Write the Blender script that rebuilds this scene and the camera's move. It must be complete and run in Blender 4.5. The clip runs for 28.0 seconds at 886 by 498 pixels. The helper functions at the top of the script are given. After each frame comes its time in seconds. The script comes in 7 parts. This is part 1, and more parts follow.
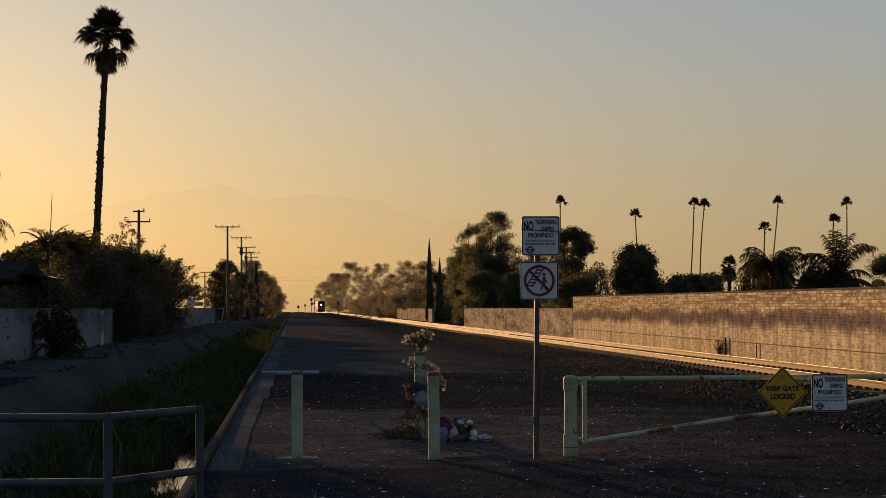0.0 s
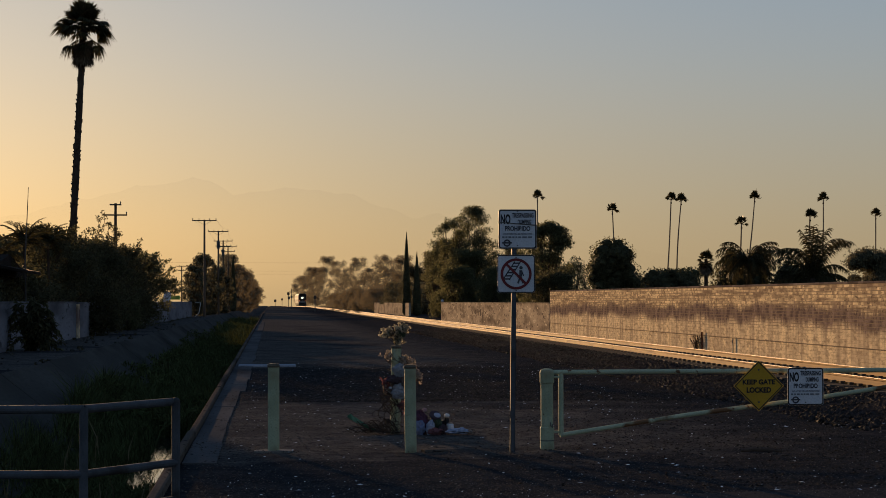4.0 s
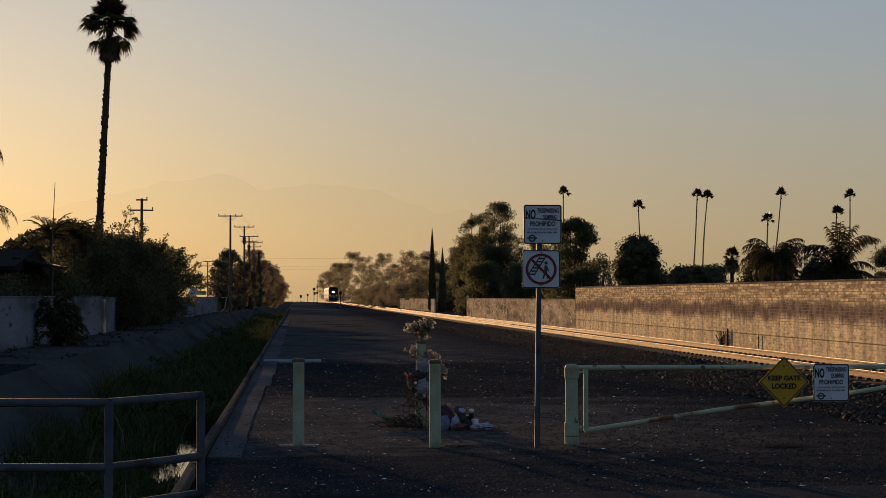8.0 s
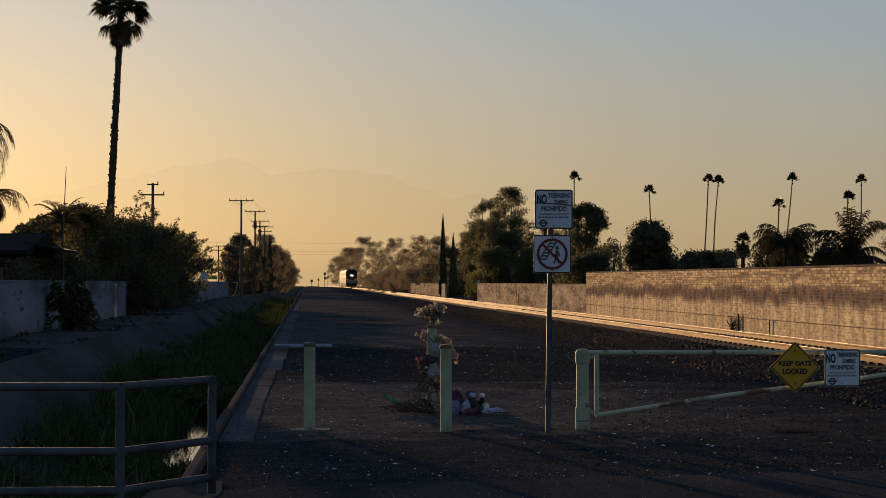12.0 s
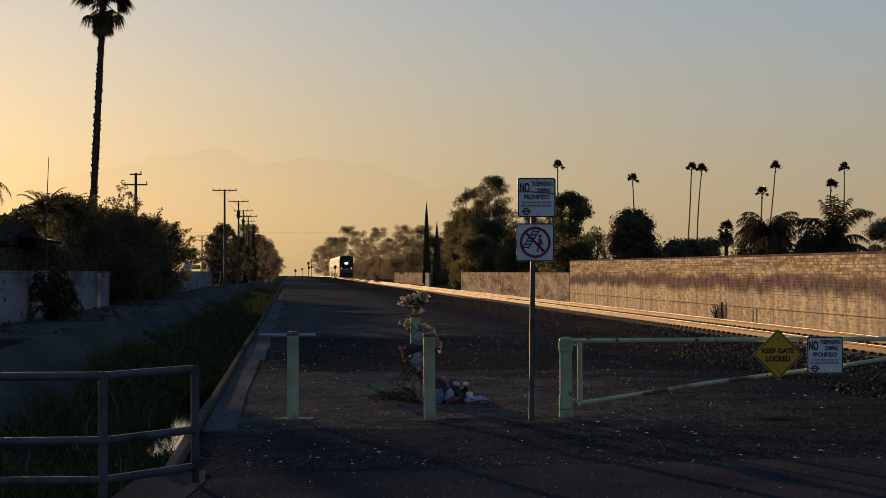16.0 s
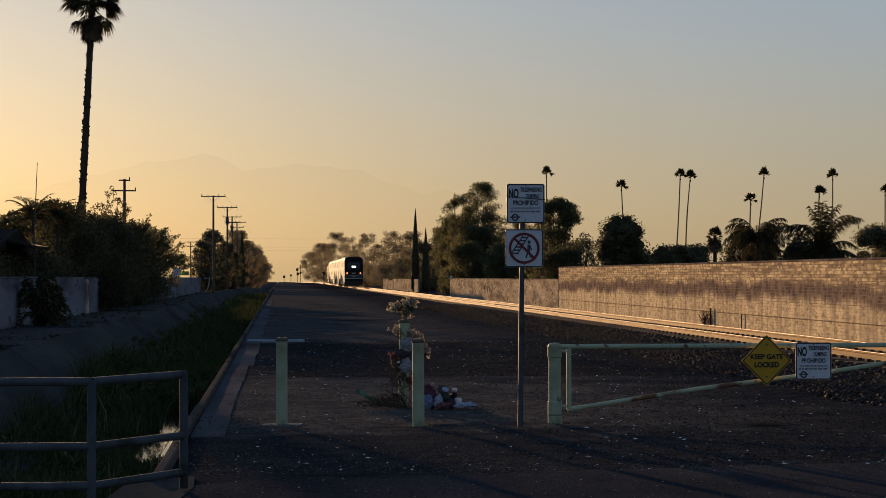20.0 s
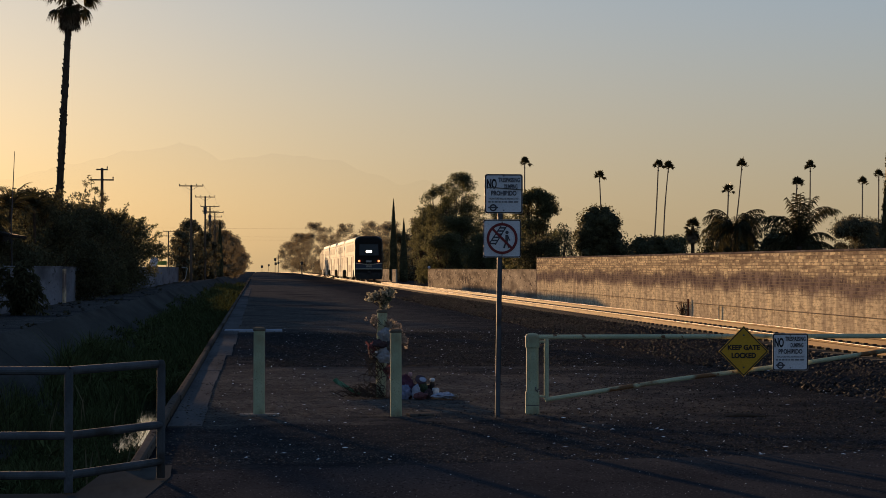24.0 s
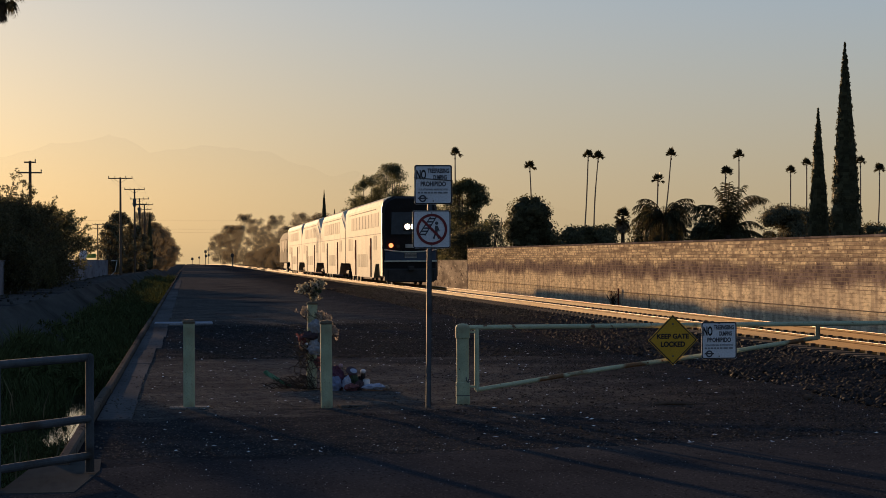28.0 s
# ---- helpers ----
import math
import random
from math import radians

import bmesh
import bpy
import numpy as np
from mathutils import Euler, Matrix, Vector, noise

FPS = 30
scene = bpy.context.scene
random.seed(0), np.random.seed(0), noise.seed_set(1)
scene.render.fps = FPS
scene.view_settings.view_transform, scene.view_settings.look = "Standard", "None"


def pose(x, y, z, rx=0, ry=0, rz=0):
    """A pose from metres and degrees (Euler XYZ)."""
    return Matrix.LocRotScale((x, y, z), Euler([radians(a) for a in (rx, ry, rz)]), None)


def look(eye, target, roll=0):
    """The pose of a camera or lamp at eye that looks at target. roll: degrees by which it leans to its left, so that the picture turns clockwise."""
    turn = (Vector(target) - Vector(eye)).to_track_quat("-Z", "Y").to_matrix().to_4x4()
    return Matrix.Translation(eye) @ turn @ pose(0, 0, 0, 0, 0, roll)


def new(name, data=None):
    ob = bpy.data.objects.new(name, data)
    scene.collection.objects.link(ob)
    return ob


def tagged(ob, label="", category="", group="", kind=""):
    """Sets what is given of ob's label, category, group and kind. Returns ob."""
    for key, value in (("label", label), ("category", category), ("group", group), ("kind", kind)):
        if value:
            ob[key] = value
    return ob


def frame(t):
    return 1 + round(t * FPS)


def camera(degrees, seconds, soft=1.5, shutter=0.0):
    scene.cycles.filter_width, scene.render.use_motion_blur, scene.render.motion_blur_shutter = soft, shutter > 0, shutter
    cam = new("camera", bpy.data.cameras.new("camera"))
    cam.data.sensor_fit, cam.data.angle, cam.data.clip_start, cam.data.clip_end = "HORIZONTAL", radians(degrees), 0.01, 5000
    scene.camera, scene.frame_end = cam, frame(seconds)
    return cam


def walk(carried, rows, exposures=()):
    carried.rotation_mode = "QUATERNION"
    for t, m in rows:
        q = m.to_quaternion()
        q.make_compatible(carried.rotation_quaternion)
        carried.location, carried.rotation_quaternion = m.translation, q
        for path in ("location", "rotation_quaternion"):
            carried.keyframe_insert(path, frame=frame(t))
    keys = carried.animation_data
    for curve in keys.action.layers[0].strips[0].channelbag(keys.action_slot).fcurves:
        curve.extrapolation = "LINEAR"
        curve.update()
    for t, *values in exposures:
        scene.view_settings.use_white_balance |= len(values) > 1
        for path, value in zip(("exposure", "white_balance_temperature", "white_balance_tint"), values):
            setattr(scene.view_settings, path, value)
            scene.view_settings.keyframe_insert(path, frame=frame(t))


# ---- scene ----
cam = camera(24.57, 28.0, soft=0.4)
# seconds, x, y, z, turn to the right, tilt up, roll
PATH = [(0, -0.003, 0.002, 1.840, 4.211, 1.632, -0.26), (0.5, -0.002, 0.003, 1.832, 4.200, 1.546, -0.37), (1, -0.005, -0.002, 1.837, 4.210, 1.423, -0.35), (1.5, 0.000, 0.004, 1.833, 4.256, 1.443, -0.37), (2, 0.006, 0.005, 1.831, 4.368, 1.549, -0.36), (2.5, 0.000, -0.000, 1.831, 4.525, 1.545, -0.26),
    (3, 0.004, 0.005, 1.821, 4.585, 1.536, -0.24), (3.5, 0.006, 0.000, 1.824, 4.683, 1.522, -0.17), (4, 0.001, 0.007, 1.825, 4.852, 1.470, -0.14), (4.5, 0.004, -0.003, 1.822, 5.021, 1.428, -0.17), (6.5, -0.000, -0.003, 1.824, 4.898, 1.579, 0.03), (7, 0.008, 0.002, 1.815, 4.659, 1.561, -0.05),
    (7.5, 0.007, 0.002, 1.818, 4.400, 1.459, 0.02), (8, 0.008, 0.003, 1.813, 4.129, 1.359, 0.01), (8.5, 0.007, 0.003, 1.816, 3.888, 1.251, 0.02), (9, 0.002, 0.001, 1.814, 3.715, 1.169, 0.03), (9.5, 0.001, -0.004, 1.812, 3.605, 1.151, 0.07), (10, 0.002, 0.009, 1.807, 3.542, 1.184, 0.04),
    (10.5, 0.005, 0.002, 1.808, 3.506, 1.166, 0.02), (11, 0.000, -0.000, 1.810, 3.465, 1.098, 0.00), (11.5, 0.003, 0.004, 1.809, 3.575, 1.025, -0.01), (12, 0.004, 0.004, 1.812, 3.827, 0.932, 0.08), (12.5, 0.010, 0.005, 1.804, 4.071, 0.835, 0.02), (14.5, 0.013, 0.007, 1.804, 4.380, 0.645, -0.13),
    (15, 0.014, 0.003, 1.803, 4.322, 0.608, -0.20), (15.5, 0.015, 0.010, 1.803, 4.279, 0.611, -0.16), (16, 0.013, 0.008, 1.805, 4.285, 0.627, -0.10), (16.5, 0.008, 0.001, 1.806, 4.359, 0.638, -0.09), (17, 0.009, 0.005, 1.805, 4.447, 0.640, -0.04), (17.5, 0.012, -0.000, 1.806, 4.470, 0.638, -0.10),
    (18, 0.013, 0.000, 1.807, 4.469, 0.639, -0.12), (18.5, 0.011, 0.001, 1.804, 4.474, 0.645, -0.14), (19, 0.012, 0.000, 1.807, 4.494, 0.639, -0.12), (19.5, 0.011, 0.002, 1.800, 4.513, 0.711, -0.08), (20, 0.011, 0.006, 1.800, 4.600, 0.803, -0.07), (20.5, 0.007, 0.007, 1.806, 4.747, 0.852, 0.04),
    (21, 0.010, 0.005, 1.805, 4.812, 0.822, 0.09), (21.5, 0.012, -0.001, 1.800, 4.798, 0.749, 0.08), (23.5, 0.011, 0.005, 1.792, 5.074, 0.570, 0.13), (24, 0.012, 0.003, 1.797, 5.218, 0.531, 0.09), (24.5, 0.013, 0.004, 1.797, 5.386, 0.512, 0.05), (25, 0.012, 0.002, 1.799, 5.580, 0.530, 0.06),
    (25.5, 0.013, 0.003, 1.799, 5.724, 0.511, 0.02), (26, 0.014, -0.005, 1.798, 5.872, 0.401, -0.05), (26.5, 0.017, 0.006, 1.796, 6.120, 0.270, -0.12), (27, 0.016, -0.001, 1.802, 6.444, 0.189, -0.11), (27.5, 0.026, 0.003, 1.798, 6.767, 0.203, -0.25), (28, 0.027, -0.003, 1.798, 7.159, 0.270, -0.29)]
EXPOSURE = 0.73
walk(cam, [(t, pose(x, y, z, 90 + tilt, 0, -turn) @ pose(0, 0, 0, 0, 0, roll)) for t, x, y, z, turn, tilt, roll in PATH],
     [(0, EXPOSURE + 0.1, 6950, 10), (1.5, EXPOSURE + 0.03, 6550, 10), (3.5, EXPOSURE, 6200, 10), (12, EXPOSURE + 0.06, 6150, 10), (17, EXPOSURE + 0.13, 6050, 10), (25, EXPOSURE + 0.18, 5950, 10), (28, EXPOSURE + 0.26, 5900, 10)])

# ---- world and sun ----
SUN_LEFT, SUN_UP = 12.8, 5.3   # degrees to the left of the track, and above the horizon
world = bpy.data.worlds.new("morning_sky")
scene.world = world
world.use_nodes = True
wn = world.node_tree
wn.nodes.clear()
sky = wn.nodes.new("ShaderNodeTexSky")
sky.sky_type = "NISHITA"
sky.sun_disc = False
sky.sun_elevation = radians(SUN_UP)
sky.sun_rotation = radians(-SUN_LEFT)
sky.altitude, sky.air_density, sky.dust_density, sky.ozone_density = 300, 1.0, 2.5, 1.5
clear = wn.nodes.new("ShaderNodeBackground")
clear.inputs["Strength"].default_value = 0.0068
# morning haze: the same all round, warm near the ground and blue overhead
way = wn.nodes.new("ShaderNodeTexCoord")
up = wn.nodes.new("ShaderNodeSeparateXYZ")
veil = wn.nodes.new("ShaderNodeValToRGB")
veil.color_ramp.interpolation = "B_SPLINE"
for k, (z, c) in enumerate(((0.0, (0.34, 0.255, 0.135)), (0.055, (0.32, 0.277, 0.192)), (0.12, (0.262, 0.302, 0.322)), (0.20, (0.19, 0.263, 0.352)), (0.42, (0.115, 0.175, 0.275)), (1.0, (0.055, 0.105, 0.20)))):
    e = veil.color_ramp.elements[k] if k < 2 else veil.color_ramp.elements.new(z)
    e.position, e.color = z, (*c, 1)
hazy = wn.nodes.new("ShaderNodeBackground")
hazy.inputs["Strength"].default_value = 0.605
both = wn.nodes.new("ShaderNodeAddShader")
wout = wn.nodes.new("ShaderNodeOutputWorld")
wn.links.new(sky.outputs[0], clear.inputs[0])
wn.links.new(way.outputs["Generated"], up.inputs[0])
wn.links.new(up.outputs["Z"], veil.inputs[0])
wn.links.new(veil.outputs[0], hazy.inputs[0])
wn.links.new(clear.outputs[0], both.inputs[0])
wn.links.new(hazy.outputs[0], both.inputs[1])
wn.links.new(both.outputs[0], wout.inputs[0])
sun = new("sun", bpy.data.lights.new("sun", "SUN"))
sun.data.energy, sun.data.angle, sun.data.color = 5.0, radians(0.55), (1.0, 0.595, 0.275)
su = radians(SUN_UP)
sl = radians(SUN_LEFT)
SUN_DIR = Vector((-math.sin(sl) * math.cos(su), math.cos(sl) * math.cos(su), math.sin(su)))
sun.matrix_world = look(SUN_DIR * 100, (0, 0, 0))


# ---- materials ----
def material(name, base, rough=0.8, metal=0.0, second=None, scale=3.0, fine=40.0, bump=0.3, bump_scale=None, translucent=0.0,
             spec=0.25, per_object=0.0, per_island=0.0, haze_mix=0.0, stain=None, stain_scale=0.4, contrast=(0.35, 0.65), stretch=None, speck=None, stain_range=(0.52, 0.68), relief=0.02):
    """A procedural surface: two-scale colour variation, wear and relief."""
    m = bpy.data.materials.new(name)
    m.use_nodes = True
    nt = m.node_tree
    n, l = nt.nodes, nt.links
    p = n["Principled BSDF"]
    tc = n.new("ShaderNodeTexCoord")
    src = tc.outputs["Object"]
    if stretch:
        mp = n.new("ShaderNodeMapping")
        mp.inputs["Scale"].default_value = stretch
        l.new(src, mp.inputs[0])
        src = mp.outputs[0]

    def noise_tex(sc, detail=4.0):
        t = n.new("ShaderNodeTexNoise")
        t.inputs["Scale"].default_value, t.inputs["Detail"].default_value = sc, detail
        l.new(src, t.inputs["Vector"])
        return t.outputs["Fac"]

    def ramp(fac, lo, hi):
        r = n.new("ShaderNodeMapRange")
        r.inputs["From Min"].default_value, r.inputs["From Max"].default_value = lo, hi
        l.new(fac, r.inputs["Value"])
        return r.outputs[0]

    def mix(fac, a, b):
        x = n.new("ShaderNodeMix")
        x.data_type = "RGBA"
        for sock, v in ((x.inputs[0], fac), (x.inputs[6], a), (x.inputs[7], b)):
            if hasattr(v, "links"):
                l.new(v, sock)
            else:
                sock.default_value = v if isinstance(v, float) else (*v, 1)
        return x.outputs[2]

    second = second or tuple(c * 0.7 for c in base)
    col = mix(ramp(noise_tex(scale), *contrast), base, second)
    dark = tuple(c * 0.55 for c in base)
    f = n.new("ShaderNodeMath")
    f.operation = "MULTIPLY"
    f.inputs[1].default_value = 0.5
    l.new(ramp(noise_tex(fine, 2.0), 0.45, 0.75), f.inputs[0])
    col = mix(f.outputs[0], col, dark)
    if stain:
        col = mix(ramp(noise_tex(stain_scale, 6.0), *stain_range), col, stain)
    if speck:
        for colour, sc, low in speck:
            col = mix(ramp(noise_tex(sc, 3.5), low, low + 0.05), col, colour)
    if per_object or per_island:
        hsv = n.new("ShaderNodeHueSaturation")
        g = n.new("ShaderNodeObjectInfo") if per_object else n.new("ShaderNodeNewGeometry")
        r = n.new("ShaderNodeMapRange")
        amount = per_object or per_island
        r.inputs["To Min"].default_value, r.inputs["To Max"].default_value = 1 - amount, 1 + amount
        l.new(g.outputs["Random" if per_object else "Random Per Island"], r.inputs["Value"])
        l.new(r.outputs[0], hsv.inputs["Value"])
        l.new(col, hsv.inputs["Color"])
        col = hsv.outputs[0]
    l.new(col, p.inputs["Base Color"])
    p.inputs["Roughness"].default_value, p.inputs["Metallic"].default_value = rough, metal
    p.inputs["Specular IOR Level"].default_value = spec
    if bump:
        b = n.new("ShaderNodeBump")
        b.inputs["Strength"].default_value, b.inputs["Distance"].default_value = bump, relief
        l.new(noise_tex(bump_scale or fine, 3.0), b.inputs["Height"])
        l.new(b.outputs[0], p.inputs["Normal"])
    if translucent:
        t = n.new("ShaderNodeBsdfTranslucent")
        l.new(col, t.inputs[0])
        ms = n.new("ShaderNodeMixShader")
        ms.inputs[0].default_value = translucent
        l.new(p.outputs[0], ms.inputs[1])
        l.new(t.outputs[0], ms.inputs[2])
        last = ms.outputs[0]
        # transparency blends the sky into the leaves to imitate distance haze
        if haze_mix:
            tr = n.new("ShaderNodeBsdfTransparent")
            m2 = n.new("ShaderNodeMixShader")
            m2.inputs[0].default_value = haze_mix
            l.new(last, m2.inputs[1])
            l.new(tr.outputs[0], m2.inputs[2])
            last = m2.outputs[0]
        l.new(last, n["Material Output"].inputs[0])
    return m


def glow(name, color, strength):
    m = bpy.data.materials.new(name)
    m.use_nodes = True
    p = m.node_tree.nodes["Principled BSDF"]
    p.inputs["Base Color"].default_value = (*color, 1)
    p.inputs["Emission Color"].default_value = (*color, 1)
    p.inputs["Emission Strength"].default_value = strength
    return m


ASPHALT = material("asphalt", (0.040, 0.040, 0.044), 0.9, second=(0.026, 0.027, 0.031), scale=1.1, fine=55, bump=0.10, bump_scale=60, relief=0.006, spec=0.0, stretch=(1, 0.4, 1), stain=(0.052, 0.050, 0.050), stain_scale=0.3, speck=(((0.11, 0.105, 0.10), 70, 0.63), ((0.012, 0.012, 0.013), 45, 0.60)))


def ground_material():
    """Warm dirt with spreads of dark crushed stone: before the posts, in a broad belt behind them, and along the track."""
    m = bpy.data.materials.new("gravelly_dirt")
    m.use_nodes = True
    n, l = m.node_tree.nodes, m.node_tree.links
    p = n["Principled BSDF"]
    pos = n.new("ShaderNodeNewGeometry").outputs["Position"]
    sep = n.new("ShaderNodeSeparateXYZ")
    l.new(pos, sep.inputs[0])

    def noise_tex(sc, detail=4.0):
        t = n.new("ShaderNodeTexNoise")
        t.inputs["Scale"].default_value, t.inputs["Detail"].default_value = sc, detail
        l.new(pos, t.inputs["Vector"])
        return t.outputs["Fac"]

    def ramp(v, lo, hi, to_lo=0.0, to_hi=1.0):
        r = n.new("ShaderNodeMapRange")
        for k, x in zip(("From Min", "From Max", "To Min", "To Max"), (lo, hi, to_lo, to_hi)):
            r.inputs[k].default_value = x
        l.new(v, r.inputs["Value"])
        return r.outputs[0]

    def calc(op, u, v):
        x = n.new("ShaderNodeMath")
        x.operation = op
        for sock, w in zip(x.inputs, (u, v)):
            if isinstance(w, float):
                sock.default_value = w
            else:
                l.new(w, sock)
        return x.outputs[0]

    def mix(fac, u, v):
        x = n.new("ShaderNodeMix")
        x.data_type = "RGBA"
        for sock, w in ((x.inputs[0], fac), (x.inputs[6], u), (x.inputs[7], v)):
            if isinstance(w, tuple):
                sock.default_value = (*w, 1)
            else:
                l.new(w, sock)
        return x.outputs[2]

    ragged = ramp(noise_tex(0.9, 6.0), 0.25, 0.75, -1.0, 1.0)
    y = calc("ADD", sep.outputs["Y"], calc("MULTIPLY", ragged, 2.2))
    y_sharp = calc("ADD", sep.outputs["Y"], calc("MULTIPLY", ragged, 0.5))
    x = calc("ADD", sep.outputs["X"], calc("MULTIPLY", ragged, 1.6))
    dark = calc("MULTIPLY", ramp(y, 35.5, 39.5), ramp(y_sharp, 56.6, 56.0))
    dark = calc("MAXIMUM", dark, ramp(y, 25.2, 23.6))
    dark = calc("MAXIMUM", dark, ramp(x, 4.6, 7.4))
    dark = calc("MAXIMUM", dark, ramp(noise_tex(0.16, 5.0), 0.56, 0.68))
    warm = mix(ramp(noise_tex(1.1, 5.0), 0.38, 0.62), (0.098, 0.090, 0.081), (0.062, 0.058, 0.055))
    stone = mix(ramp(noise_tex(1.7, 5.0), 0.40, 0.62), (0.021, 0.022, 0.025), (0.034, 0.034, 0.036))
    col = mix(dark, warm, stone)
    for colour, sc, low, amount in (((0.030, 0.029, 0.030), 7.0, 0.56, 0.9), ((0.15, 0.135, 0.12), 38.0, 0.63, 0.7), ((0.014, 0.014, 0.016), 24.0, 0.58, 0.9)):
        col = mix(ramp(noise_tex(sc, 3.5), low, low + 0.06, 0.0, amount), col, colour)
    l.new(col, p.inputs["Base Color"])
    p.inputs["Roughness"].default_value, p.inputs["Specular IOR Level"].default_value = 0.95, 0.0
    b = n.new("ShaderNodeBump")
    b.inputs["Strength"].default_value, b.inputs["Distance"].default_value = 0.12, 0.01
    l.new(noise_tex(40.0, 3.0), b.inputs["Height"])
    l.new(b.outputs[0], p.inputs["Normal"])
    return m


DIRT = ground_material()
GRAVEL = material("loose_gravel_stone", (0.062, 0.058, 0.055), 0.85, scale=6, fine=50, bump=0.0, per_island=0.6, spec=0.02)
STONE = material("ballast_stone", (0.026, 0.025, 0.025), 0.8, scale=6, fine=50, bump=0.0, per_island=0.6, spec=0.02)
CURB = material("brown_curb_concrete", (0.112, 0.096, 0.082), 0.9, second=(0.075, 0.066, 0.058), scale=0.9, fine=25, bump=0.15, relief=0.01, spec=0.0, stretch=(1, 0.25, 1), stain=(0.04, 0.037, 0.035), stain_scale=0.6, speck=(((0.12, 0.108, 0.096), 40, 0.64), ((0.03, 0.028, 0.026), 12, 0.61)))
WALK = material("grey_walk_concrete", (0.104, 0.103, 0.105), 0.9, second=(0.07, 0.07, 0.072), scale=0.7, fine=25, bump=0.1, relief=0.01, spec=0.0, stretch=(1, 0.25, 1), stain=(0.05, 0.05, 0.052), stain_scale=0.5, speck=(((0.04, 0.04, 0.042), 9, 0.62),))
PALE_PAINT = material("pale_painted_concrete", (0.30, 0.325, 0.38), 0.9, second=(0.22, 0.24, 0.285), scale=2, fine=30, bump=0.05, spec=0.0, stain=(0.16, 0.165, 0.17), stain_scale=1.2)
CONCRETE = material("old_concrete", (0.24, 0.225, 0.205), 0.85, second=(0.17, 0.16, 0.145), scale=0.9, fine=35, bump=0.25, stain=(0.10, 0.095, 0.085), stain_scale=0.5, spec=0.0)


def block_wall(name, random_from):
    """Tan slump block: blotchy top courses, a ragged purple-brown weathered band, paler smooth courses below."""
    m = bpy.data.materials.new(name)
    m.use_nodes = True
    nt = m.node_tree
    n, l = nt.nodes, nt.links
    p = n["Principled BSDF"]
    geo = n.new("ShaderNodeNewGeometry")
    pos = geo.outputs["Position"]

    def noise_tex(sc, stretch, detail=4.0):
        mp = n.new("ShaderNodeMapping")
        mp.inputs["Scale"].default_value = stretch
        l.new(pos, mp.inputs[0])
        t = n.new("ShaderNodeTexNoise")
        t.inputs["Scale"].default_value, t.inputs["Detail"].default_value = sc, detail
        l.new(mp.outputs[0], t.inputs["Vector"])
        return t.outputs["Fac"]

    def ramp(v, lo, hi, to_lo=0.0, to_hi=1.0):
        r = n.new("ShaderNodeMapRange")
        for k, x in zip(("From Min", "From Max", "To Min", "To Max"), (lo, hi, to_lo, to_hi)):
            r.inputs[k].default_value = x
        l.new(v, r.inputs["Value"])
        return r.outputs[0]

    def calc(op, u, v):
        x = n.new("ShaderNodeMath")
        x.operation = op
        for s, w in zip(x.inputs, (u, v)):
            if isinstance(w, float):
                s.default_value = w
            else:
                l.new(w, s)
        return x.outputs[0]

    def mix(fac, u, v):
        x = n.new("ShaderNodeMix")
        x.data_type = "RGBA"
        for s, w in ((x.inputs[0], fac), (x.inputs[6], u), (x.inputs[7], v)):
            if isinstance(w, tuple):
                s.default_value = (*w, 1)
            else:
                l.new(w, s)
        return x.outputs[2]

    sep = n.new("ShaderNodeSeparateXYZ")
    l.new(pos, sep.inputs[0])
    # height with a ragged offset and vertical runs
    z = calc("ADD", sep.outputs["Z"], ramp(noise_tex(0.21, (1, 1, 0.4), 5.0), 0.3, 0.7, -0.30, 0.30))
    z = calc("ADD", z, ramp(noise_tex(3.4, (1, 1, 0.10), 4.0), 0.3, 0.7, -0.13, 0.13))
    random_out = n.new("ShaderNodeObjectInfo").outputs["Random"] if random_from == "object" else geo.outputs["Random Per Island"]
    top = mix(ramp(random_out, 0.1, 0.95), (0.82, 0.665, 0.41), (0.37, 0.28, 0.185))
    top = mix(ramp(noise_tex(2.0, (1, 0.14, 2.4), 6.0), 0.44, 0.62, 0.0, 0.8), top, (0.215, 0.158, 0.115))
    low = mix(ramp(noise_tex(0.95, (1, 1, 0.22), 5.0), 0.40, 0.62), (0.80, 0.66, 0.43), (0.57, 0.465, 0.32))
    low = mix(ramp(noise_tex(2.7, (1, 0.5, 1.6), 6.0), 0.50, 0.66, 0.0, 0.75), low, (0.28, 0.215, 0.145))
    low = mix(ramp(noise_tex(1.9, (1, 1, 0.10), 4.0), 0.52, 0.68, 0.0, 0.4), low, (0.25, 0.19, 0.14))
    low = mix(ramp(random_out, 0.2, 1.0, 0.0, 0.28), low, (0.22, 0.175, 0.14))
    band = mix(ramp(noise_tex(1.8, (1, 0.6, 0.5), 5.0), 0.42, 0.64), (0.115, 0.086, 0.082), (0.25, 0.19, 0.163))
    band = mix(ramp(random_out, 0.4, 1.0, 0.0, 0.30), band, (0.36, 0.28, 0.21))
    col = mix(ramp(z, 0.42, 0.82), low, band)
    col = mix(ramp(z, 1.32, 1.66), col, top)
    speck = ramp(noise_tex(7.0, (1, 0.6, 1.4), 3.0), 0.58, 0.68)
    col = mix(calc("MULTIPLY", speck, ramp(z, 0.3, 1.3, 0.35, 0.8)), col, (0.10, 0.075, 0.06))
    l.new(col, p.inputs["Base Color"])
    p.inputs["Roughness"].default_value = 0.95
    p.inputs["Specular IOR Level"].default_value = 0.0
    b = n.new("ShaderNodeBump")
    b.inputs["Distance"].default_value = 0.03
    l.new(ramp(z, 0.3, 1.3, 0.25, 0.6), b.inputs["Strength"])
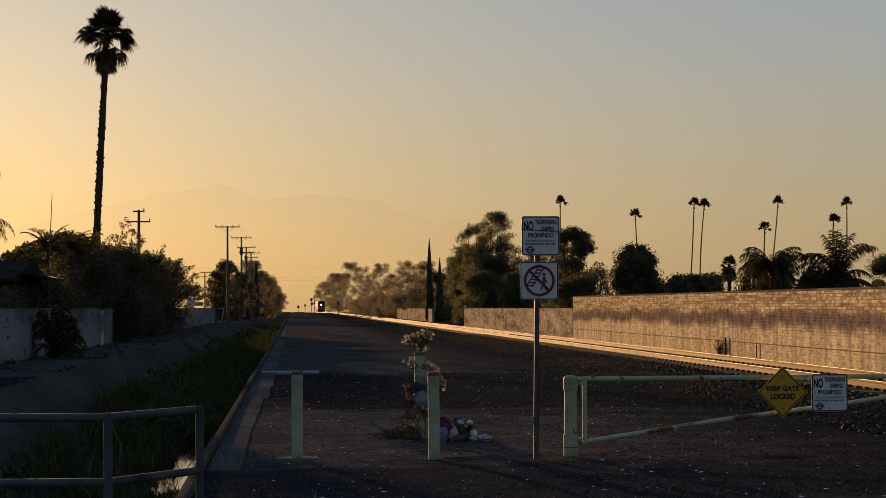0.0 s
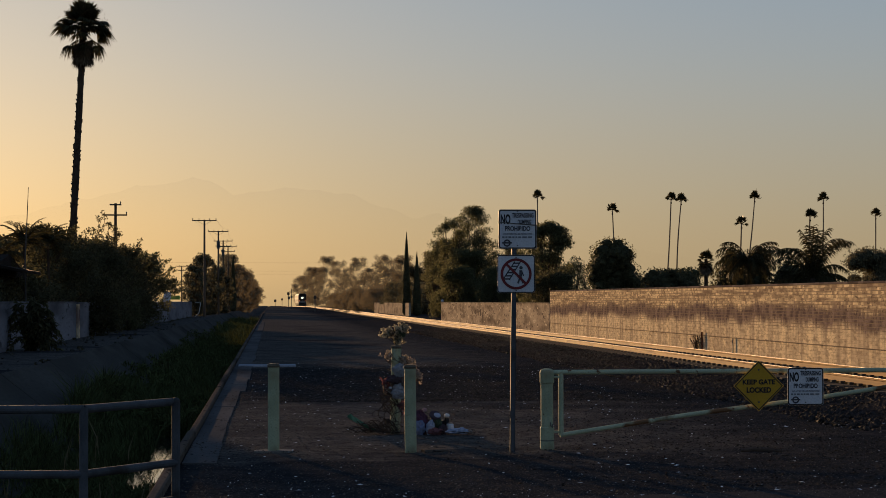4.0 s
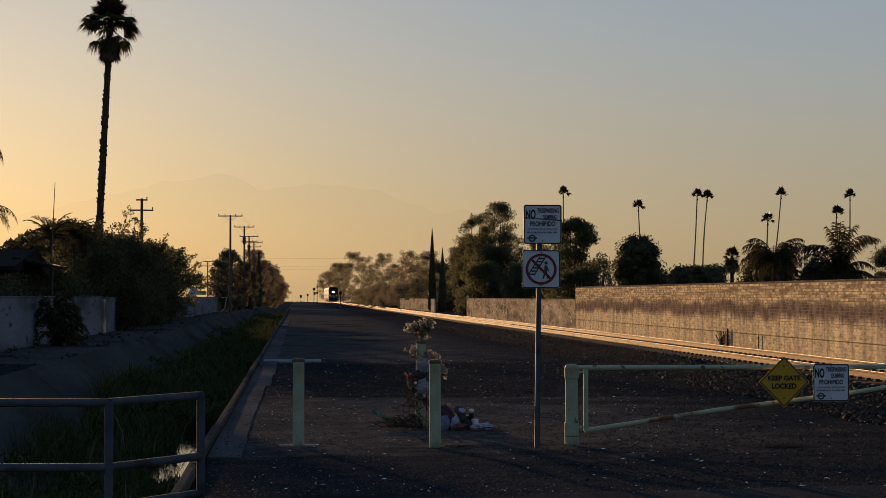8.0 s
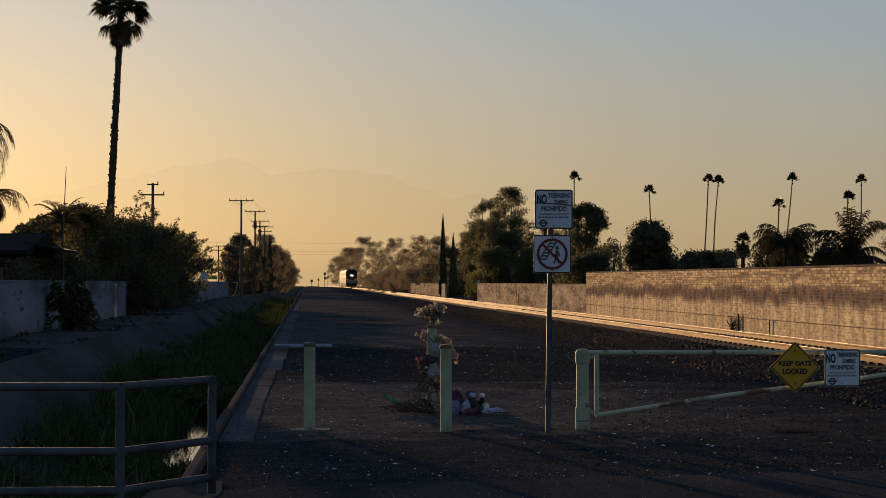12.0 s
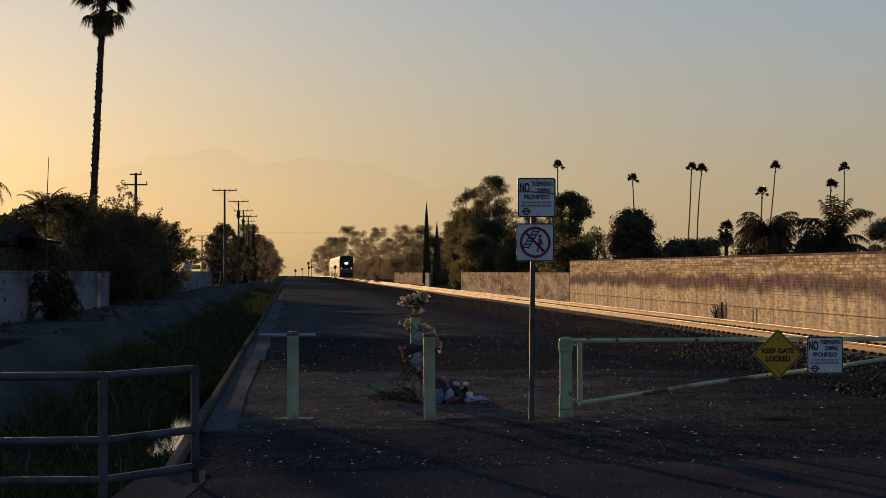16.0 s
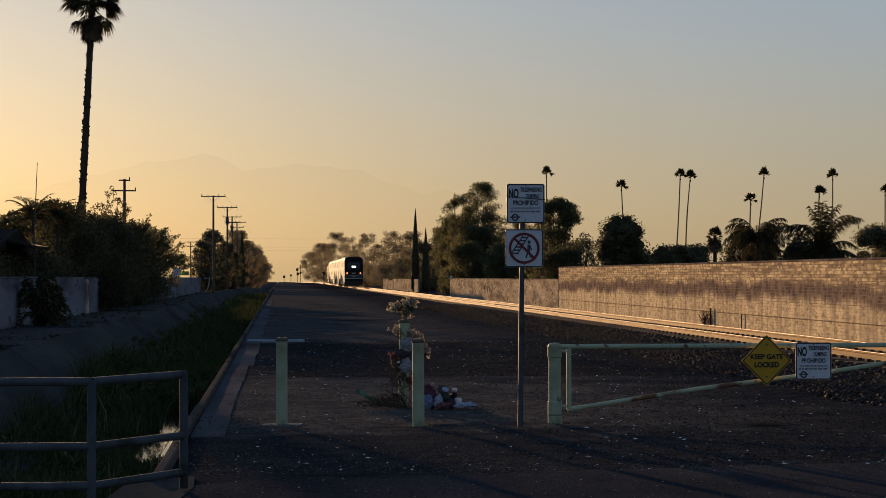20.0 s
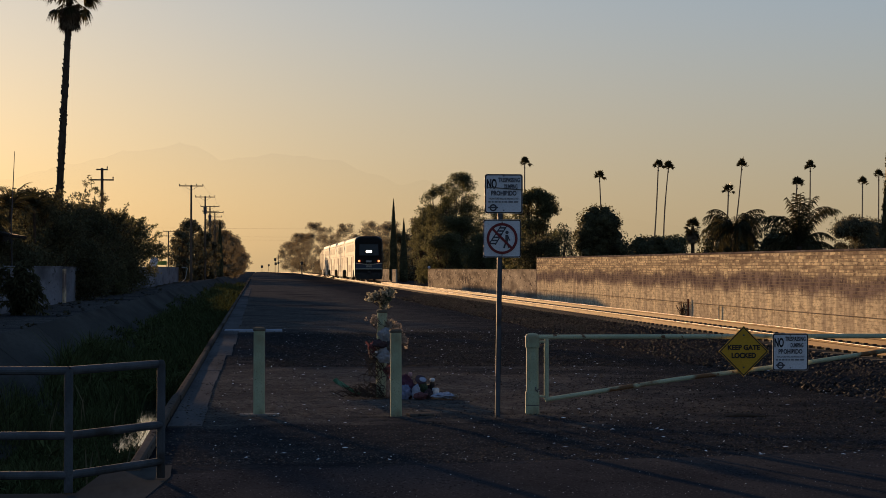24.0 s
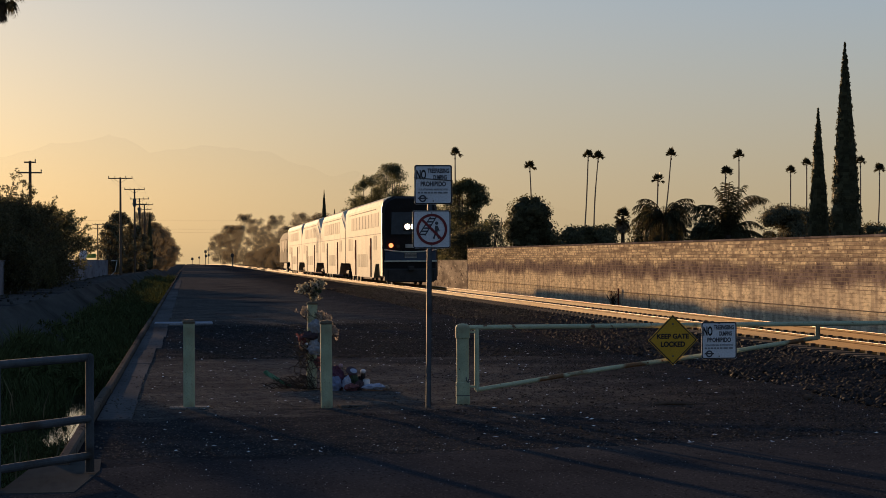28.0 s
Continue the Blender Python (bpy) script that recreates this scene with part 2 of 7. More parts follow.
    l.new(noise_tex(9.0, (1, 1, 1), 3.0), b.inputs["Height"])
    l.new(b.outputs[0], p.inputs["Normal"])
    return m


BLOCK = block_wall("slump_block", "object")
BLOCKS = block_wall("slump_block_far", "island")
MORTAR = material("mortar", (0.30, 0.235, 0.165), 0.95, scale=1.0, fine=40, bump=0.1, spec=0.0)
# darker brown than the blocks, for the cap course
BLOCK_DARK = material("dark_brown_block", (0.17, 0.137, 0.12), 0.95, second=(0.125, 0.10, 0.09), scale=1.5, fine=25, bump=0.6, per_island=0.3, stain=(0.27, 0.22, 0.185), stain_scale=0.9, stretch=(1, 0.15, 1), spec=0.0)
BANK = material("dark_canal_concrete", (0.074, 0.073, 0.068), 0.9, second=(0.052, 0.051, 0.048), scale=0.7, fine=14, bump=0.0, stretch=(1, 0.2, 1), stain=(0.030, 0.030, 0.028), stain_scale=0.4, spec=0.0)
PANEL = material("concrete_panel", (0.46, 0.385, 0.285), 0.9, second=(0.27, 0.22, 0.165), scale=0.9, fine=14, bump=0.35, stain=(0.16, 0.13, 0.10), stain_scale=0.9, stain_range=(0.52, 0.68), spec=0.0, stretch=(1, 0.16, 0.8), speck=(((0.14, 0.11, 0.088), 5, 0.60), ((0.56, 0.475, 0.35), 3, 0.60)))
STUCCO = material("white_stucco", (0.225, 0.228, 0.255), 0.9, second=(0.14, 0.142, 0.16), scale=0.7, fine=14, bump=0.4, stain=(0.07, 0.07, 0.075), stain_scale=0.7, stain_range=(0.48, 0.70), spec=0.0, stretch=(1, 0.14, 0.8), speck=(((0.08, 0.08, 0.085), 3, 0.62),))
RAIL = material("rusty_rail_web", (0.29, 0.155, 0.042), 0.7, 0.0, second=(0.19, 0.098, 0.028), scale=1.2, fine=30, bump=0.1, relief=0.004, spec=0.012, stain=(0.12, 0.055, 0.02), stain_scale=1.6, stretch=(1, 0.3, 6))
RAIL_TOP = material("polished_rail_top", (0.50, 0.37, 0.23), 0.42, 0.8, second=(0.40, 0.28, 0.17), scale=2, fine=30, bump=0.02, relief=0.002)
TIE = material("concrete_tie", (0.075, 0.062, 0.052), 0.9, scale=2, fine=30, bump=0.1, spec=0.02)
GREEN_PAINT = material("faded_green_paint", (0.345, 0.395, 0.275), 0.6, second=(0.26, 0.30, 0.20), scale=4, fine=60, bump=0.2, stain=(0.20, 0.175, 0.11), stain_scale=2.5, spec=0.05, speck=(((0.12, 0.07, 0.04), 22, 0.70), ((0.22, 0.22, 0.15), 40, 0.64)))
GATE_PAINT = material("rust_stained_green_paint", (0.38, 0.43, 0.305), 0.6, second=(0.31, 0.355, 0.25), scale=4, fine=60, bump=0.2, stain=(0.13, 0.075, 0.04), stain_scale=1.5, stain_range=(0.58, 0.64), spec=0.05, speck=(((0.10, 0.055, 0.03), 9, 0.64), ((0.22, 0.22, 0.15), 40, 0.64)))
GALV = material("galvanized_pipe", (0.078, 0.09, 0.105), 0.6, 0.0, second=(0.055, 0.064, 0.075), scale=5, fine=60, bump=0.05, stain=(0.035, 0.035, 0.035), stain_scale=3.0, spec=0.03)
DARK_STEEL = material("dark_steel", (0.10, 0.10, 0.10), 0.6, 0.6, scale=5, fine=40, bump=0.2)
SIGN_WHITE = material("sign_white", (0.58, 0.61, 0.66), 0.45, second=(0.49, 0.52, 0.57), scale=3, fine=50, bump=0.05)
SIGN_YELLOW = material("sign_yellow", (0.48, 0.285, 0.018), 0.45, second=(0.41, 0.24, 0.016), scale=3, fine=50, bump=0.05)
BLACK = material("black_paint", (0.015, 0.015, 0.018), 0.5, scale=5, fine=50, bump=0.0)
FADED = material("faded_print", (0.17, 0.19, 0.22), 0.5, scale=5, fine=50, bump=0.0)
RED = material("sign_red", (0.16, 0.02, 0.025), 0.5, scale=5, fine=50, bump=0.0)
LEAF_DARK = material("leaf_dark", (0.092, 0.086, 0.045), 0.7, second=(0.068, 0.066, 0.035), scale=0.6, fine=6, bump=0.0, translucent=0.42, per_island=0.45, spec=0.08)
LEAF_OLIVE = material("leaf_olive", (0.115, 0.112, 0.055), 0.65, second=(0.085, 0.086, 0.042), scale=0.6, fine=6, bump=0.0, translucent=0.5, per_island=0.35, spec=0.08)
# distance haze is put into these two leaf materials by transparency and paler colour
LEAF_FAR_HAZE = material("leaf_far_haze", (0.20, 0.165, 0.105), 0.8, second=(0.16, 0.13, 0.085), scale=0.3, fine=3, bump=0.0, translucent=0.36, per_island=0.05, haze_mix=0.47, spec=0.03)
LEAF_HAZE = material("leaf_hazy_olive", (0.125, 0.112, 0.068), 0.8, second=(0.085, 0.08, 0.048), scale=0.4, fine=4, bump=0.0, translucent=0.3, per_island=0.12, haze_mix=0.22, spec=0.03)
PALM_LEAF = material("palm_leaf", (0.036, 0.038, 0.018), 0.6, second=(0.06, 0.048, 0.024), scale=0.8, fine=6, bump=0.0, translucent=0.3, per_island=0.35, spec=0.03)
THATCH = material("dead_palm_thatch", (0.12, 0.085, 0.05), 0.9, scale=2, fine=12, bump=0.2, per_island=0.3)
BARK = material("bark", (0.085, 0.064, 0.048), 0.95, second=(0.05, 0.038, 0.03), scale=3, fine=20, bump=0.25, stretch=(1, 1, 0.3), spec=0.0)
PALM_BARK = material("pale_palm_bark", (0.38, 0.25, 0.155), 0.95, second=(0.28, 0.185, 0.12), scale=2, fine=12, bump=0.1, stretch=(1, 1, 4), spec=0.0)
WOOD = material("pole_wood", (0.11, 0.08, 0.06), 0.9, scale=3, fine=20, bump=0.4, stretch=(1, 1, 0.15))
REED = material("green_reed", (0.064, 0.078, 0.030), 0.8, second=(0.066, 0.074, 0.030), scale=0.5, fine=5, bump=0.0, translucent=0.12, per_island=0.5, spec=0.0)
STRAW = material("dry_straw", (0.17, 0.135, 0.07), 0.8, scale=2, fine=10, bump=0.0, translucent=0.3, per_island=0.3)


# ---- mesh tools ----
class Build:
    """Collects faces for one mesh."""

    def __init__(self):
        self.v, self.f = [], []

    def add(self, verts, faces):
        k = len(self.v)
        self.v.extend([tuple(p) for p in verts])
        self.f.extend([tuple(i + k for i in f) for f in faces])
        return self

    def box(self, x0, x1, y0, y1, z0, z1, chamfer=0.0, m=None):
        if chamfer <= 0:
            vs = [(x, y, z) for z in (z0, z1) for y in (y0, y1) for x in (x0, x1)]
            fs = [(0, 2, 3, 1), (4, 5, 7, 6), (0, 1, 5, 4), (2, 6, 7, 3), (0, 4, 6, 2), (1, 3, 7, 5)]
        else:
            c = chamfer
            vs, fs = [], []
            rings = [(z0, c), (z0 + c, 0), (z1 - c, 0), (z1, c)]
            for z, o in rings:
                a, b, d, e = x0 + o, x1 - o, y0 + o, y1 - o
                vs += [(a + c, d, z), (b - c, d, z), (b, d + c, z), (b, e - c, z), (b - c, e, z), (a + c, e, z), (a, e - c, z), (a, d + c, z)]
            for r in range(3):
                fs += [(r * 8 + i, r * 8 + (i + 1) % 8, r * 8 + 8 + (i + 1) % 8, r * 8 + 8 + i) for i in range(8)]
            fs += [tuple(range(7, -1, -1)), tuple(range(24, 32))]
        if m is not None:
            vs = [m @ Vector(p) for p in vs]
        return self.add(vs, fs)

    def tube(self, points, radii, sides=10, caps=True):
        pts = [Vector(p) for p in points]
        if not hasattr(radii, "__len__"):
            radii = [radii] * len(pts)
        vs, fs = [], []
        side = None
        for i, p in enumerate(pts):
            d = (pts[min(i + 1, len(pts) - 1)] - pts[max(i - 1, 0)]).normalized()
            if side is None:
                side = d.orthogonal().normalized()
            side = (side - d * side.dot(d)).normalized()
            up = d.cross(side)
            for k in range(sides):
                a = 2 * math.pi * k / sides
                vs.append(p + (side * math.cos(a) + up * math.sin(a)) * radii[i])
        for i in range(len(pts) - 1):
            for k in range(sides):
                fs.append((i * sides + k, i * sides + (k + 1) % sides, (i + 1) * sides + (k + 1) % sides, (i + 1) * sides + k))
        if caps:
            fs.append(tuple(range(sides - 1, -1, -1)))
            fs.append(tuple(range((len(pts) - 1) * sides, len(pts) * sides)))
        return self.add(vs, fs)

    def prism(self, outline, y0, y1):
        """An outline of (x, z), counter-clockwise seen from -y, pushed from y0 to y1."""
        n = len(outline)
        vs = [(x, y0, z) for x, z in outline] + [(x, y1, z) for x, z in outline]
        fs = [tuple(range(n)), tuple(range(2 * n - 1, n - 1, -1))]
        fs += [(i, n + i, n + (i + 1) % n, (i + 1) % n) for i in range(n)]
        return self.add(vs, fs)

    def ball(self, c, r, rings=6, segs=10, squash=1.0):
        vs, fs = [], []
        for i in range(rings + 1):
            a = math.pi * i / rings
            for k in range(segs):
                b = 2 * math.pi * k / segs
                vs.append((c[0] + r * math.sin(a) * math.cos(b), c[1] + r * math.sin(a) * math.sin(b), c[2] + r * squash * math.cos(a)))
        for i in range(rings):
            for k in range(segs):
                fs.append((i * segs + k, i * segs + (k + 1) % segs, (i + 1) * segs + (k + 1) % segs, (i + 1) * segs + k))
        return self.add(vs, fs)

    def mesh(self, name, mat, smooth=False):
        me = bpy.data.meshes.new(name)
        me.from_pydata(self.v, [], self.f)
        me.materials.append(mat)
        if smooth:
            me.polygons.foreach_set("use_smooth", [True] * len(me.polygons))
        me.update()
        return me


def part(name, made, mat, parent=None, label="", smooth=False, at=None):
    """Links a Build (or a finished mesh) as one object under its thing."""
    ob = new(name, made.mesh(name, mat, smooth) if isinstance(made, Build) else made)
    if parent is not None:
        ob.parent = parent
    if at is not None:
        ob.matrix_basis = at
    return tagged(ob, label)


def thing(name, label, category, group="", kind="", at=None):
    ob = new(name)
    ob.empty_display_size = 0.2
    if at is not None:
        ob.matrix_basis = at
    return tagged(ob, label, category, group, kind)


def quads(name, corners, mat):
    """A mesh of loose quads from an array (n, 4, 3)."""
    n = len(corners)
    me = bpy.data.meshes.new(name)
    me.vertices.add(n * 4)
    me.vertices.foreach_set("co", np.asarray(corners, dtype=np.float32).reshape(-1))
    me.loops.add(n * 4)
    me.loops.foreach_set("vertex_index", np.arange(n * 4, dtype=np.int32))
    me.polygons.add(n)
    me.polygons.foreach_set("loop_start", np.arange(n, dtype=np.int32) * 4)
    me.materials.append(mat)
    me.update(calc_edges=True)
    return me


def leaves(rng, centers, radii, per, size, long=1.6, droop=0.0):
    """Leaf quads spread through round clumps."""
    out = []
    for c, r in zip(centers, radii):
        k = max(8, int(per * r * r))
        d = rng.normal(size=(k, 3))
        d /= np.linalg.norm(d, axis=1, keepdims=True)
        p = np.asarray(c) + d * r * rng.uniform(0.35, 1.08, (k, 1)) * np.array([1, 1, 0.8])
        a = rng.normal(size=(k, 3)) + np.array([0, 0, -droop])
        a /= np.linalg.norm(a, axis=1, keepdims=True)
        b = np.cross(a, rng.normal(size=(k, 3)))
        b /= np.linalg.norm(b, axis=1, keepdims=True) + 1e-6
        s = size * rng.uniform(0.6, 1.3, (k, 1))
        a, b = a * s * long / 2, b * s / 2
        out.append(np.stack([p - a, p + b * 0.8, p + a, p - b * 0.8], 1))
    return np.concatenate(out)


def lobes(rng, centers, radii, fill=0.86):
    """Closed uneven bodies of dense foliage, one in each clump, as quads."""
    out = []
    for c, r in zip(centers, radii):
        turn = rng.uniform(0, 6.28)
        grid = []
        for i in range(7):
            a = math.pi * i / 6
            row = []
            for k in range(11):
                b = 2 * math.pi * (k % 10) / 10 + turn
                d = Vector((math.sin(a) * math.cos(b), math.sin(a) * math.sin(b), math.cos(a)))
                g = r * fill * (1 + 0.35 * noise.noise(d * 1.9 + Vector(c)))
                row.append((c[0] + d.x * g, c[1] + d.y * g, c[2] + d.z * g * 0.85))
            grid.append(row)
        for i in range(6):
            for k in range(10):
                out.append((grid[i][k], grid[i][k + 1], grid[i + 1][k + 1], grid[i + 1][k]))
    return np.array(out)


def smooth(a, b, x):
    t = min(1.0, max(0.0, (x - a) / (b - a)))
    return t * t * (3 - 2 * t)


# ---- ground ----
TRACK_X, RAIL_Z, GAUGE = 12.0, 0.37, 1.505
CANAL_RIGHT, CANAL_FOOT, CANAL_LEFT, CANAL_BED = -1.12, -4.2, -6.1, -1.5


EAST_Z = -1.2   # the strip and gardens east of the track lie lower


def far_dip(y):
    """The land falls away gently far up the line."""
    return -0.002 * max(0.0, y - 600)


def ground_height(x, y):
    z = 0.0
    if x > 8.4:
        z = 0.13 * smooth(8.6, 10.2, x) - (0.13 - EAST_Z) * smooth(14.2, 18.0, x) * smooth(34, 46, y)
    if y > 16.25 and CANAL_LEFT < x < CANAL_RIGHT:
        z = CANAL_BED if x > CANAL_FOOT else CANAL_BED * (x - CANAL_LEFT) / (CANAL_FOOT - CANAL_LEFT)
    return z


def make_ground():
    xs = [-2600, -700, -200, -60, -25, -14, -9.8, -8, CANAL_LEFT, CANAL_FOOT, -2.6, CANAL_RIGHT - 0.012, CANAL_RIGHT]
    xs += list(np.arange(-0.8, 16.5, 0.4)) + [17, 17.6, 18.2, 20, 30, 60, 200, 700, 2600]
    ys = [-900, -200, -40, 0, 10, 14.0, 16.2, 16.3, 17.2] + list(np.arange(17.8, 68, 0.5)) + list(np.arange(68, 220, 4)) + [230, 300, 400, 600, 900, 1500, 3000, 4900]
    b = Build()
    rng = random.Random(3)
    for y in ys:
        for x in xs:
            rough = 0.0
            if -0.6 < x < 16 and 19 < y < 280:
                rough = (noise.noise((x * 0.5, y * 0.35, 1)) * 0.05 + rng.uniform(-0.003, 0.003)) * (0.2 if x > 9 else smooth(0.0, 1.6, x))
            b.v.append((x, y, ground_height(x, y) + rough - 0.012 + far_dip(y)))
    n = len(xs)
    for j in range(len(ys) - 1):
        for i in range(n - 1):
            b.f.append((j * n + i, j * n + i + 1, (j + 1) * n + i + 1, (j + 1) * n + i))
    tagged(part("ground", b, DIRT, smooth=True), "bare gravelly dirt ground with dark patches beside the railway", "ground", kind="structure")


make_ground()


def make_road():
    b = Build()
    edge = [(-80, 10.0), (-12, 14.9), (-1.55, 15.9), (-0.75, 17.77), (2.5, 18.75), (7.0, 19.6), (10, 20.3), (14, 21.1), (20, 22.3), (90, 36)]
    pts = []
    for a, c in zip(edge, edge[1:]):
        steps = max(1, int((c[0] - a[0]) / 1.0)) if a[0] > -2 and c[0] < 21 else 3
        pts += [(a[0] + (c[0] - a[0]) * i / steps, a[1] + (c[1] - a[1]) * i / steps) for i in range(steps)]
    pts.append(edge[-1])
    rows = [0.0, 1.5, 4.0, 8.0, 14.0, 30.0]
    rng = random.Random(5)
    for x, y in pts:
        rise = 0.335 * smooth(7.5, 10.8, x) * (1 - smooth(14.5, 18, x))
        for r in rows:
            b.v.append((x, y - r + (rng.uniform(-0.06, 0.06) if r == 0 else 0), rise + 0.006 + 0.05 * smooth(0, 8, r)))
    m = len(rows)
    for i in range(len(pts) - 1):
        for j in range(m - 1):
            b.f.append((i * m + j, i * m + j + 1, (i + 1) * m + j + 1, (i + 1) * m + j))
    road = tagged(part("road", b, ASPHALT), "worn grey asphalt road with a crumbling edge", "road", kind="structure")
    return road


make_road()


# ---- canal ----
def make_canal():
    lining = thing("canal_lining", "sloped concrete canal bank in cast panels with dark joints", "canal", kind="structure")
    rng = random.Random(8)
    y = 16.3
    dx, dz = CANAL_FOOT - CANAL_LEFT, CANAL_BED
    length = math.hypot(dx, dz)
    while y < 330:
        step = 5.2 if y < 150 else 13.0
        b = Build()
        m = Matrix.Translation((CANAL_LEFT - 0.02, y, 0.01 + rng.uniform(-0.012, 0.012))) @ Matrix.Rotation(math.atan2(-dz, dx), 4, "Y")
        b.box(-0.15, length, 0, step - 0.05, 0.0, 0.10, 0.012, m)
        part("panel", b, BANK, lining)
        y += step
    curb = thing("canal_curb", "low concrete curb along the canal with worn edges", "curb", kind="structure")
    y = 18.0
    while y < 330:
        step = 4.8 if y < 120 else 9.0
        b = Build()
        h = 0.09 + rng.uniform(-0.012, 0.012)
        xb = CANAL_RIGHT + 0.11 + rng.uniform(-0.01, 0.01)
        b.prism([(xb - 0.60, -1.5), (xb, -1.5), (xb, h - 0.02), (xb - 0.015, h), (xb - 0.075, h), (xb - 0.10, h - 0.02), (xb - 0.30, h - 0.36), (xb - 0.42, -0.95)], y, y + step - 0.03)
        part("kerb_block", b, CURB, curb)
        y += step
    walkway = thing("concrete_walkway", "narrow worn concrete strip beside the canal curb", "walkway", kind="structure")
    y = 23.2
    while y < 180:
        step = 3.1
        b = Build()
        wide = -0.5 if y > 40 else -0.62
        b.box(CANAL_RIGHT + 0.125, wide + rng.uniform(-0.03, 0.03), y, y + step - 0.02, -0.2, 0.004 + rng.uniform(0, 0.008), 0.004)
        part("slab", b, WALK, walkway)
        y += step
    cross = Build().box(-0.9, 0.72, 57.4, 58.3, -0.1, 0.045, 0.015)
    tagged(part("concrete_strip", cross, PALE_PAINT), "pale painted concrete strip set across the dirt", "concrete strip", kind="structure")
    head = Build()
    rim = ((-7, 15.85), (-0.85, 15.9), (-0.72, 17.5), (-0.75, 18.5), (-1.28, 18.5), (-1.41, 16.24), (-7, 16.24))
    head.add([(x, y, z) for z in (0.016, -1.6) for x, y in rim], [tuple(range(7))] + [(i, 7 + i, 7 + (i + 1) % 7, (i + 1) % 7) for i in range(7)] + [tuple(range(13, 6, -1))])
    tagged(part("canal_headwall", head, BANK), "concrete headwall slab at the canal mouth under the railing", "headwall", kind="structure")
    water = bpy.data.materials.new("shallow_water")
    water.use_nodes = True
    nt = water.node_tree
    p = nt.nodes["Principled BSDF"]
    p.inputs["Base Color"].default_value = (0.012, 0.014, 0.012, 1)
    p.inputs["Roughness"].default_value = 0.06
    w = nt.nodes.new("ShaderNodeTexNoise")
    w.inputs["Scale"].default_value = 3.5
    w.inputs["Detail"].default_value = 5.0
    bmp = nt.nodes.new("ShaderNodeBump")
    bmp.inputs["Strength"].default_value, bmp.inputs["Distance"].default_value = 1.0, 0.12
    nt.links.new(w.outputs["Fac"], bmp.inputs["Height"])
    nt.links.new(bmp.outputs[0], p.inputs["Normal"])
    b = Build().add([(CANAL_FOOT, 16.3, CANAL_BED + 0.06), (CANAL_RIGHT - 0.03, 16.3, CANAL_BED + 0.06), (CANAL_RIGHT - 0.03, 300, CANAL_BED + 0.06), (CANAL_FOOT, 300, CANAL_BED + 0.06)], [(0, 1, 2, 3)])
    tagged(part("canal_water", b, water), "shallow still water at the bottom of the canal", "water", kind="structure")


make_canal()


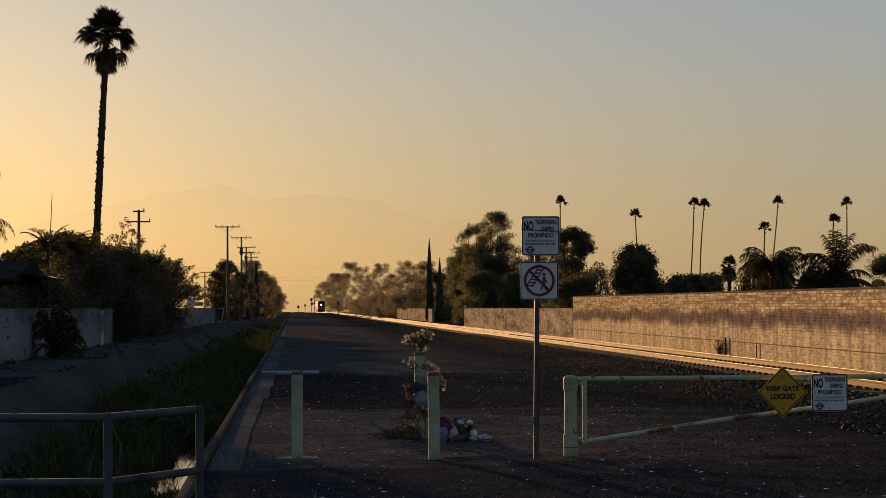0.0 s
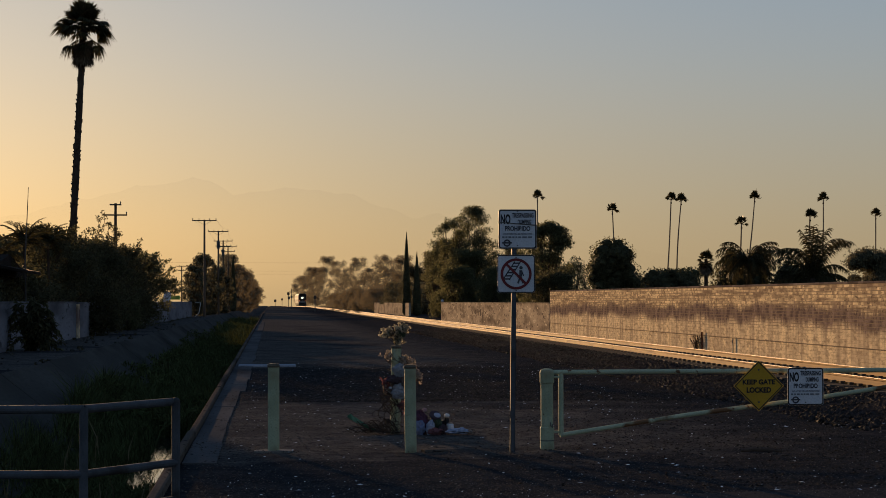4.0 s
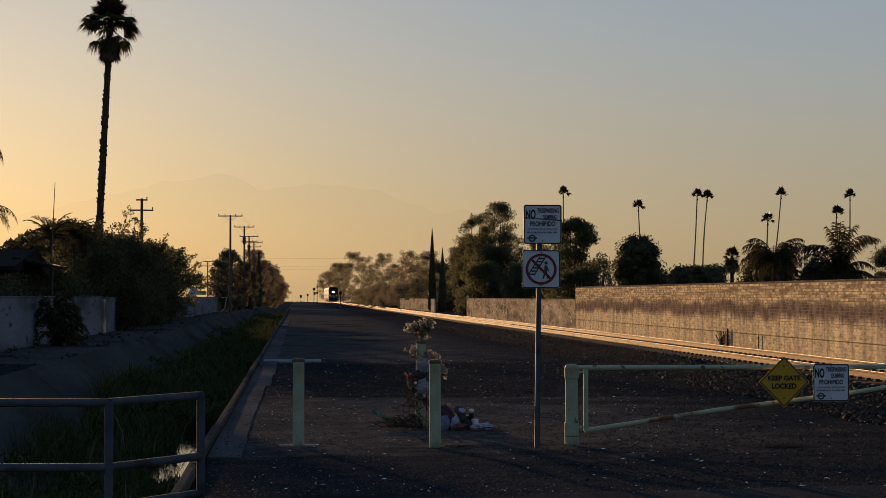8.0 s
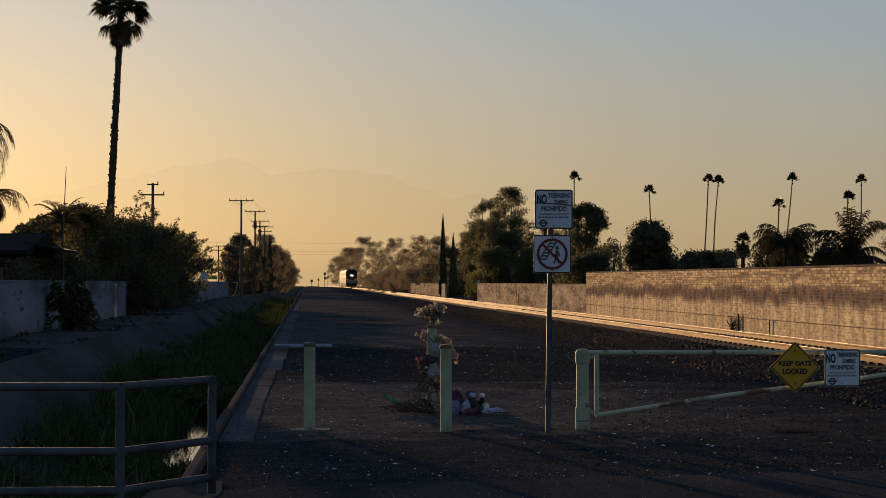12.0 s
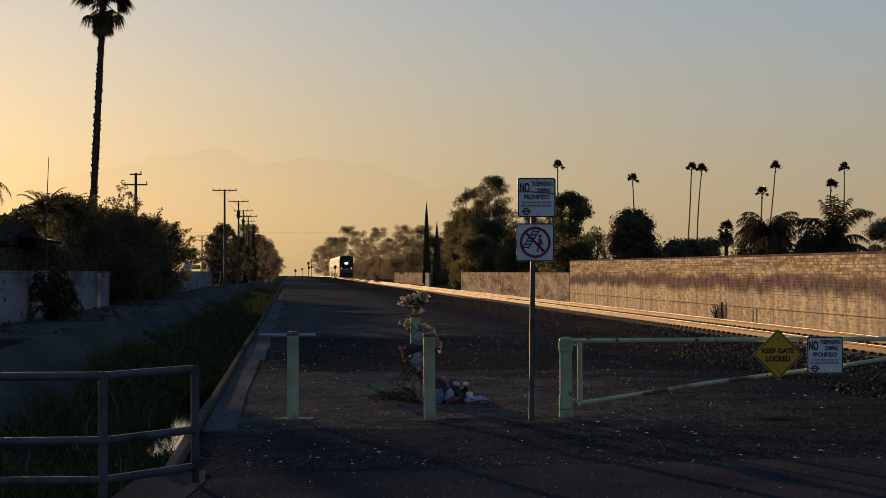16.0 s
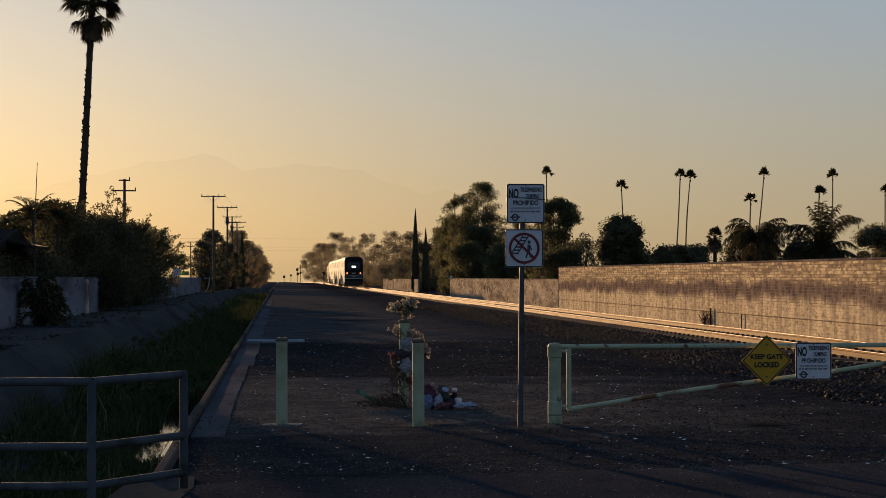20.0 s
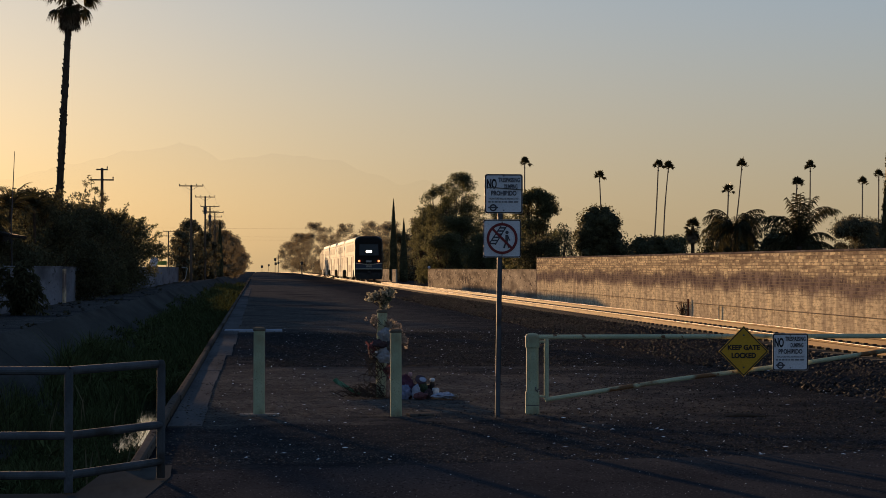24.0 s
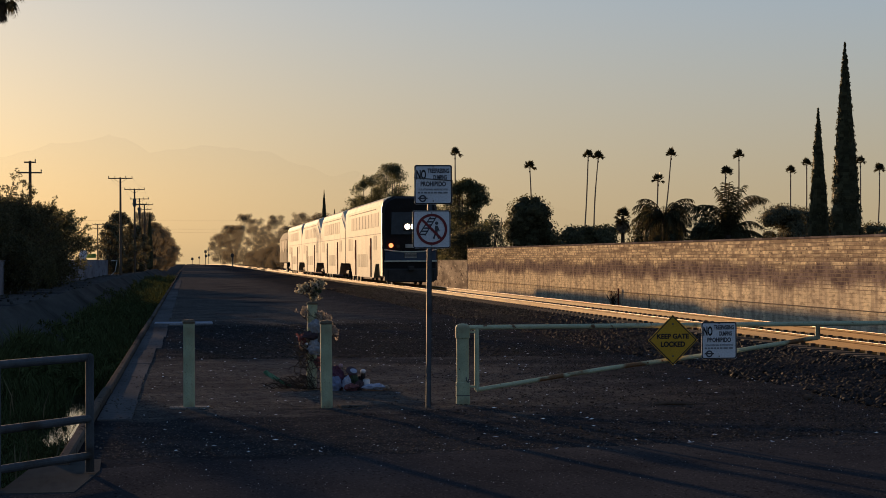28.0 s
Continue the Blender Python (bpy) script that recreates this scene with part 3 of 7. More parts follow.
def make_reeds():
    rng = np.random.default_rng(11)
    out, dry = [], []

    def blades(n, x0, x1, y0, y1, h0, h1, store, wide=0.02, thin=-0.15, bow=0.5):
        x, y = rng.uniform(x0, x1, n), rng.uniform(y0, y1, n)
        dens = np.array([noise.noise((a * 0.55, c * 0.16, 4)) for a, c in zip(x, y)])
        ok = dens > thin
        open_water = (x > -2.72 - 0.25 * (y > 45) + 0.25 * np.sin(y * 1.9) + 0.12 * np.sin(y * 4.7)) & (y > 36.2) & (y < 49.6)
        ok &= ~open_water
        x, y, dens = x[ok], y[ok], dens[ok]
        k = len(x)
        foot = np.where(x < CANAL_FOOT, CANAL_BED * (x - CANAL_LEFT) / (CANAL_FOOT - CANAL_LEFT) + 0.05, CANAL_BED)
        h = rng.uniform(h0, h1, k) * (0.65 + 0.7 * np.clip(dens + 0.2, 0, 1))
        a = rng.uniform(0, 2 * np.pi, k)
        lean = rng.uniform(0.05, bow, k) * h
        side = np.stack([np.cos(a + 1.57), np.sin(a + 1.57), 0 * a], 1) * (wide * rng.uniform(0.6, 1.5, k))[:, None]
        base = np.stack([x, y, foot], 1)
        mid = base + np.stack([np.cos(a) * lean * 0.3, np.sin(a) * lean * 0.3, h * 0.6], 1)
        tip = base + np.stack([np.cos(a) * lean, np.sin(a) * lean, h], 1)
        store.append(np.stack([base - side, base + side, mid + side, mid - side], 1))
        store.append(np.stack([mid - side, mid + side, tip + side * 0.1, tip - side * 0.1], 1))

    blades(2200, -4.4, -1.25, 17.6, 68, 0.15, 0.5, out, 0.008)
    blades(3500, -5.0, -1.2, 50, 147, 0.25, 0.8, out, 0.014, bow=1.1)
    blades(5000, -4.6, -1.2, 135, 330, 0.4, 1.1, out, 0.035, bow=1.1)
    blades(140, -4.2, -1.3, 17.6, 56, 0.5, 1.15, dry, 0.010)
    blades(17000, -4.9, -1.35, 16.6, 62, 0.18, 0.6, out, 0.006, bow=0.9)
    blades(6000, -4.9, -1.5, 50.5, 66, 0.5, 1.1, out, 0.010, bow=1.0)
    blades(7000, -4.9, -1.4, 60, 120, 0.3, 0.95, out, 0.012, bow=1.1)
    blades(21000, -4.7, -1.5, 16.4, 44, 0.16, 0.42, out, 0.007, -2.0, 1.5)
    blades(9000, -4.7, -1.5, 44, 62, 0.3, 0.8, out, 0.010, -2.0, 1.2)
    blades(4000, -4.0, -1.8, 27, 36.2, 0.15, 0.30, out, 0.012, -2.0, 1.4)
    cs, rs = [], []
    for k in range(520):
        y = 16.8 + 210 * rng.uniform(0, 1) ** 1.5
        x = rng.uniform(-4.7 - 0.7 * smooth(50, 80, y), -1.6)
        if noise.noise((x * 0.5, y * 0.12, 9)) < -0.1 or (x > -3.1 and 34.5 < y < 50.5):
            continue
        r = rng.uniform(0.15, 0.38)
        cs.append((x, y, max(CANAL_BED, CANAL_BED * (x - CANAL_LEFT) / (CANAL_FOOT - CANAL_LEFT)) + r * rng.uniform(0.2, 1.0)))
        rs.append(r)
    for k in range(620):
        # rounded leafy clumps that close over the bed farther along
        y = 50 + 230 * rng.uniform(0, 1) ** 1.5
        x = rng.uniform(-4.8, -1.55)
        r = rng.uniform(0.25, 0.5) * (1 + 0.5 * smooth(120, 250, y))
        lump = 0.35 + 0.5 * noise.noise((x * 0.6, y * 0.15, 3))
        cs.append((x, y, max(CANAL_BED, CANAL_BED * (x - CANAL_LEFT) / (CANAL_FOOT - CANAL_LEFT)) + max(0.1, lump) * rng.uniform(0.6, 1.2)))
        rs.append(r)
    ob = part("canal_weeds", quads("canal_weeds", leaves(rng, cs, rs, 700, 0.06, 3.4, -0.8), REED), REED)
    tagged(ob, "leafy green weeds crowding the canal bed", "weeds", kind="stuff")
    ob = part("canal_reeds", quads("canal_reeds", np.concatenate(out), REED), REED)
    tagged(ob, "dense green reeds and weeds growing in the canal", "reeds", kind="stuff")
    ob = part("dry_grass", quads("dry_grass", np.concatenate(dry), STRAW), STRAW)
    tagged(ob, "pale dry grass stalks among the canal weeds", "grass", kind="stuff")


make_reeds()


def make_bank_litter():
    """Dead leaves, low weeds and rubble on the dirt strip between the garden wall and the canal."""
    rng = np.random.default_rng(14)
    cs, rs = [], []
    for k in range(60):
        y = 40 + 200 * rng.uniform(0, 1) ** 1.3
        x = rng.choice([rng.uniform(-9.7, -9.0), rng.uniform(-9.4, -6.2)])
        r = rng.uniform(0.06, 0.18)
        cs.append((x, y, r * 0.3))
        rs.append(r)
    ob = part("bank_weeds", quads("bank_weeds", leaves(rng, cs, rs, 1500, 0.06, 2.4), DRY_WEED), DRY_WEED)
    tagged(ob, "low dry weeds and dead leaves on the canal bank", "weeds", kind="stuff")
    b = Build()
    for k in range(130):
        y = 36 + 120 * rng.uniform(0, 1) ** 1.4
        x, s = rng.uniform(-9.6, -6.0), rng.uniform(0.03, 0.10)
        b.ball((x, y, s * 0.3), s, 4, 6, 0.6)
    ob = part("bank_rubble", b, BANK)
    tagged(ob, "broken concrete rubble and clods on the canal bank", "rubble", kind="stuff")


DRY_WEED = material("dry_weed", (0.07, 0.062, 0.035), 0.8, scale=1, fine=8, bump=0.0, translucent=0.2, per_island=0.5)
make_bank_litter()


# ---- railway ----
def make_track():
    bed = Build()
    rows = [(9.0, -0.02), (9.7, 0.10), (10.2, 0.155), (10.5, 0.16), (TRACK_X, 0.15), (13.5, 0.16), (13.9, 0.15), (14.9, -0.02)]
    ys = list(np.arange(21.5, 79, 0.35)) + list(np.arange(79, 220, 3)) + [250, 400, 600, 900, 3000]
    rng = random.Random(4)
    for y in ys:
        for x, z in rows:
            bed.v.append((x + rng.uniform(-0.04, 0.04), y, z + rng.uniform(-0.018, 0.018) + far_dip(y)))
    n = len(rows)
    for j in range(len(ys) - 1):
        for i in range(n - 1):
            bed.f.append((j * n + i, j * n + i + 1, (j + 1) * n + i + 1, (j + 1) * n + i))
    tagged(part("ballast_bed", bed, DIRT_DARK), "raised bed of dark crushed ballast stone", "ballast", kind="structure")
    track = thing("railway_track", "straight railway track with steel rails on concrete ties", "railway track", kind="structure")
    # rail section in (x, z): foot, web, head
    sec = [(-0.075, 0), (0.075, 0), (0.075, 0.014), (0.012, 0.032), (0.010, 0.125), (0.036, 0.137), (0.037, 0.163), (0.028, 0.172), (-0.028, 0.172), (-0.037, 0.163), (-0.036, 0.137), (-0.010, 0.125), (-0.012, 0.032), (-0.075, 0.014)]
    for s in (-1, 1):
        b = Build()
        for a, c in ((-30, 60), (60, 150), (150, 600)):
            b.prism([(x + TRACK_X + s * GAUGE / 2, z + RAIL_Z - 0.172) for x, z in sec], a, c)
        n = len(sec)
        b.add([(x + TRACK_X + s * GAUGE / 2, y, z + RAIL_Z - 0.172 + far_dip(y)) for y in (600, 3000) for x, z in sec],
              [(i, n + i, n + (i + 1) % n, (i + 1) % n) for i in range(n)])
        rail = part("rail", b, RAIL, track, "steel rail with a rusty web")
        x = TRACK_X + s * GAUGE / 2
        top = Build().box(x - 0.029, x + 0.029, -30, 600, RAIL_Z - 0.001, RAIL_Z + 0.003)
        top.add([(x - 0.029, 600, RAIL_Z + 0.003), (x + 0.029, 600, RAIL_Z + 0.003), (x + 0.029, 3000, RAIL_Z + 0.003 + far_dip(3000)), (x - 0.029, 3000, RAIL_Z + 0.003 + far_dip(3000))], [(0, 1, 2, 3)])
        part("running_surface", top, RAIL_TOP, rail, "polished running surface")
    tie = Build().box(-1.3, 1.3, -0.13, 0.13, -0.17, 0.0, 0.02).mesh("tie", TIE)
    y = 22.0
    count = 0
    far = Build()
    while y < 420:
        if count < 160:
            part("tie", tie, TIE, track, at=pose(TRACK_X, y, RAIL_Z - 0.172 + 0.004))
            for s in (-1, 1):
                for e in (-1, 1):
                    x = TRACK_X + s * GAUGE / 2 + e * 0.10
                    far.box(x - 0.045, x + 0.045, y - 0.06, y + 0.06, RAIL_Z - 0.175, RAIL_Z - 0.125, 0.0)
        else:
            far.box(TRACK_X - 1.3, TRACK_X + 1.3, y - 0.13, y + 0.13, RAIL_Z - 0.3, RAIL_Z - 0.168)
        count += 1
        y += 0.61
    tagged(part("far_ties_and_clips", far, TIE, track), "concrete ties and steel rail clips", kind="stuff")


DIRT_DARK = material("dark_ballast", (0.031, 0.029, 0.029), 0.95, second=(0.026, 0.025, 0.025), scale=1.2, fine=22, bump=0.15, relief=0.01, spec=0.0, speck=(((0.09, 0.085, 0.08), 25, 0.63), ((0.012, 0.012, 0.012), 18, 0.59)))
make_track()


def make_stones():
    """Loose stones: flattened octahedra of many sizes."""
    rng = np.random.default_rng(21)

    def scatter(n, x0, x1, y0, y1, s0, s1, name, label, mat, zfun, taper=1.0, long=1.3):
        x, y = x0 + (x1 - x0) * rng.uniform(0, 1, n) ** taper, y0 + (y1 - y0) * rng.uniform(0, 1, n) ** 1.4
        s = rng.uniform(s0, s1, n) ** 1.0
        z = np.array([zfun(a, c) for a, c in zip(x, y)]) + s * 0.15
        a = rng.uniform(0, np.pi, n)
        sx, sy, sz = s * rng.uniform(0.6, long, n), s * rng.uniform(0.6, 1.3, n), s * rng.uniform(0.4, 0.8, n)
        ca, sa = np.cos(a), np.sin(a)
        c = np.stack([x, y, z], 1)
        ux = np.stack([ca * sx, sa * sx, rng.uniform(-0.3, 0.3, n) * s], 1)
        uy = np.stack([-sa * sy, ca * sy, rng.uniform(-0.3, 0.3, n) * s], 1)
        uz = np.stack([0 * s, 0 * s, sz], 1)
        v = np.stack([c + ux, c + uy, c - ux, c - uy, c + uz, c - uz], 1).reshape(-1, 3)
        f = np.array([(0, 1, 4), (1, 2, 4), (2, 3, 4), (3, 0, 4), (1, 0, 5), (2, 1, 5), (3, 2, 5), (0, 3, 5)])[:8 if s1 > 0.025 else 4]
        faces = (np.arange(n)[:, None, None] * 6 + f).reshape(-1, 3)
        me = bpy.data.meshes.new(name)
        me.vertices.add(len(v))
        me.vertices.foreach_set("co", v.astype(np.float32).reshape(-1))
        me.loops.add(len(faces) * 3)
        me.loops.foreach_set("vertex_index", faces.astype(np.int32).reshape(-1))
        me.polygons.add(len(faces))
        me.polygons.foreach_set("loop_start", np.arange(len(faces), dtype=np.int32) * 3)
        me.materials.append(mat)
        me.update(calc_edges=True)
        tagged(part(name, me, mat), label, "gravel", kind="stuff")

    flat = lambda a, c: 0.02 * noise.noise((a * 0.5, c * 0.35, 1))
    bank = lambda a, c: ground_height(a, c) + 0.01
    scatter(34000, -0.7, 9.4, 18.6, 42, 0.004, 0.012, "loose_gravel", "loose grey gravel scattered over the dirt", GRAVEL, flat)
    scatter(16000, -0.4, 9.4, 40, 124, 0.008, 0.022, "scattered_gravel", "coarse gravel scattered over the dirt", GRAVEL, flat)
    scatter(19000, 8.2, 11.0, 22, 124, 0.03, 0.065, "ballast_stones", "crushed grey ballast stones on the track shoulder", STONE, lambda a, c: 0.155 * smooth(8.9, 10.4, a))
    scatter(28000, 2.0, 10.4, 19.6, 60, 0.006, 0.022, "spilled_ballast", "dark crushed stones spilled beside the track", SPILL, bank, 0.5)
    scatter(22000, 0.1, 9.0, 37, 57, 0.008, 0.024, "dark_gravel_belt", "belt of dark crushed stone spread over the dirt", SPILL, flat)
    scatter(6000, 11.4, 14.9, 22, 90, 0.03, 0.06, "track_ballast", "crushed grey ballast stones between the rails", STONE, lambda a, c: 0.145 * (1 - smooth(13.8, 14.9, a)))
    scatter(9000, -1.0, 8.0, 18.6, 40, 0.005, 0.017, "dirt_clods", "small dark clods of earth and stone on the dirt", CLOD, flat)
    scatter(450, -0.6, 9.5, 15.5, 20.2, 0.002, 0.006, "road_grit", "pale grit and glass bits on the road edge", GLASS_BITS, lambda a, c: 0.05)
    scatter(1150, -0.5, 9.6, 18.7, 60, 0.003, 0.013, "glass_bits", "small bits of pale litter and broken glass on the dirt", GLASS_BITS, lambda a, c: flat(a, c) + 0.018, long=3.2)


CLOD = material("dirt_clod", (0.078, 0.066, 0.057), 0.95, scale=6, fine=50, bump=0.3, per_island=0.6, spec=0.02)
GLASS_BITS = material("glass_bits", (0.75, 0.76, 0.78), 0.15, scale=5, fine=30, bump=0.0, per_island=0.4)
SPILL = material("spilled_stone", (0.027, 0.026, 0.025), 0.85, scale=6, fine=50, bump=0.0, per_island=0.6, spec=0.02)
make_stones()


# ---- walls ----
WALL_X = 26.67


def wall_top(y):
    return 2.66 + 0.15 * (y - 75) / 118.0


def make_block_wall():
    wall = thing("wall_east", "tall tan slump-block wall with stains and a flat cap", "block wall", kind="structure")
    y0, y1 = 62.0, 193.3
    course, long = 0.162, 0.41
    foot = EAST_Z - 0.03
    core = Build()
    core.add([(WALL_X - 0.003, y0, foot), (WALL_X + 0.3, y0, foot), (WALL_X + 0.3, y1, foot), (WALL_X - 0.003, y1, foot),
              (WALL_X - 0.003, y0, wall_top(y0) - 0.05), (WALL_X + 0.3, y0, wall_top(y0) - 0.05), (WALL_X + 0.3, y1, wall_top(y1) - 0.05), (WALL_X - 0.003, y1, wall_top(y1) - 0.05)],
             [(3, 2, 1, 0), (4, 5, 6, 7), (0, 1, 5, 4), (1, 2, 6, 5), (2, 3, 7, 6), (3, 0, 4, 7)])
    part("mortar_core", core, MORTAR, wall)
    cap = Build()
    rng = random.Random(2)
    y = y0
    while y < y1:
        z = wall_top(y)
        e = min(y + 0.82, y1)
        cap.box(WALL_X - 0.03, WALL_X + 0.33, y + 0.006, e - 0.006, z - 0.10, z + rng.uniform(-0.006, 0.006), 0.012)
        y += 0.82
    tagged(part("cap", cap, BLOCK_DARK, wall), "flat block cap course", kind="stuff")
    single = [Build().box(-0.010 - k * 0.0015, 0.05, 0.003, long - 0.004, 0.006, course - 0.020, 0.007).mesh("block", BLOCK) for k in range(4)]
    joined = Build()
    made = 0
    rows = 24
    for r in range(rows):
        y = y0 - (r % 2) * long / 2
        while y < y1:
            zz = wall_top(y) - 0.10 - (rows - r) * course + rng.uniform(-0.003, 0.003)
            rough = r >= 10
            if 76.0 < y < 86.0 and made < 300 and r >= 12:
                part("block", single[rng.randrange(4)], BLOCK, wall, at=pose(WALL_X, y, zz))
                made += 1
            elif y + long < y1:
                deep = rng.choice((0.011, 0.013, 0.015)) if rough else rng.choice((0.007, 0.008, 0.009))
                joined.box(WALL_X - deep, WALL_X + 0.05, y + 0.003, y + long - (rng.uniform(0.001, 0.005) if rough else 0.003), zz + 0.005, zz + course - (rng.uniform(0.012, 0.028) if rough else 0.004), 0.006 if rough and y < 130 else 0.0)
            y += long
    tagged(part("block_field", joined, BLOCKS, wall), "courses of tan slump blocks with a weathered dark band", kind="stuff")


make_block_wall()


def make_low_walls():
    low = thing("wall_north_east", "low weathered concrete panel wall with pilasters", "panel wall", kind="structure")
    y = 194.0
    rng = random.Random(6)
    while y < 318:
        b = Build().box(WALL_X + 0.05, WALL_X + 0.30, y, y + 5.43, EAST_Z - 0.1, 1.567 + rng.uniform(-0.012, 0.012), 0.015)
        part("panel", b, PANEL, low)
        b = Build().box(WALL_X + 0.0475, WALL_X + 0.3025, y + 5.435, y + 5.915, EAST_Z - 0.1, 1.575, 0.006)
        part("pilaster", b, PANEL, low)
        b = Build().box(WALL_X + 0.01, WALL_X + 0.34, y + 0.02, y + 5.9, 1.585, 1.655, 0.01)
        part("coping", b, PANEL, low)
        y += 5.92
    b = Build()
    for k in range(9):
        yy = 252 + k * 2.0
        b.box(WALL_X + 0.035, WALL_X + 0.051, yy, yy + rng.uniform(0.3, 1.3), -0.28 + rng.uniform(0, 0.65), -0.17 + rng.uniform(0.5, 1.0))
    part("spray_marks", b, SPRAY, low, "faded dark spray paint bars")
    lamp_cap = Build().ball((WALL_X + 0.17, 317.7, 1.87), 0.23, 6, 10)
    tagged(part("white_finial", lamp_cap, SIGN_WHITE), "small white ball finial on the wall end", "finial")
    far = thing("far_wall", "pale plastered boundary wall far along the track", "boundary wall", kind="structure")
    for k in range(12):
        y = 416.7 + k * 11.67
        b = Build().box(28.33, 28.66, y, y + 11.33, EAST_Z - 0.1, 1.5 - (0.42 if k in (8, 9) else 0), 0.015)
        part("panel", b, PANEL, far)
    # white wall across the canal
    left = thing("wall_west", "white stained stucco garden wall across the canal", "garden wall", kind="structure")
    for y0, y1, h in ((27, 45, 1.78), (45.03, 63, 1.8), (63.03, 84, 1.8), (84.03, 104.3, 1.8), (105.6, 126, 1.78), (126.03, 151, 1.8), (151.03, 178, 1.82), (178.03, 205, 1.8), (205.03, 232, 1.8), (232.03, 256.7, 1.8)):
        b = Build().box(-10.0, -9.8, y0, y1, -0.1, h, 0.012)
        part("panel", b, STUCCO, left)
        b = Build().box(-10.03, -9.77, y0, y1, h - 0.0, h + 0.05, 0.01)
        part("coping", b, STUCCO, left)
    b = Build().box(-10.05, -9.72, 104.35, 105.55, -0.1, 1.72, 0.02)
    part("pier", b, BLOCKS, left, "bare brown block pier")


SPRAY = material("dark_spray_paint", (0.15, 0.12, 0.10), 0.9, scale=4, fine=30, bump=0.0, spec=0.0)
make_low_walls()


# ---- vegetation ----
def tree(name, x, y, height, width, label, leaf=None, seed=1, trunk=0.2, base=0.25, clumps=26, clump=0.2, per=150, size=0.22, group="", lean=0.0, deep=None, category="tree", ground=0.0, top_bias=0.0, ball=False, long=1.6, droop=0.0, sprays=0, solid=0.0):
    """A tapered trunk with limbs, and a crown of many leaf clumps with gaps."""
    leaf = leaf or LEAF_DARK
    rng = np.random.default_rng(seed)
    t = thing(name, label, category, group, at=pose(x, y, ground))
    deep = deep or width
    b = Build()
    mid = height * (base + 0.25)
    b.tube([(0, 0, -0.1), (lean * 0.3, 0, height * base * 0.6), (lean * 0.6, 0, height * base), (lean, 0, mid)], [trunk * 1.25, trunk, trunk * 0.85, trunk * 0.5], 8)
    cs, rs = [], []
    for i in range(clumps):
        u = rng.uniform(0, 1) ** (1.0 - top_bias)
        h = height * (base + (1 - base) * u) * 0.97
        prof = math.sin(math.pi * min(0.97, max(0.06, 0.1 + 0.82 * u ** 0.85))) ** 0.7
        a = rng.uniform(0, 2 * math.pi)
        rad = math.sqrt(rng.uniform(0.05, 1.0)) * prof
        r = clump * width * 0.5 * rng.uniform(0.7, 1.35)
        c = (lean + math.cos(a) * rad * max(0.05, width / 2 - r * 0.7), math.sin(a) * rad * max(0.05, deep / 2 - r * 0.7), min(h, height - r * 0.8))
        if ball:
            d = rng.normal(size=3)
            d /= np.linalg.norm(d)
            k = rng.uniform(0.55, 1.0)
            hz = height * (1 - base) / 2
            c = (lean + d[0] * k * (width / 2 - r * 0.9), d[1] * k * (deep / 2 - r * 0.9), height * (1 + base) / 2 + d[2] * k * (hz - r * 0.8))
        cs.append(c)
        rs.append(r)
        if i % 2 == 0:
            k = rng.uniform(0.3, 0.9)
            s = Vector((lean * k, 0, height * base * 0.6 + (mid - height * base * 0.6) * k))
            e = Vector(c)
            m = s.lerp(e, 0.5) + Vector((0, 0, -0.06 * height))
            b.tube([s, m, e], [trunk * 0.42, trunk * 0.25, trunk * 0.07], 5)
    twigs = Build()
    for i in range(sprays):
        # loose twigs that stick out of the crown
        u = rng.uniform(0.35, 1.0)
        prof = math.sin(math.pi * min(0.97, max(0.06, 0.1 + 0.82 * u ** 0.85))) ** 0.7
        a = rng.uniform(0, 2 * math.pi)
        out = rng.uniform(0.98, 1.16)
        e = Vector((lean + math.cos(a) * prof * out * width / 2, math.sin(a) * prof * out * deep / 2, height * (base + (1 - base) * u) * rng.uniform(0.98, 1.1)))
        s = Vector((e.x * 0.7, e.y * 0.7, e.z - 0.1 * height))
        twigs.tube([s, s.lerp(e, 0.6) + Vector((0, 0, 0.08)), e], [0.025, 0.016, 0.006], 4)
        for k in (0.55, 0.8, 1.0):
            cs.append(tuple(s.lerp(e, k) + Vector((rng.normal() * 0.05, 0, rng.normal() * 0.05))))
            rs.append(rng.uniform(0.14, 0.24))
    part("trunk", b, BARK, t)
    if sprays:
        tagged(part("twigs", twigs, BARK, t), kind="stuff")
    foliage = leaves(rng, cs, rs, per, size, long, droop)
    if solid:
        foliage = np.concatenate([foliage, lobes(rng, cs[:clumps], rs[:clumps], solid)])
    part("crown", quads("crown", foliage, leaf), leaf, t)
    return t


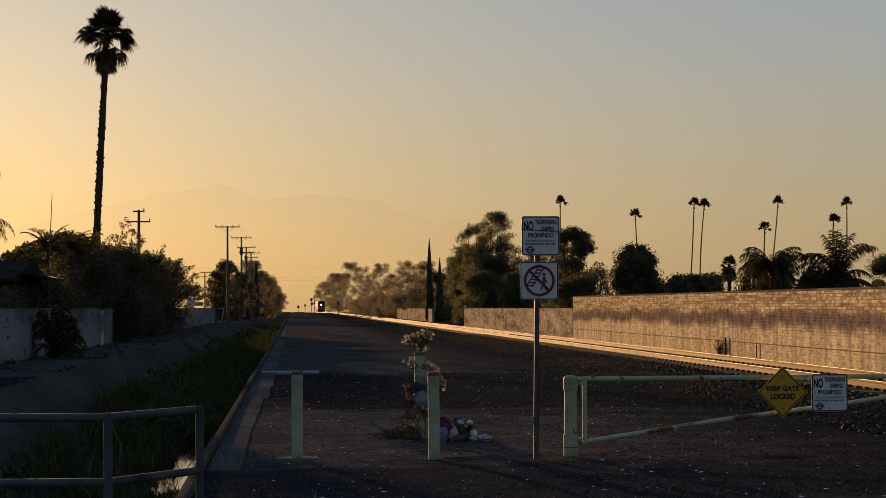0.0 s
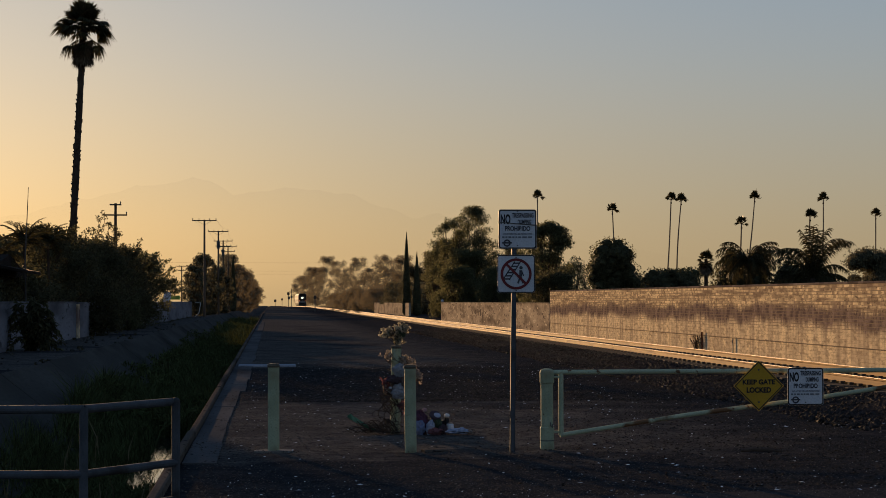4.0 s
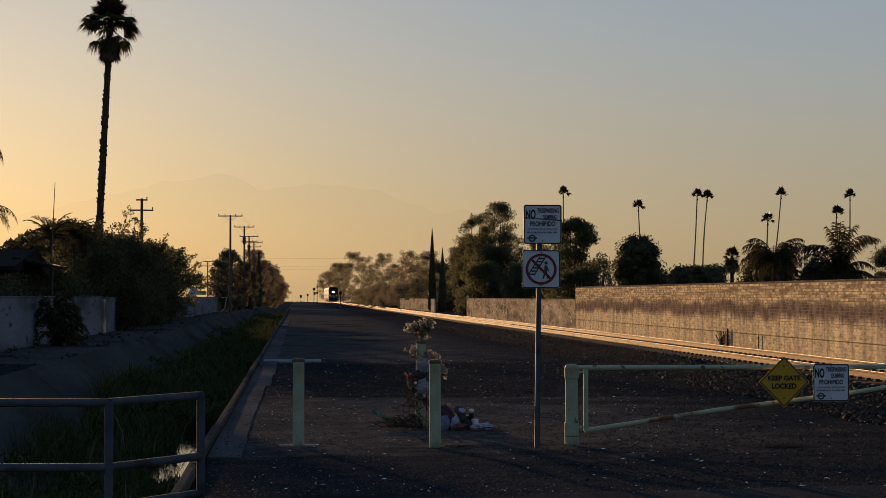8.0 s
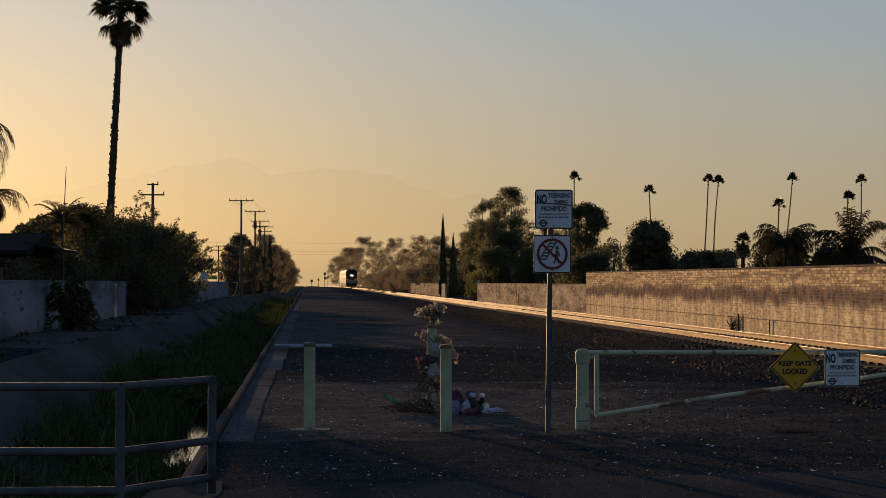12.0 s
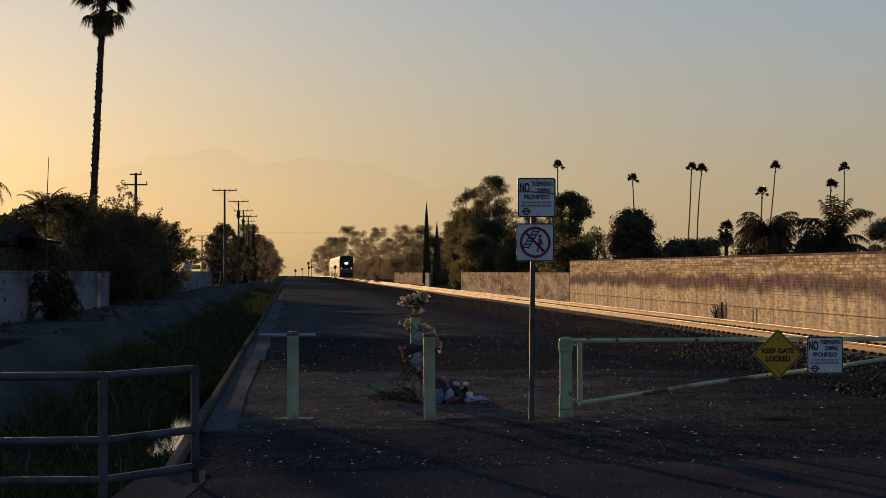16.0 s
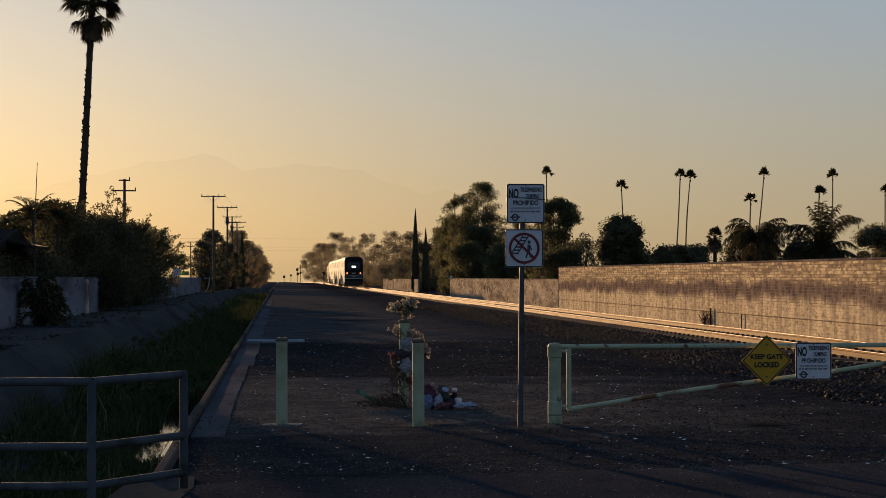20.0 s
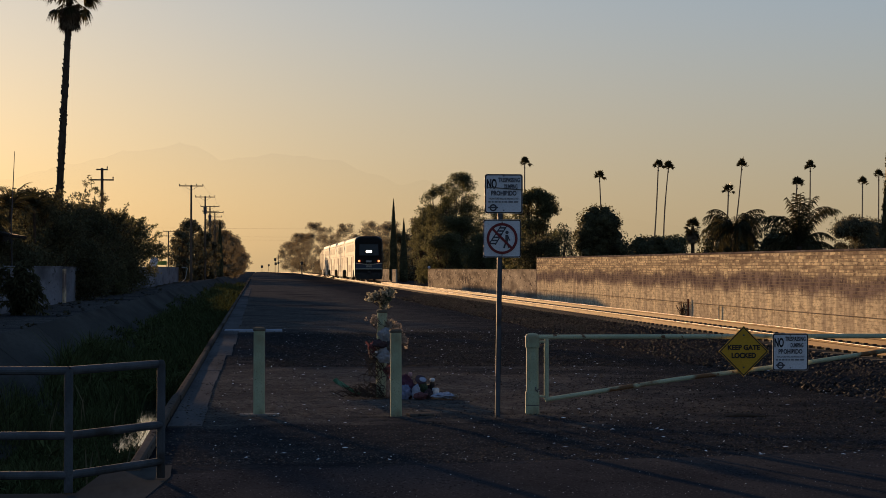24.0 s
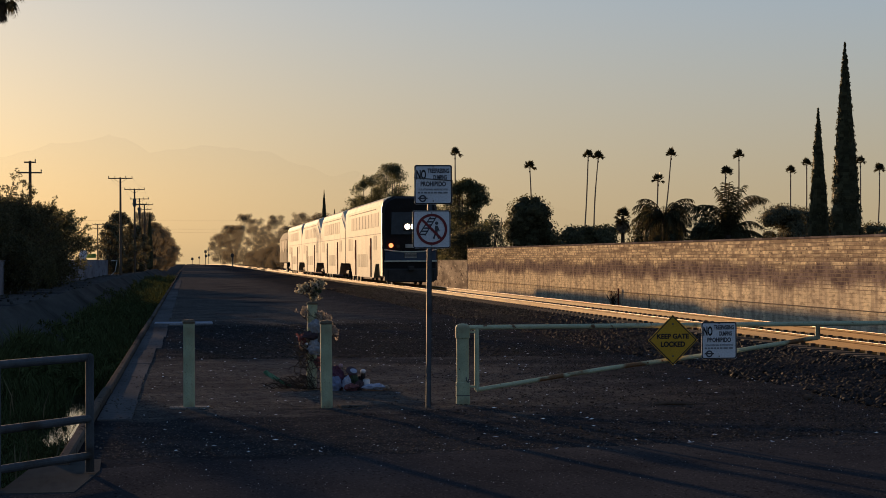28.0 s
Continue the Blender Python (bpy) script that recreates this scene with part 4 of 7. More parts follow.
def cypress(x, y, height, width, label, seed, leaf=None, ground=0.0):
    leaf = leaf or LEAF_DARK
    rng = np.random.default_rng(seed)
    t = thing("cypress_tree", label, "tree", at=pose(x, y, ground))
    part("trunk", Build().tube([(0, 0, -0.1), (0, 0, height * 0.9)], [width * 0.14, 0.02], 7), BARK, t)
    def outline(u):
        return max(0.04, min(1.0, min(1.0, u / 0.12 + 0.55) * max(0.0, 1 - u) ** 0.75 * 1.25))

    cs, rs = [], []
    n = int(height * 46)
    for i in range(n):
        u = (i + rng.uniform(0, 1)) / n
        prof = outline(u)
        a = rng.uniform(0, 2 * math.pi)
        r = max(0.06, width * 0.11 * prof)
        rad = (width / 2 * prof - r * 0.8) * rng.uniform(0.88, 1.0)
        cs.append((math.cos(a) * rad, math.sin(a) * rad, 0.15 + u * (height - 0.15)))
        rs.append(r)
    # the dense heart of the crown
    rows = max(30, int(height * 5))
    grid = []
    for i in range(rows + 1):
        u = i / rows
        w = width / 2 * outline(u) * 0.86 if i < rows else 0.0
        grid.append([(math.cos(k * 0.5236) * w * (1 + 0.14 * noise.noise((k % 12 * 0.9, u * height * 1.6, seed))), math.sin(k * 0.5236) * w * (1 + 0.14 * noise.noise((k % 12 * 0.9, u * height * 1.6, seed))), 0.1 + u * (height - 0.3)) for k in range(13)])
    heart = np.array([(grid[i][k], grid[i][k + 1], grid[i + 1][k + 1], grid[i + 1][k]) for i in range(rows) for k in range(12)])
    q = np.concatenate([leaves(rng, cs, rs, 620, 0.075, 2.6, -2.4), heart])
    part("crown", quads("crown", q, leaf), leaf, t)
    return t


def fan_frond(rng, b, root, direction, stem, blade, parts=11, drop=0.25, wide=0.10):
    """A fan palm leaf: a stalk and a fan of narrow blades."""
    d = direction.normalized()
    tip = root + d * stem + Vector((0, 0, -drop * stem * 0.4))
    b.append(strip(root, tip, 0.025))
    side = d.cross(Vector((0, 0, 1)))
    side = side.normalized() if side.length > 0.05 else Vector((1, 0, 0))
    up = side.cross(d).normalized()
    tilt = rng.uniform(-0.5, 0.5)
    s2 = (side * math.cos(tilt) + up * math.sin(tilt)).normalized()
    for k in range(parts):
        a = -1.45 + 2.9 * k / (parts - 1) + rng.uniform(-0.06, 0.06)
        ln = blade * (0.75 + 0.25 * math.cos(a)) * rng.uniform(0.85, 1.1)
        e = d * math.cos(a) + s2 * math.sin(a)
        m = tip + e * ln * 0.6
        end = tip + e * ln + Vector((0, 0, -drop * ln * 0.8))
        w = s2 * math.cos(a) - d * math.sin(a)
        w = w * blade * wide
        b.append((tip - w * 0.3, m - w, m + w, tip + w * 0.3))
        b.append((m - w, end, end, m + w))


def strip(a, c, w):
    s = (c - a).cross(Vector((0, 0, 1)))
    s = (s.normalized() if s.length > 1e-4 else Vector((1, 0, 0))) * w
    return (a - s, a + s, c + s, c - s)


def shaggy_crown(rng, q, top):
    """An old fan palm's head: an upright tuft, two loose tiers of drooping fans with gaps between them, and dry threads."""
    tiers = ((26, 0.35, 1.5, 0.58, 0.95, 0.05, 0.05), (26, -0.15, 0.45, 0.95, 1.05, 0.5, -0.05), (9, -0.5, -0.15, 1.0, 0.62, 0.9, -0.55))
    for count, low, high, stem, blade, drop, dz in tiers:
        for k in range(count):
            a = 2.4 * k + rng.uniform(-0.3, 0.3) + (0.2 if dz else 0.0)
            up = rng.uniform(low, high)
            d = Vector((math.cos(a) * math.cos(up), math.sin(a) * math.cos(up), math.sin(up)))
            fan_frond(rng, q, top + Vector((0, 0, dz + rng.uniform(-0.15, 0.15))), d, stem * rng.uniform(0.75, 1.15), blade * rng.uniform(0.8, 1.1), 23, drop=drop * rng.uniform(0.7, 1.3), wide=0.062)
    for k in range(90):
        a, r = rng.uniform(0, 6.28), rng.uniform(0.7, 1.25)
        p = top + Vector((math.cos(a) * r, math.sin(a) * r, rng.uniform(-0.35, 0.9)))
        turn = rng.uniform(0, 6.28)
        for i in range(4):
            e = p + Vector((math.cos(turn) * 0.11, math.sin(turn * 1.3) * 0.11, math.sin(turn) * 0.12))
            q.append(strip(p, e, 0.008))
            p, turn = e, turn + rng.uniform(0.2, 0.9)


def fan_palm(x, y, height, seed, trunk, crown, label, bend=(0, 0), fronds=26, skirt=0.0, group="tall fan palms", stubs=0, blades=11, loose=False, ground=0.0, spread=1.15, bark=None):
    """A tall fan palm: bent trunk with leaf stubs, a skirt of dead leaves and a crown of fans."""
    rng = random.Random(seed)
    t = thing("fan_palm", label, "palm tree", group, at=pose(x, y, ground))
    pts, rad = [], []
    n = 14
    for i in range(n + 1):
        u = i / n
        pts.append(Vector((bend[0] * (u - 1) + bend[1] * math.sin(math.pi * u), 0.0, u * height - 0.1)))
        rad.append(trunk * (1.25 - 0.45 * u + (0.35 * (1 - u * 8) if u < 0.12 else 0)) * rng.uniform(0.93, 1.07))
    b = Build().tube(pts, rad, 9)
    for k in range(stubs):
        u = 0.25 + 0.73 * k / stubs
        i = min(n - 1, int(u * n))
        c = pts[i].lerp(pts[i + 1], u * n - i)
        a = rng.uniform(0, 6.28)
        d = Vector((math.cos(a), math.sin(a), 0))
        r = trunk * (1.2 - 0.45 * u)
        b.tube([c + d * r * 0.7, c + d * (r + trunk * 0.2) + Vector((0, 0, 0.12)), c + d * (r + trunk * rng.uniform(0.1, 0.4)) + Vector((0, 0, rng.uniform(0.05, 0.3)))], [0.09 * trunk / 0.3, 0.06 * trunk / 0.3, 0.012], 4)
    part("trunk", b, bark or BARK, t)
    top = pts[-1]
    q = []
    if loose:
        shaggy_crown(rng, q, top)
    for k in range(0 if loose else fronds):
        a = 2.4 * k + rng.uniform(-0.3, 0.3)
        up = 1.45 - spread * (k + 0.5) / fronds + rng.uniform(-0.12, 0.12)
        d = Vector((math.cos(a) * math.cos(up), math.sin(a) * math.cos(up), math.sin(up)))
        fan_frond(rng, q, top + Vector((0, 0, -0.2 * crown * (k / fronds))), d, crown * 0.40 * rng.uniform(0.8, 1.1), crown * 0.46 * rng.uniform(0.8, 1.1), blades, drop=0.06 + 0.3 * k / fronds, wide=0.15 if blades < 9 else 0.10)
    leaf = PALM_LEAF
    part("crown", quads("crown", np.array([[tuple(p) for p in f] for f in q]), leaf), leaf, t)
    if skirt:
        q = []
        for k in range(70 if loose else 26):
            a = 2.4 * k
            up = -(0.75 if loose or stubs == 0 and trunk > 0.2 else 1.15) - rng.uniform(0, 0.4)
            d = Vector((math.cos(a) * math.cos(up), math.sin(a) * math.cos(up), math.sin(up)))
            fan_frond(rng, q, top + Vector((0, 0, -(0.30 if loose else 0.2) * crown - skirt * (0.75 if loose else 0.35) * rng.random())), d, skirt * 0.28, skirt * 0.45, drop=0.3)
        part("dead_skirt", quads("dead_skirt", np.array([[tuple(p) for p in f] for f in q]), THATCH), THATCH, t, "brown skirt of dead hanging fronds")
    return t


def feather_frond(rng, q, root, a, length, rise, sag, leaflet=0.45, n=58, width=0.022, stiff=0.0, late=1.6):
    """A feather palm leaf: a midrib that leaves at the angle rise and arches over, with two rows of hanging leaflets."""
    d = Vector((math.cos(a), math.sin(a), 0))
    s = Vector((-math.sin(a), math.cos(a), 0))
    pts, p = [root], root
    for i in range(n):
        u = (i + 0.5) / n
        e = rise - sag * u ** late
        p = p + (d * math.cos(e) + Vector((0, 0, math.sin(e)))) * (length / n)
        pts.append(p)
    for i in range(n):
        w = width * (1.5 * (1 - i / n) + 0.35)
        q.append((pts[i] - s * w, pts[i] + s * w, pts[i + 1] + s * w, pts[i + 1] - s * w))
        up = Vector((0, 0, 1)) if rise < 1.2 else d * -1
        q.append((pts[i] - up * w, pts[i] + up * w, pts[i + 1] + up * w, pts[i + 1] - up * w))
        if i > n * 0.12:
            along = (pts[i + 1] - pts[i]).normalized()
            for e in (-1, 1):
                ln = leaflet * math.sin(math.pi * min(0.95, 0.2 + 0.72 * i / n)) ** 0.6 * rng.uniform(0.8, 1.15)
                dirn = (s * e * rng.uniform(0.35, 0.8) + along * 0.6 + Vector((0, 0, rng.uniform(-0.9 + 0.85 * stiff, -0.1 + 0.4 * stiff)))).normalized()
                m = pts[i] + dirn * ln * 0.55
                end = pts[i] + dirn * ln + Vector((0, 0, -0.35 * ln * (1 - stiff)))
                wv = along * width * 0.8
                q.append((pts[i] - wv * 0.6, pts[i] + wv * 0.6, m + wv, m - wv))
                q.append((m - wv, m + wv, end, end))


def feather_palm(x, y, height, seed, label, fronds=16, length=2.6, trunk=0.16, rise=(0.2, 1.0), ground=0.0, n=50, stiff=0.0, sag=(1.0, 1.9), late=1.6, leaflet=0.24, plan=(), broad=1.0):
    rng = random.Random(seed)
    t = thing("feather_palm", label, "palm tree", at=pose(x, y, ground))
    part("trunk", Build().tube([(0, 0, -0.1), (0.05, 0, height * 0.5), (0, 0, height)], [trunk * 1.2, trunk, trunk * 0.8], 9), BARK, t)
    q = []
    for a, up, over, reach, when in plan:
        feather_frond(rng, q, Vector((0, 0, height + rng.uniform(-0.15, 0.1))), a, reach, up, over, leaflet=leaflet * length * rng.uniform(0.85, 1.15), width=(0.007 + 0.005 * length) * broad, n=n, stiff=stiff, late=when)
    for k in range(0 if plan else fronds):
        a = 2.4 * k + rng.uniform(-0.35, 0.35)
        u = k / fronds
        feather_frond(rng, q, Vector((0, 0, height)), a, length * rng.uniform(0.8, 1.1), rise[1] + (rise[0] - rise[1]) * u, sag[0] + (sag[1] - sag[0]) * u, leaflet=length * leaflet, width=(0.007 + 0.006 * length) * broad, n=n, stiff=stiff, late=late)
    part("crown", quads("crown", np.array([[tuple(p) for p in f] for f in q]), PALM_LEAF), PALM_LEAF, t)
    return t


# west side, behind the white wall
fan_palm(-11.15, 123.0, 18.55, 3, 0.205, 2.2, "tall fan palm with a shaggy brown trunk and dead skirt", bend=(0.92, 0.0), fronds=25, skirt=1.4, stubs=260, group="", blades=21, loose=True)
OVERHANG = tuple((a, 0.9 - 0.09 * k, 2.5, 2.5, 1.4) for k, a in enumerate((0.15, 2.6, 4.4, -0.3, 1.2, 3.3, 0.5, 5.2, 2.0)))
feather_palm(-12.13, 72.2, 6.85, 5, "feather palm with drooping fronds at the garden edge", length=2.5, n=50, leaflet=0.26, plan=OVERHANG)
SHAGGY = tuple((0.7 * k, -0.6 - 0.1 * (k % 5), 0.7, 0.82, 1.2) for k in range(60)) + ((0.1, 0.35, 1.7, 1.5, 1.4), (-0.5, 0.5, 1.9, 1.4, 1.4), (0.7, 0.2, 1.5, 1.4, 1.4), (3.0, 0.5, 1.8, 1.4, 1.4), (3.9, 0.3, 1.6, 1.4, 1.4), (2.2, 0.4, 1.7, 1.4, 1.4))
feather_palm(-10.38, 67.7, 4.72, 16, "low feather palm in the garden", length=1.35, trunk=0.24, n=40, leaflet=0.24, plan=SHAGGY)
feather_palm(-10.95, 92.0, 4.45, 6, "young feather palm behind the white wall", fronds=19, length=1.45, rise=(0.1, 1.3), n=20, stiff=0.75, trunk=0.07, broad=2.1, leaflet=0.3)
feather_palm(-11.5, 88.0, 3.75, 8, "feather palm behind the house roof", fronds=15, length=1.35, rise=(-0.1, 0.9), n=20, stiff=0.3, trunk=0.07, broad=2.1, leaflet=0.3)
feather_palm(-10.55, 98.0, 4.65, 9, "feather palm rising out of the dark hedge", fronds=22, length=1.45, rise=(0.0, 1.2), n=20, stiff=0.75, trunk=0.07, broad=2.1, leaflet=0.3)
BIG_BUSH = "dense dark green tree spilling over the white wall"
tree("hedge_tree", -12.4, 97.1, 3.8, 6.0, BIG_BUSH, seed=21, base=0.05, clumps=56, clump=0.32, per=435, size=0.11, sprays=6, deep=9)
tree("hedge_tree", -12.0, 110.6, 6.05, 5.6, BIG_BUSH, seed=22, base=0.05, clumps=56, clump=0.32, per=435, size=0.11, sprays=46, deep=9)
tree("hedge_tree", -11.2, 126.4, 5.7, 6.0, BIG_BUSH, seed=23, base=0.05, clumps=56, clump=0.32, per=435, size=0.11, sprays=46, deep=9)
tree("hedge_tree", -10.4, 141, 5.8, 5.8, BIG_BUSH, seed=24, base=0.04, clumps=56, clump=0.32, per=435, size=0.11, sprays=46, deep=9)
tree("hedge_tree", -10.0, 156, 5.5, 6.4, "leafy tree with a golden sunlit edge over the wall", leaf=LEAF_OLIVE, seed=25, base=0.12, clumps=66, clump=0.28, per=396, size=0.11, deep=8, sprays=50)
# fillers behind the hedge front, added to close gaps that let sun onto the ground
tree("hedge_tree", -11.6, 118.5, 5.6, 4.5, BIG_BUSH, seed=121, base=0.05, clumps=50, clump=0.36, per=290, size=0.13, deep=8)
tree("hedge_tree", -11.4, 134, 5.8, 4.6, BIG_BUSH, seed=122, base=0.05, clumps=50, clump=0.36, per=290, size=0.13, deep=8)
tree("hedge_tree", -11.6, 149, 4.9, 4.2, BIG_BUSH, seed=123, base=0.05, clumps=50, clump=0.36, per=290, size=0.13, deep=8)
tree("hedge_tree", -12.2, 166, 4.4, 3.6, BIG_BUSH, leaf=LEAF_OLIVE, seed=124, base=0.05, clumps=40, clump=0.36, per=264, size=0.15, deep=9)
tree("hanging_shrub", -9.3, 113.0, 3.3, 3.2, "dark shrub hanging down in front of the white wall", seed=26, base=0.03, clumps=34, clump=0.4, per=554, size=0.093, deep=5, trunk=0.06, category="shrub")
tree("hanging_shrub", -9.2, 133, 2.4, 2.2, "dark shrub hanging down in front of the white wall", leaf=LEAF_OLIVE, seed=27, base=0.03, clumps=34, clump=0.4, per=554, size=0.1, deep=5, trunk=0.06, category="shrub")


def arching_shrub(x, y, height, label, seed):
    rng = random.Random(seed)
    t = thing("wall_shrub", label, "shrub", at=pose(x, y, 0))
    stems, q = Build(), []
    for k in range(64):
        a = rng.uniform(-1.2, 1.9) if k % 3 else rng.uniform(0, 6.28)
        reach, top = rng.uniform(0.25, 1.25), height * rng.uniform(0.28, 1.0)
        d = Vector((math.cos(a), math.sin(a) * 0.6, 0))
        pts = []
        for i in range(11):
            u = i / 10
            pts.append(d * reach * u ** 1.3 + Vector((0, 0, max(0.05, top * math.sin(u * 2.35) - 0.25 * height * reach * u ** 3))))
        stems.tube(pts, [0.016 * (1 - i / 13) for i in range(11)], 4)
        for i in range(1, 11):
            for e in range(10):
                p = pts[i].lerp(pts[i - 1], rng.random())
                dirn = (Vector((rng.gauss(0, 1), rng.gauss(0, 1), rng.gauss(-0.7, 0.6))) + d * 0.5).normalized()
                ln = rng.uniform(0.14, 0.30)
                s = dirn.cross(Vector((rng.gauss(0, 1), rng.gauss(0, 1), rng.gauss(0, 1)))).normalized() * ln * 0.17
                m = p + dirn * ln * 0.5
                q.append((p, m + s, p + dirn * ln + Vector((0, 0, -0.05)), m - s))
    part("stems", stems, BARK, t)
    part("foliage", quads("foliage", np.array([[tuple(p) for p in f] for f in q]), LEAF_DARK), LEAF_DARK, t)


arching_shrub(-9.0, 77.5, 2.1, "dark drooping long-leaved shrub growing against the white wall", 28)
tree("thin_tree", -10.6, 133, 7.1, 2.4, "sparse small tree above the hedge", seed=29, base=0.5, clumps=26, clump=0.22, per=572, size=0.09, trunk=0.07, sprays=16)
# trees added out of view on the left to shade the near dirt and road
for i, (x, y, h, w) in enumerate(((-13.8, 60.9, 2.7, 5), (-13.8, 51.2, 4.4, 4), (-13.8, 42.88, 4.2, 7), (-14.5, 34.98, 6.6, 7), (-19, 85, 6.5, 6), (-21, 94, 7.6, 7), (-21.8, 104, 8.3, 6.5), (-22.2, 114, 8.2, 6.5), (-24.5, 126, 8.6, 7), (-26.5, 138, 9.0, 7))):
    tree("hedge_tree", x, y, h, w, "dark tree added out of view to shade the foreground", seed=31 + i, base=0.06, clumps=44, clump=0.4, per=160, size=0.28)
# row added where the hedge hides it, to keep sun off the far dirt
for i, y in enumerate((188, 205, 222, 240, 258, 276)):
    tree("garden_tree", -23.4 - i * 0.95, y, 8.0, 9, "dark tree added unseen behind the hedge to shade the far dirt", seed=181 + i, base=0.0, clumps=50, clump=0.34, per=90, size=0.4, deep=14)
# added out of view: its raised crown blocks sun on the nearest ground only
tree("garden_tree", -19.5, 74.5, 8.8, 8.5, "tall high-crowned tree added out of view to dapple the near ground", seed=191, base=0.64, clumps=36, clump=0.24, per=200, size=0.25, solid=0.6)
# tall tree added out of view to block sun on the near left ground
tree("added_shade_tree", -34.0, 150, 13.4, 7.0, "tall dense tree added out of view to shade the near left ground", seed=192, base=0.3, clumps=70, clump=0.3, per=120, size=0.3)
for y, h in ((72.5, 2.5), (76.5, 2.7), (80.5, 2.75), (84.5, 2.9), (89.0, 3.0)):
    tree("hedge_shrub", -10.95, y, h, 1.7, "dark clipped shrub between the house and the white wall", seed=int(y), base=0.02, clumps=34, clump=0.5, per=420, size=0.09, deep=4.2, trunk=0.05, category="shrub", group="shrubs before the house")
# far west trees by the poles
for i, (x, y, h, w) in enumerate(((-9.7, 266, 6.6, 4.4), (-9.4, 282, 8.6, 5.0), (-9.0, 298, 8.2, 5.5), (-8.2, 322, 7.5, 5.5))):
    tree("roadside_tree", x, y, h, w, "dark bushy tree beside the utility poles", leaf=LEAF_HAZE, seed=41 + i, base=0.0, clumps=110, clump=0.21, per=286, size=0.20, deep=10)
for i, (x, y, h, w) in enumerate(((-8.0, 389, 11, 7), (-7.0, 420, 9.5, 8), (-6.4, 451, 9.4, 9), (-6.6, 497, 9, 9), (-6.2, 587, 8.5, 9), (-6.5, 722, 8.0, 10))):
    tree("far_tree", x, y, h, w, "hazy broad tree far along the canal", leaf=LEAF_FAR_HAZE, seed=51 + i, base=0.0, clumps=130, clump=0.2, per=121, size=0.28, deep=14)
cypress(-6.9, 381, 10.6, 1.4, "slim dark cypress behind the utility poles", 61)
# east side, behind the walls
cypress(28.75, 430, 17.6, 2, "tall narrow cypress beside the railway", 62, ground=EAST_Z)
cypress(30.58, 425, 13.33, 2, "narrow cypress beside a taller one", 63, ground=EAST_Z)
cypress(43.75, 131.7, 17.33, 2.367, "tall dense columnar cypress behind the block wall", 64, ground=EAST_Z)
cypress(43.08, 135.5, 13.17, 1.833, "columnar cypress beside a taller one", 65, ground=EAST_Z)
tree("eucalyptus_tree", 31, 350, 17.67, 8.333, "open-crowned eucalyptus with gaps in the foliage", leaf=LEAF_OLIVE, seed=71, trunk=0.3333, base=0.15, clumps=74, clump=0.22, per=260, size=0.16, ground=EAST_Z, top_bias=0.25)
tree("eucalyptus_tree", 35.33, 356.7, 20, 11, "open-crowned eucalyptus with gaps in the foliage", leaf=LEAF_OLIVE, seed=72, trunk=0.3333, base=0.15, clumps=85, clump=0.21, per=260, size=0.16, ground=EAST_Z, top_bias=0.25)
tree("eucalyptus_tree", 40, 350, 13.67, 10, "open-crowned eucalyptus with gaps in the foliage", leaf=LEAF_OLIVE, seed=73, trunk=0.3333, base=0.05, clumps=84, clump=0.25, per=214, size=0.16, ground=EAST_Z)
tree("eucalyptus_tree", 30.5, 370, 14.33, 6.667, "open-crowned eucalyptus with gaps in the foliage", leaf=LEAF_OLIVE, seed=173, trunk=0.3333, base=0.05, clumps=102, clump=0.25, per=191, size=0.16, ground=EAST_Z)
tree("understorey_tree", 33.33, 341.7, 12, 10.83, "olive leafy tree behind the low wall", leaf=LEAF_OLIVE, seed=174, trunk=0.3333, base=0.0, clumps=70, clump=0.26, per=142, size=0.2, ground=EAST_Z)
tree("understorey_tree", 39.33, 316.7, 10, 8.333, "olive leafy tree behind the low wall", leaf=LEAF_OLIVE, seed=175, trunk=0.3333, base=0.0, clumps=60, clump=0.26, per=142, size=0.2, ground=EAST_Z)
tree("understorey_tree", 44.33, 341.7, 11, 10, "olive leafy tree behind the low wall", leaf=LEAF_OLIVE, seed=176, trunk=0.3333, base=0.0, clumps=60, clump=0.26, per=142, size=0.2, ground=EAST_Z)
tree("understorey_tree", 30.83, 335, 9, 9.167, "olive leafy tree behind the low wall", leaf=LEAF_OLIVE, seed=74, trunk=0.3333, base=0.03, clumps=60, clump=0.28, per=152, size=0.19, ground=EAST_Z)
tree("understorey_tree", 35.83, 323.3, 8.667, 8.333, "olive leafy tree behind the low wall", leaf=LEAF_OLIVE, seed=75, trunk=0.3333, base=0.03, clumps=60, clump=0.28, per=152, size=0.19, ground=EAST_Z)
tree("feathery_tree", 38.4, 281.7, 14.3, 10.2, "feathery pine-like tree with upswept needles", leaf=LEAF_OLIVE, seed=76, trunk=0.3333, base=0.05, clumps=110, clump=0.22, per=176, size=0.15, ground=EAST_Z, long=3.4, droop=-0.9)
tree("understorey_tree", 36.67, 263.3, 7.167, 8.333, "dark leafy tree behind the low wall", seed=77, trunk=0.3333, base=0.03, clumps=60, clump=0.28, per=152, size=0.19, ground=EAST_Z)
tree("small_tree", 45.33, 301.7, 9.833, 6, "small open tree behind the wall", leaf=LEAF_OLIVE, seed=78, trunk=0.3333, base=0.1, clumps=50, clump=0.24, per=152, size=0.18, ground=EAST_Z)
tree("small_tree", 42, 310, 10.67, 6, "small open tree behind the wall", leaf=LEAF_OLIVE, seed=79, trunk=0.3333, base=0.1, clumps=50, clump=0.24, per=152, size=0.18, ground=EAST_Z)
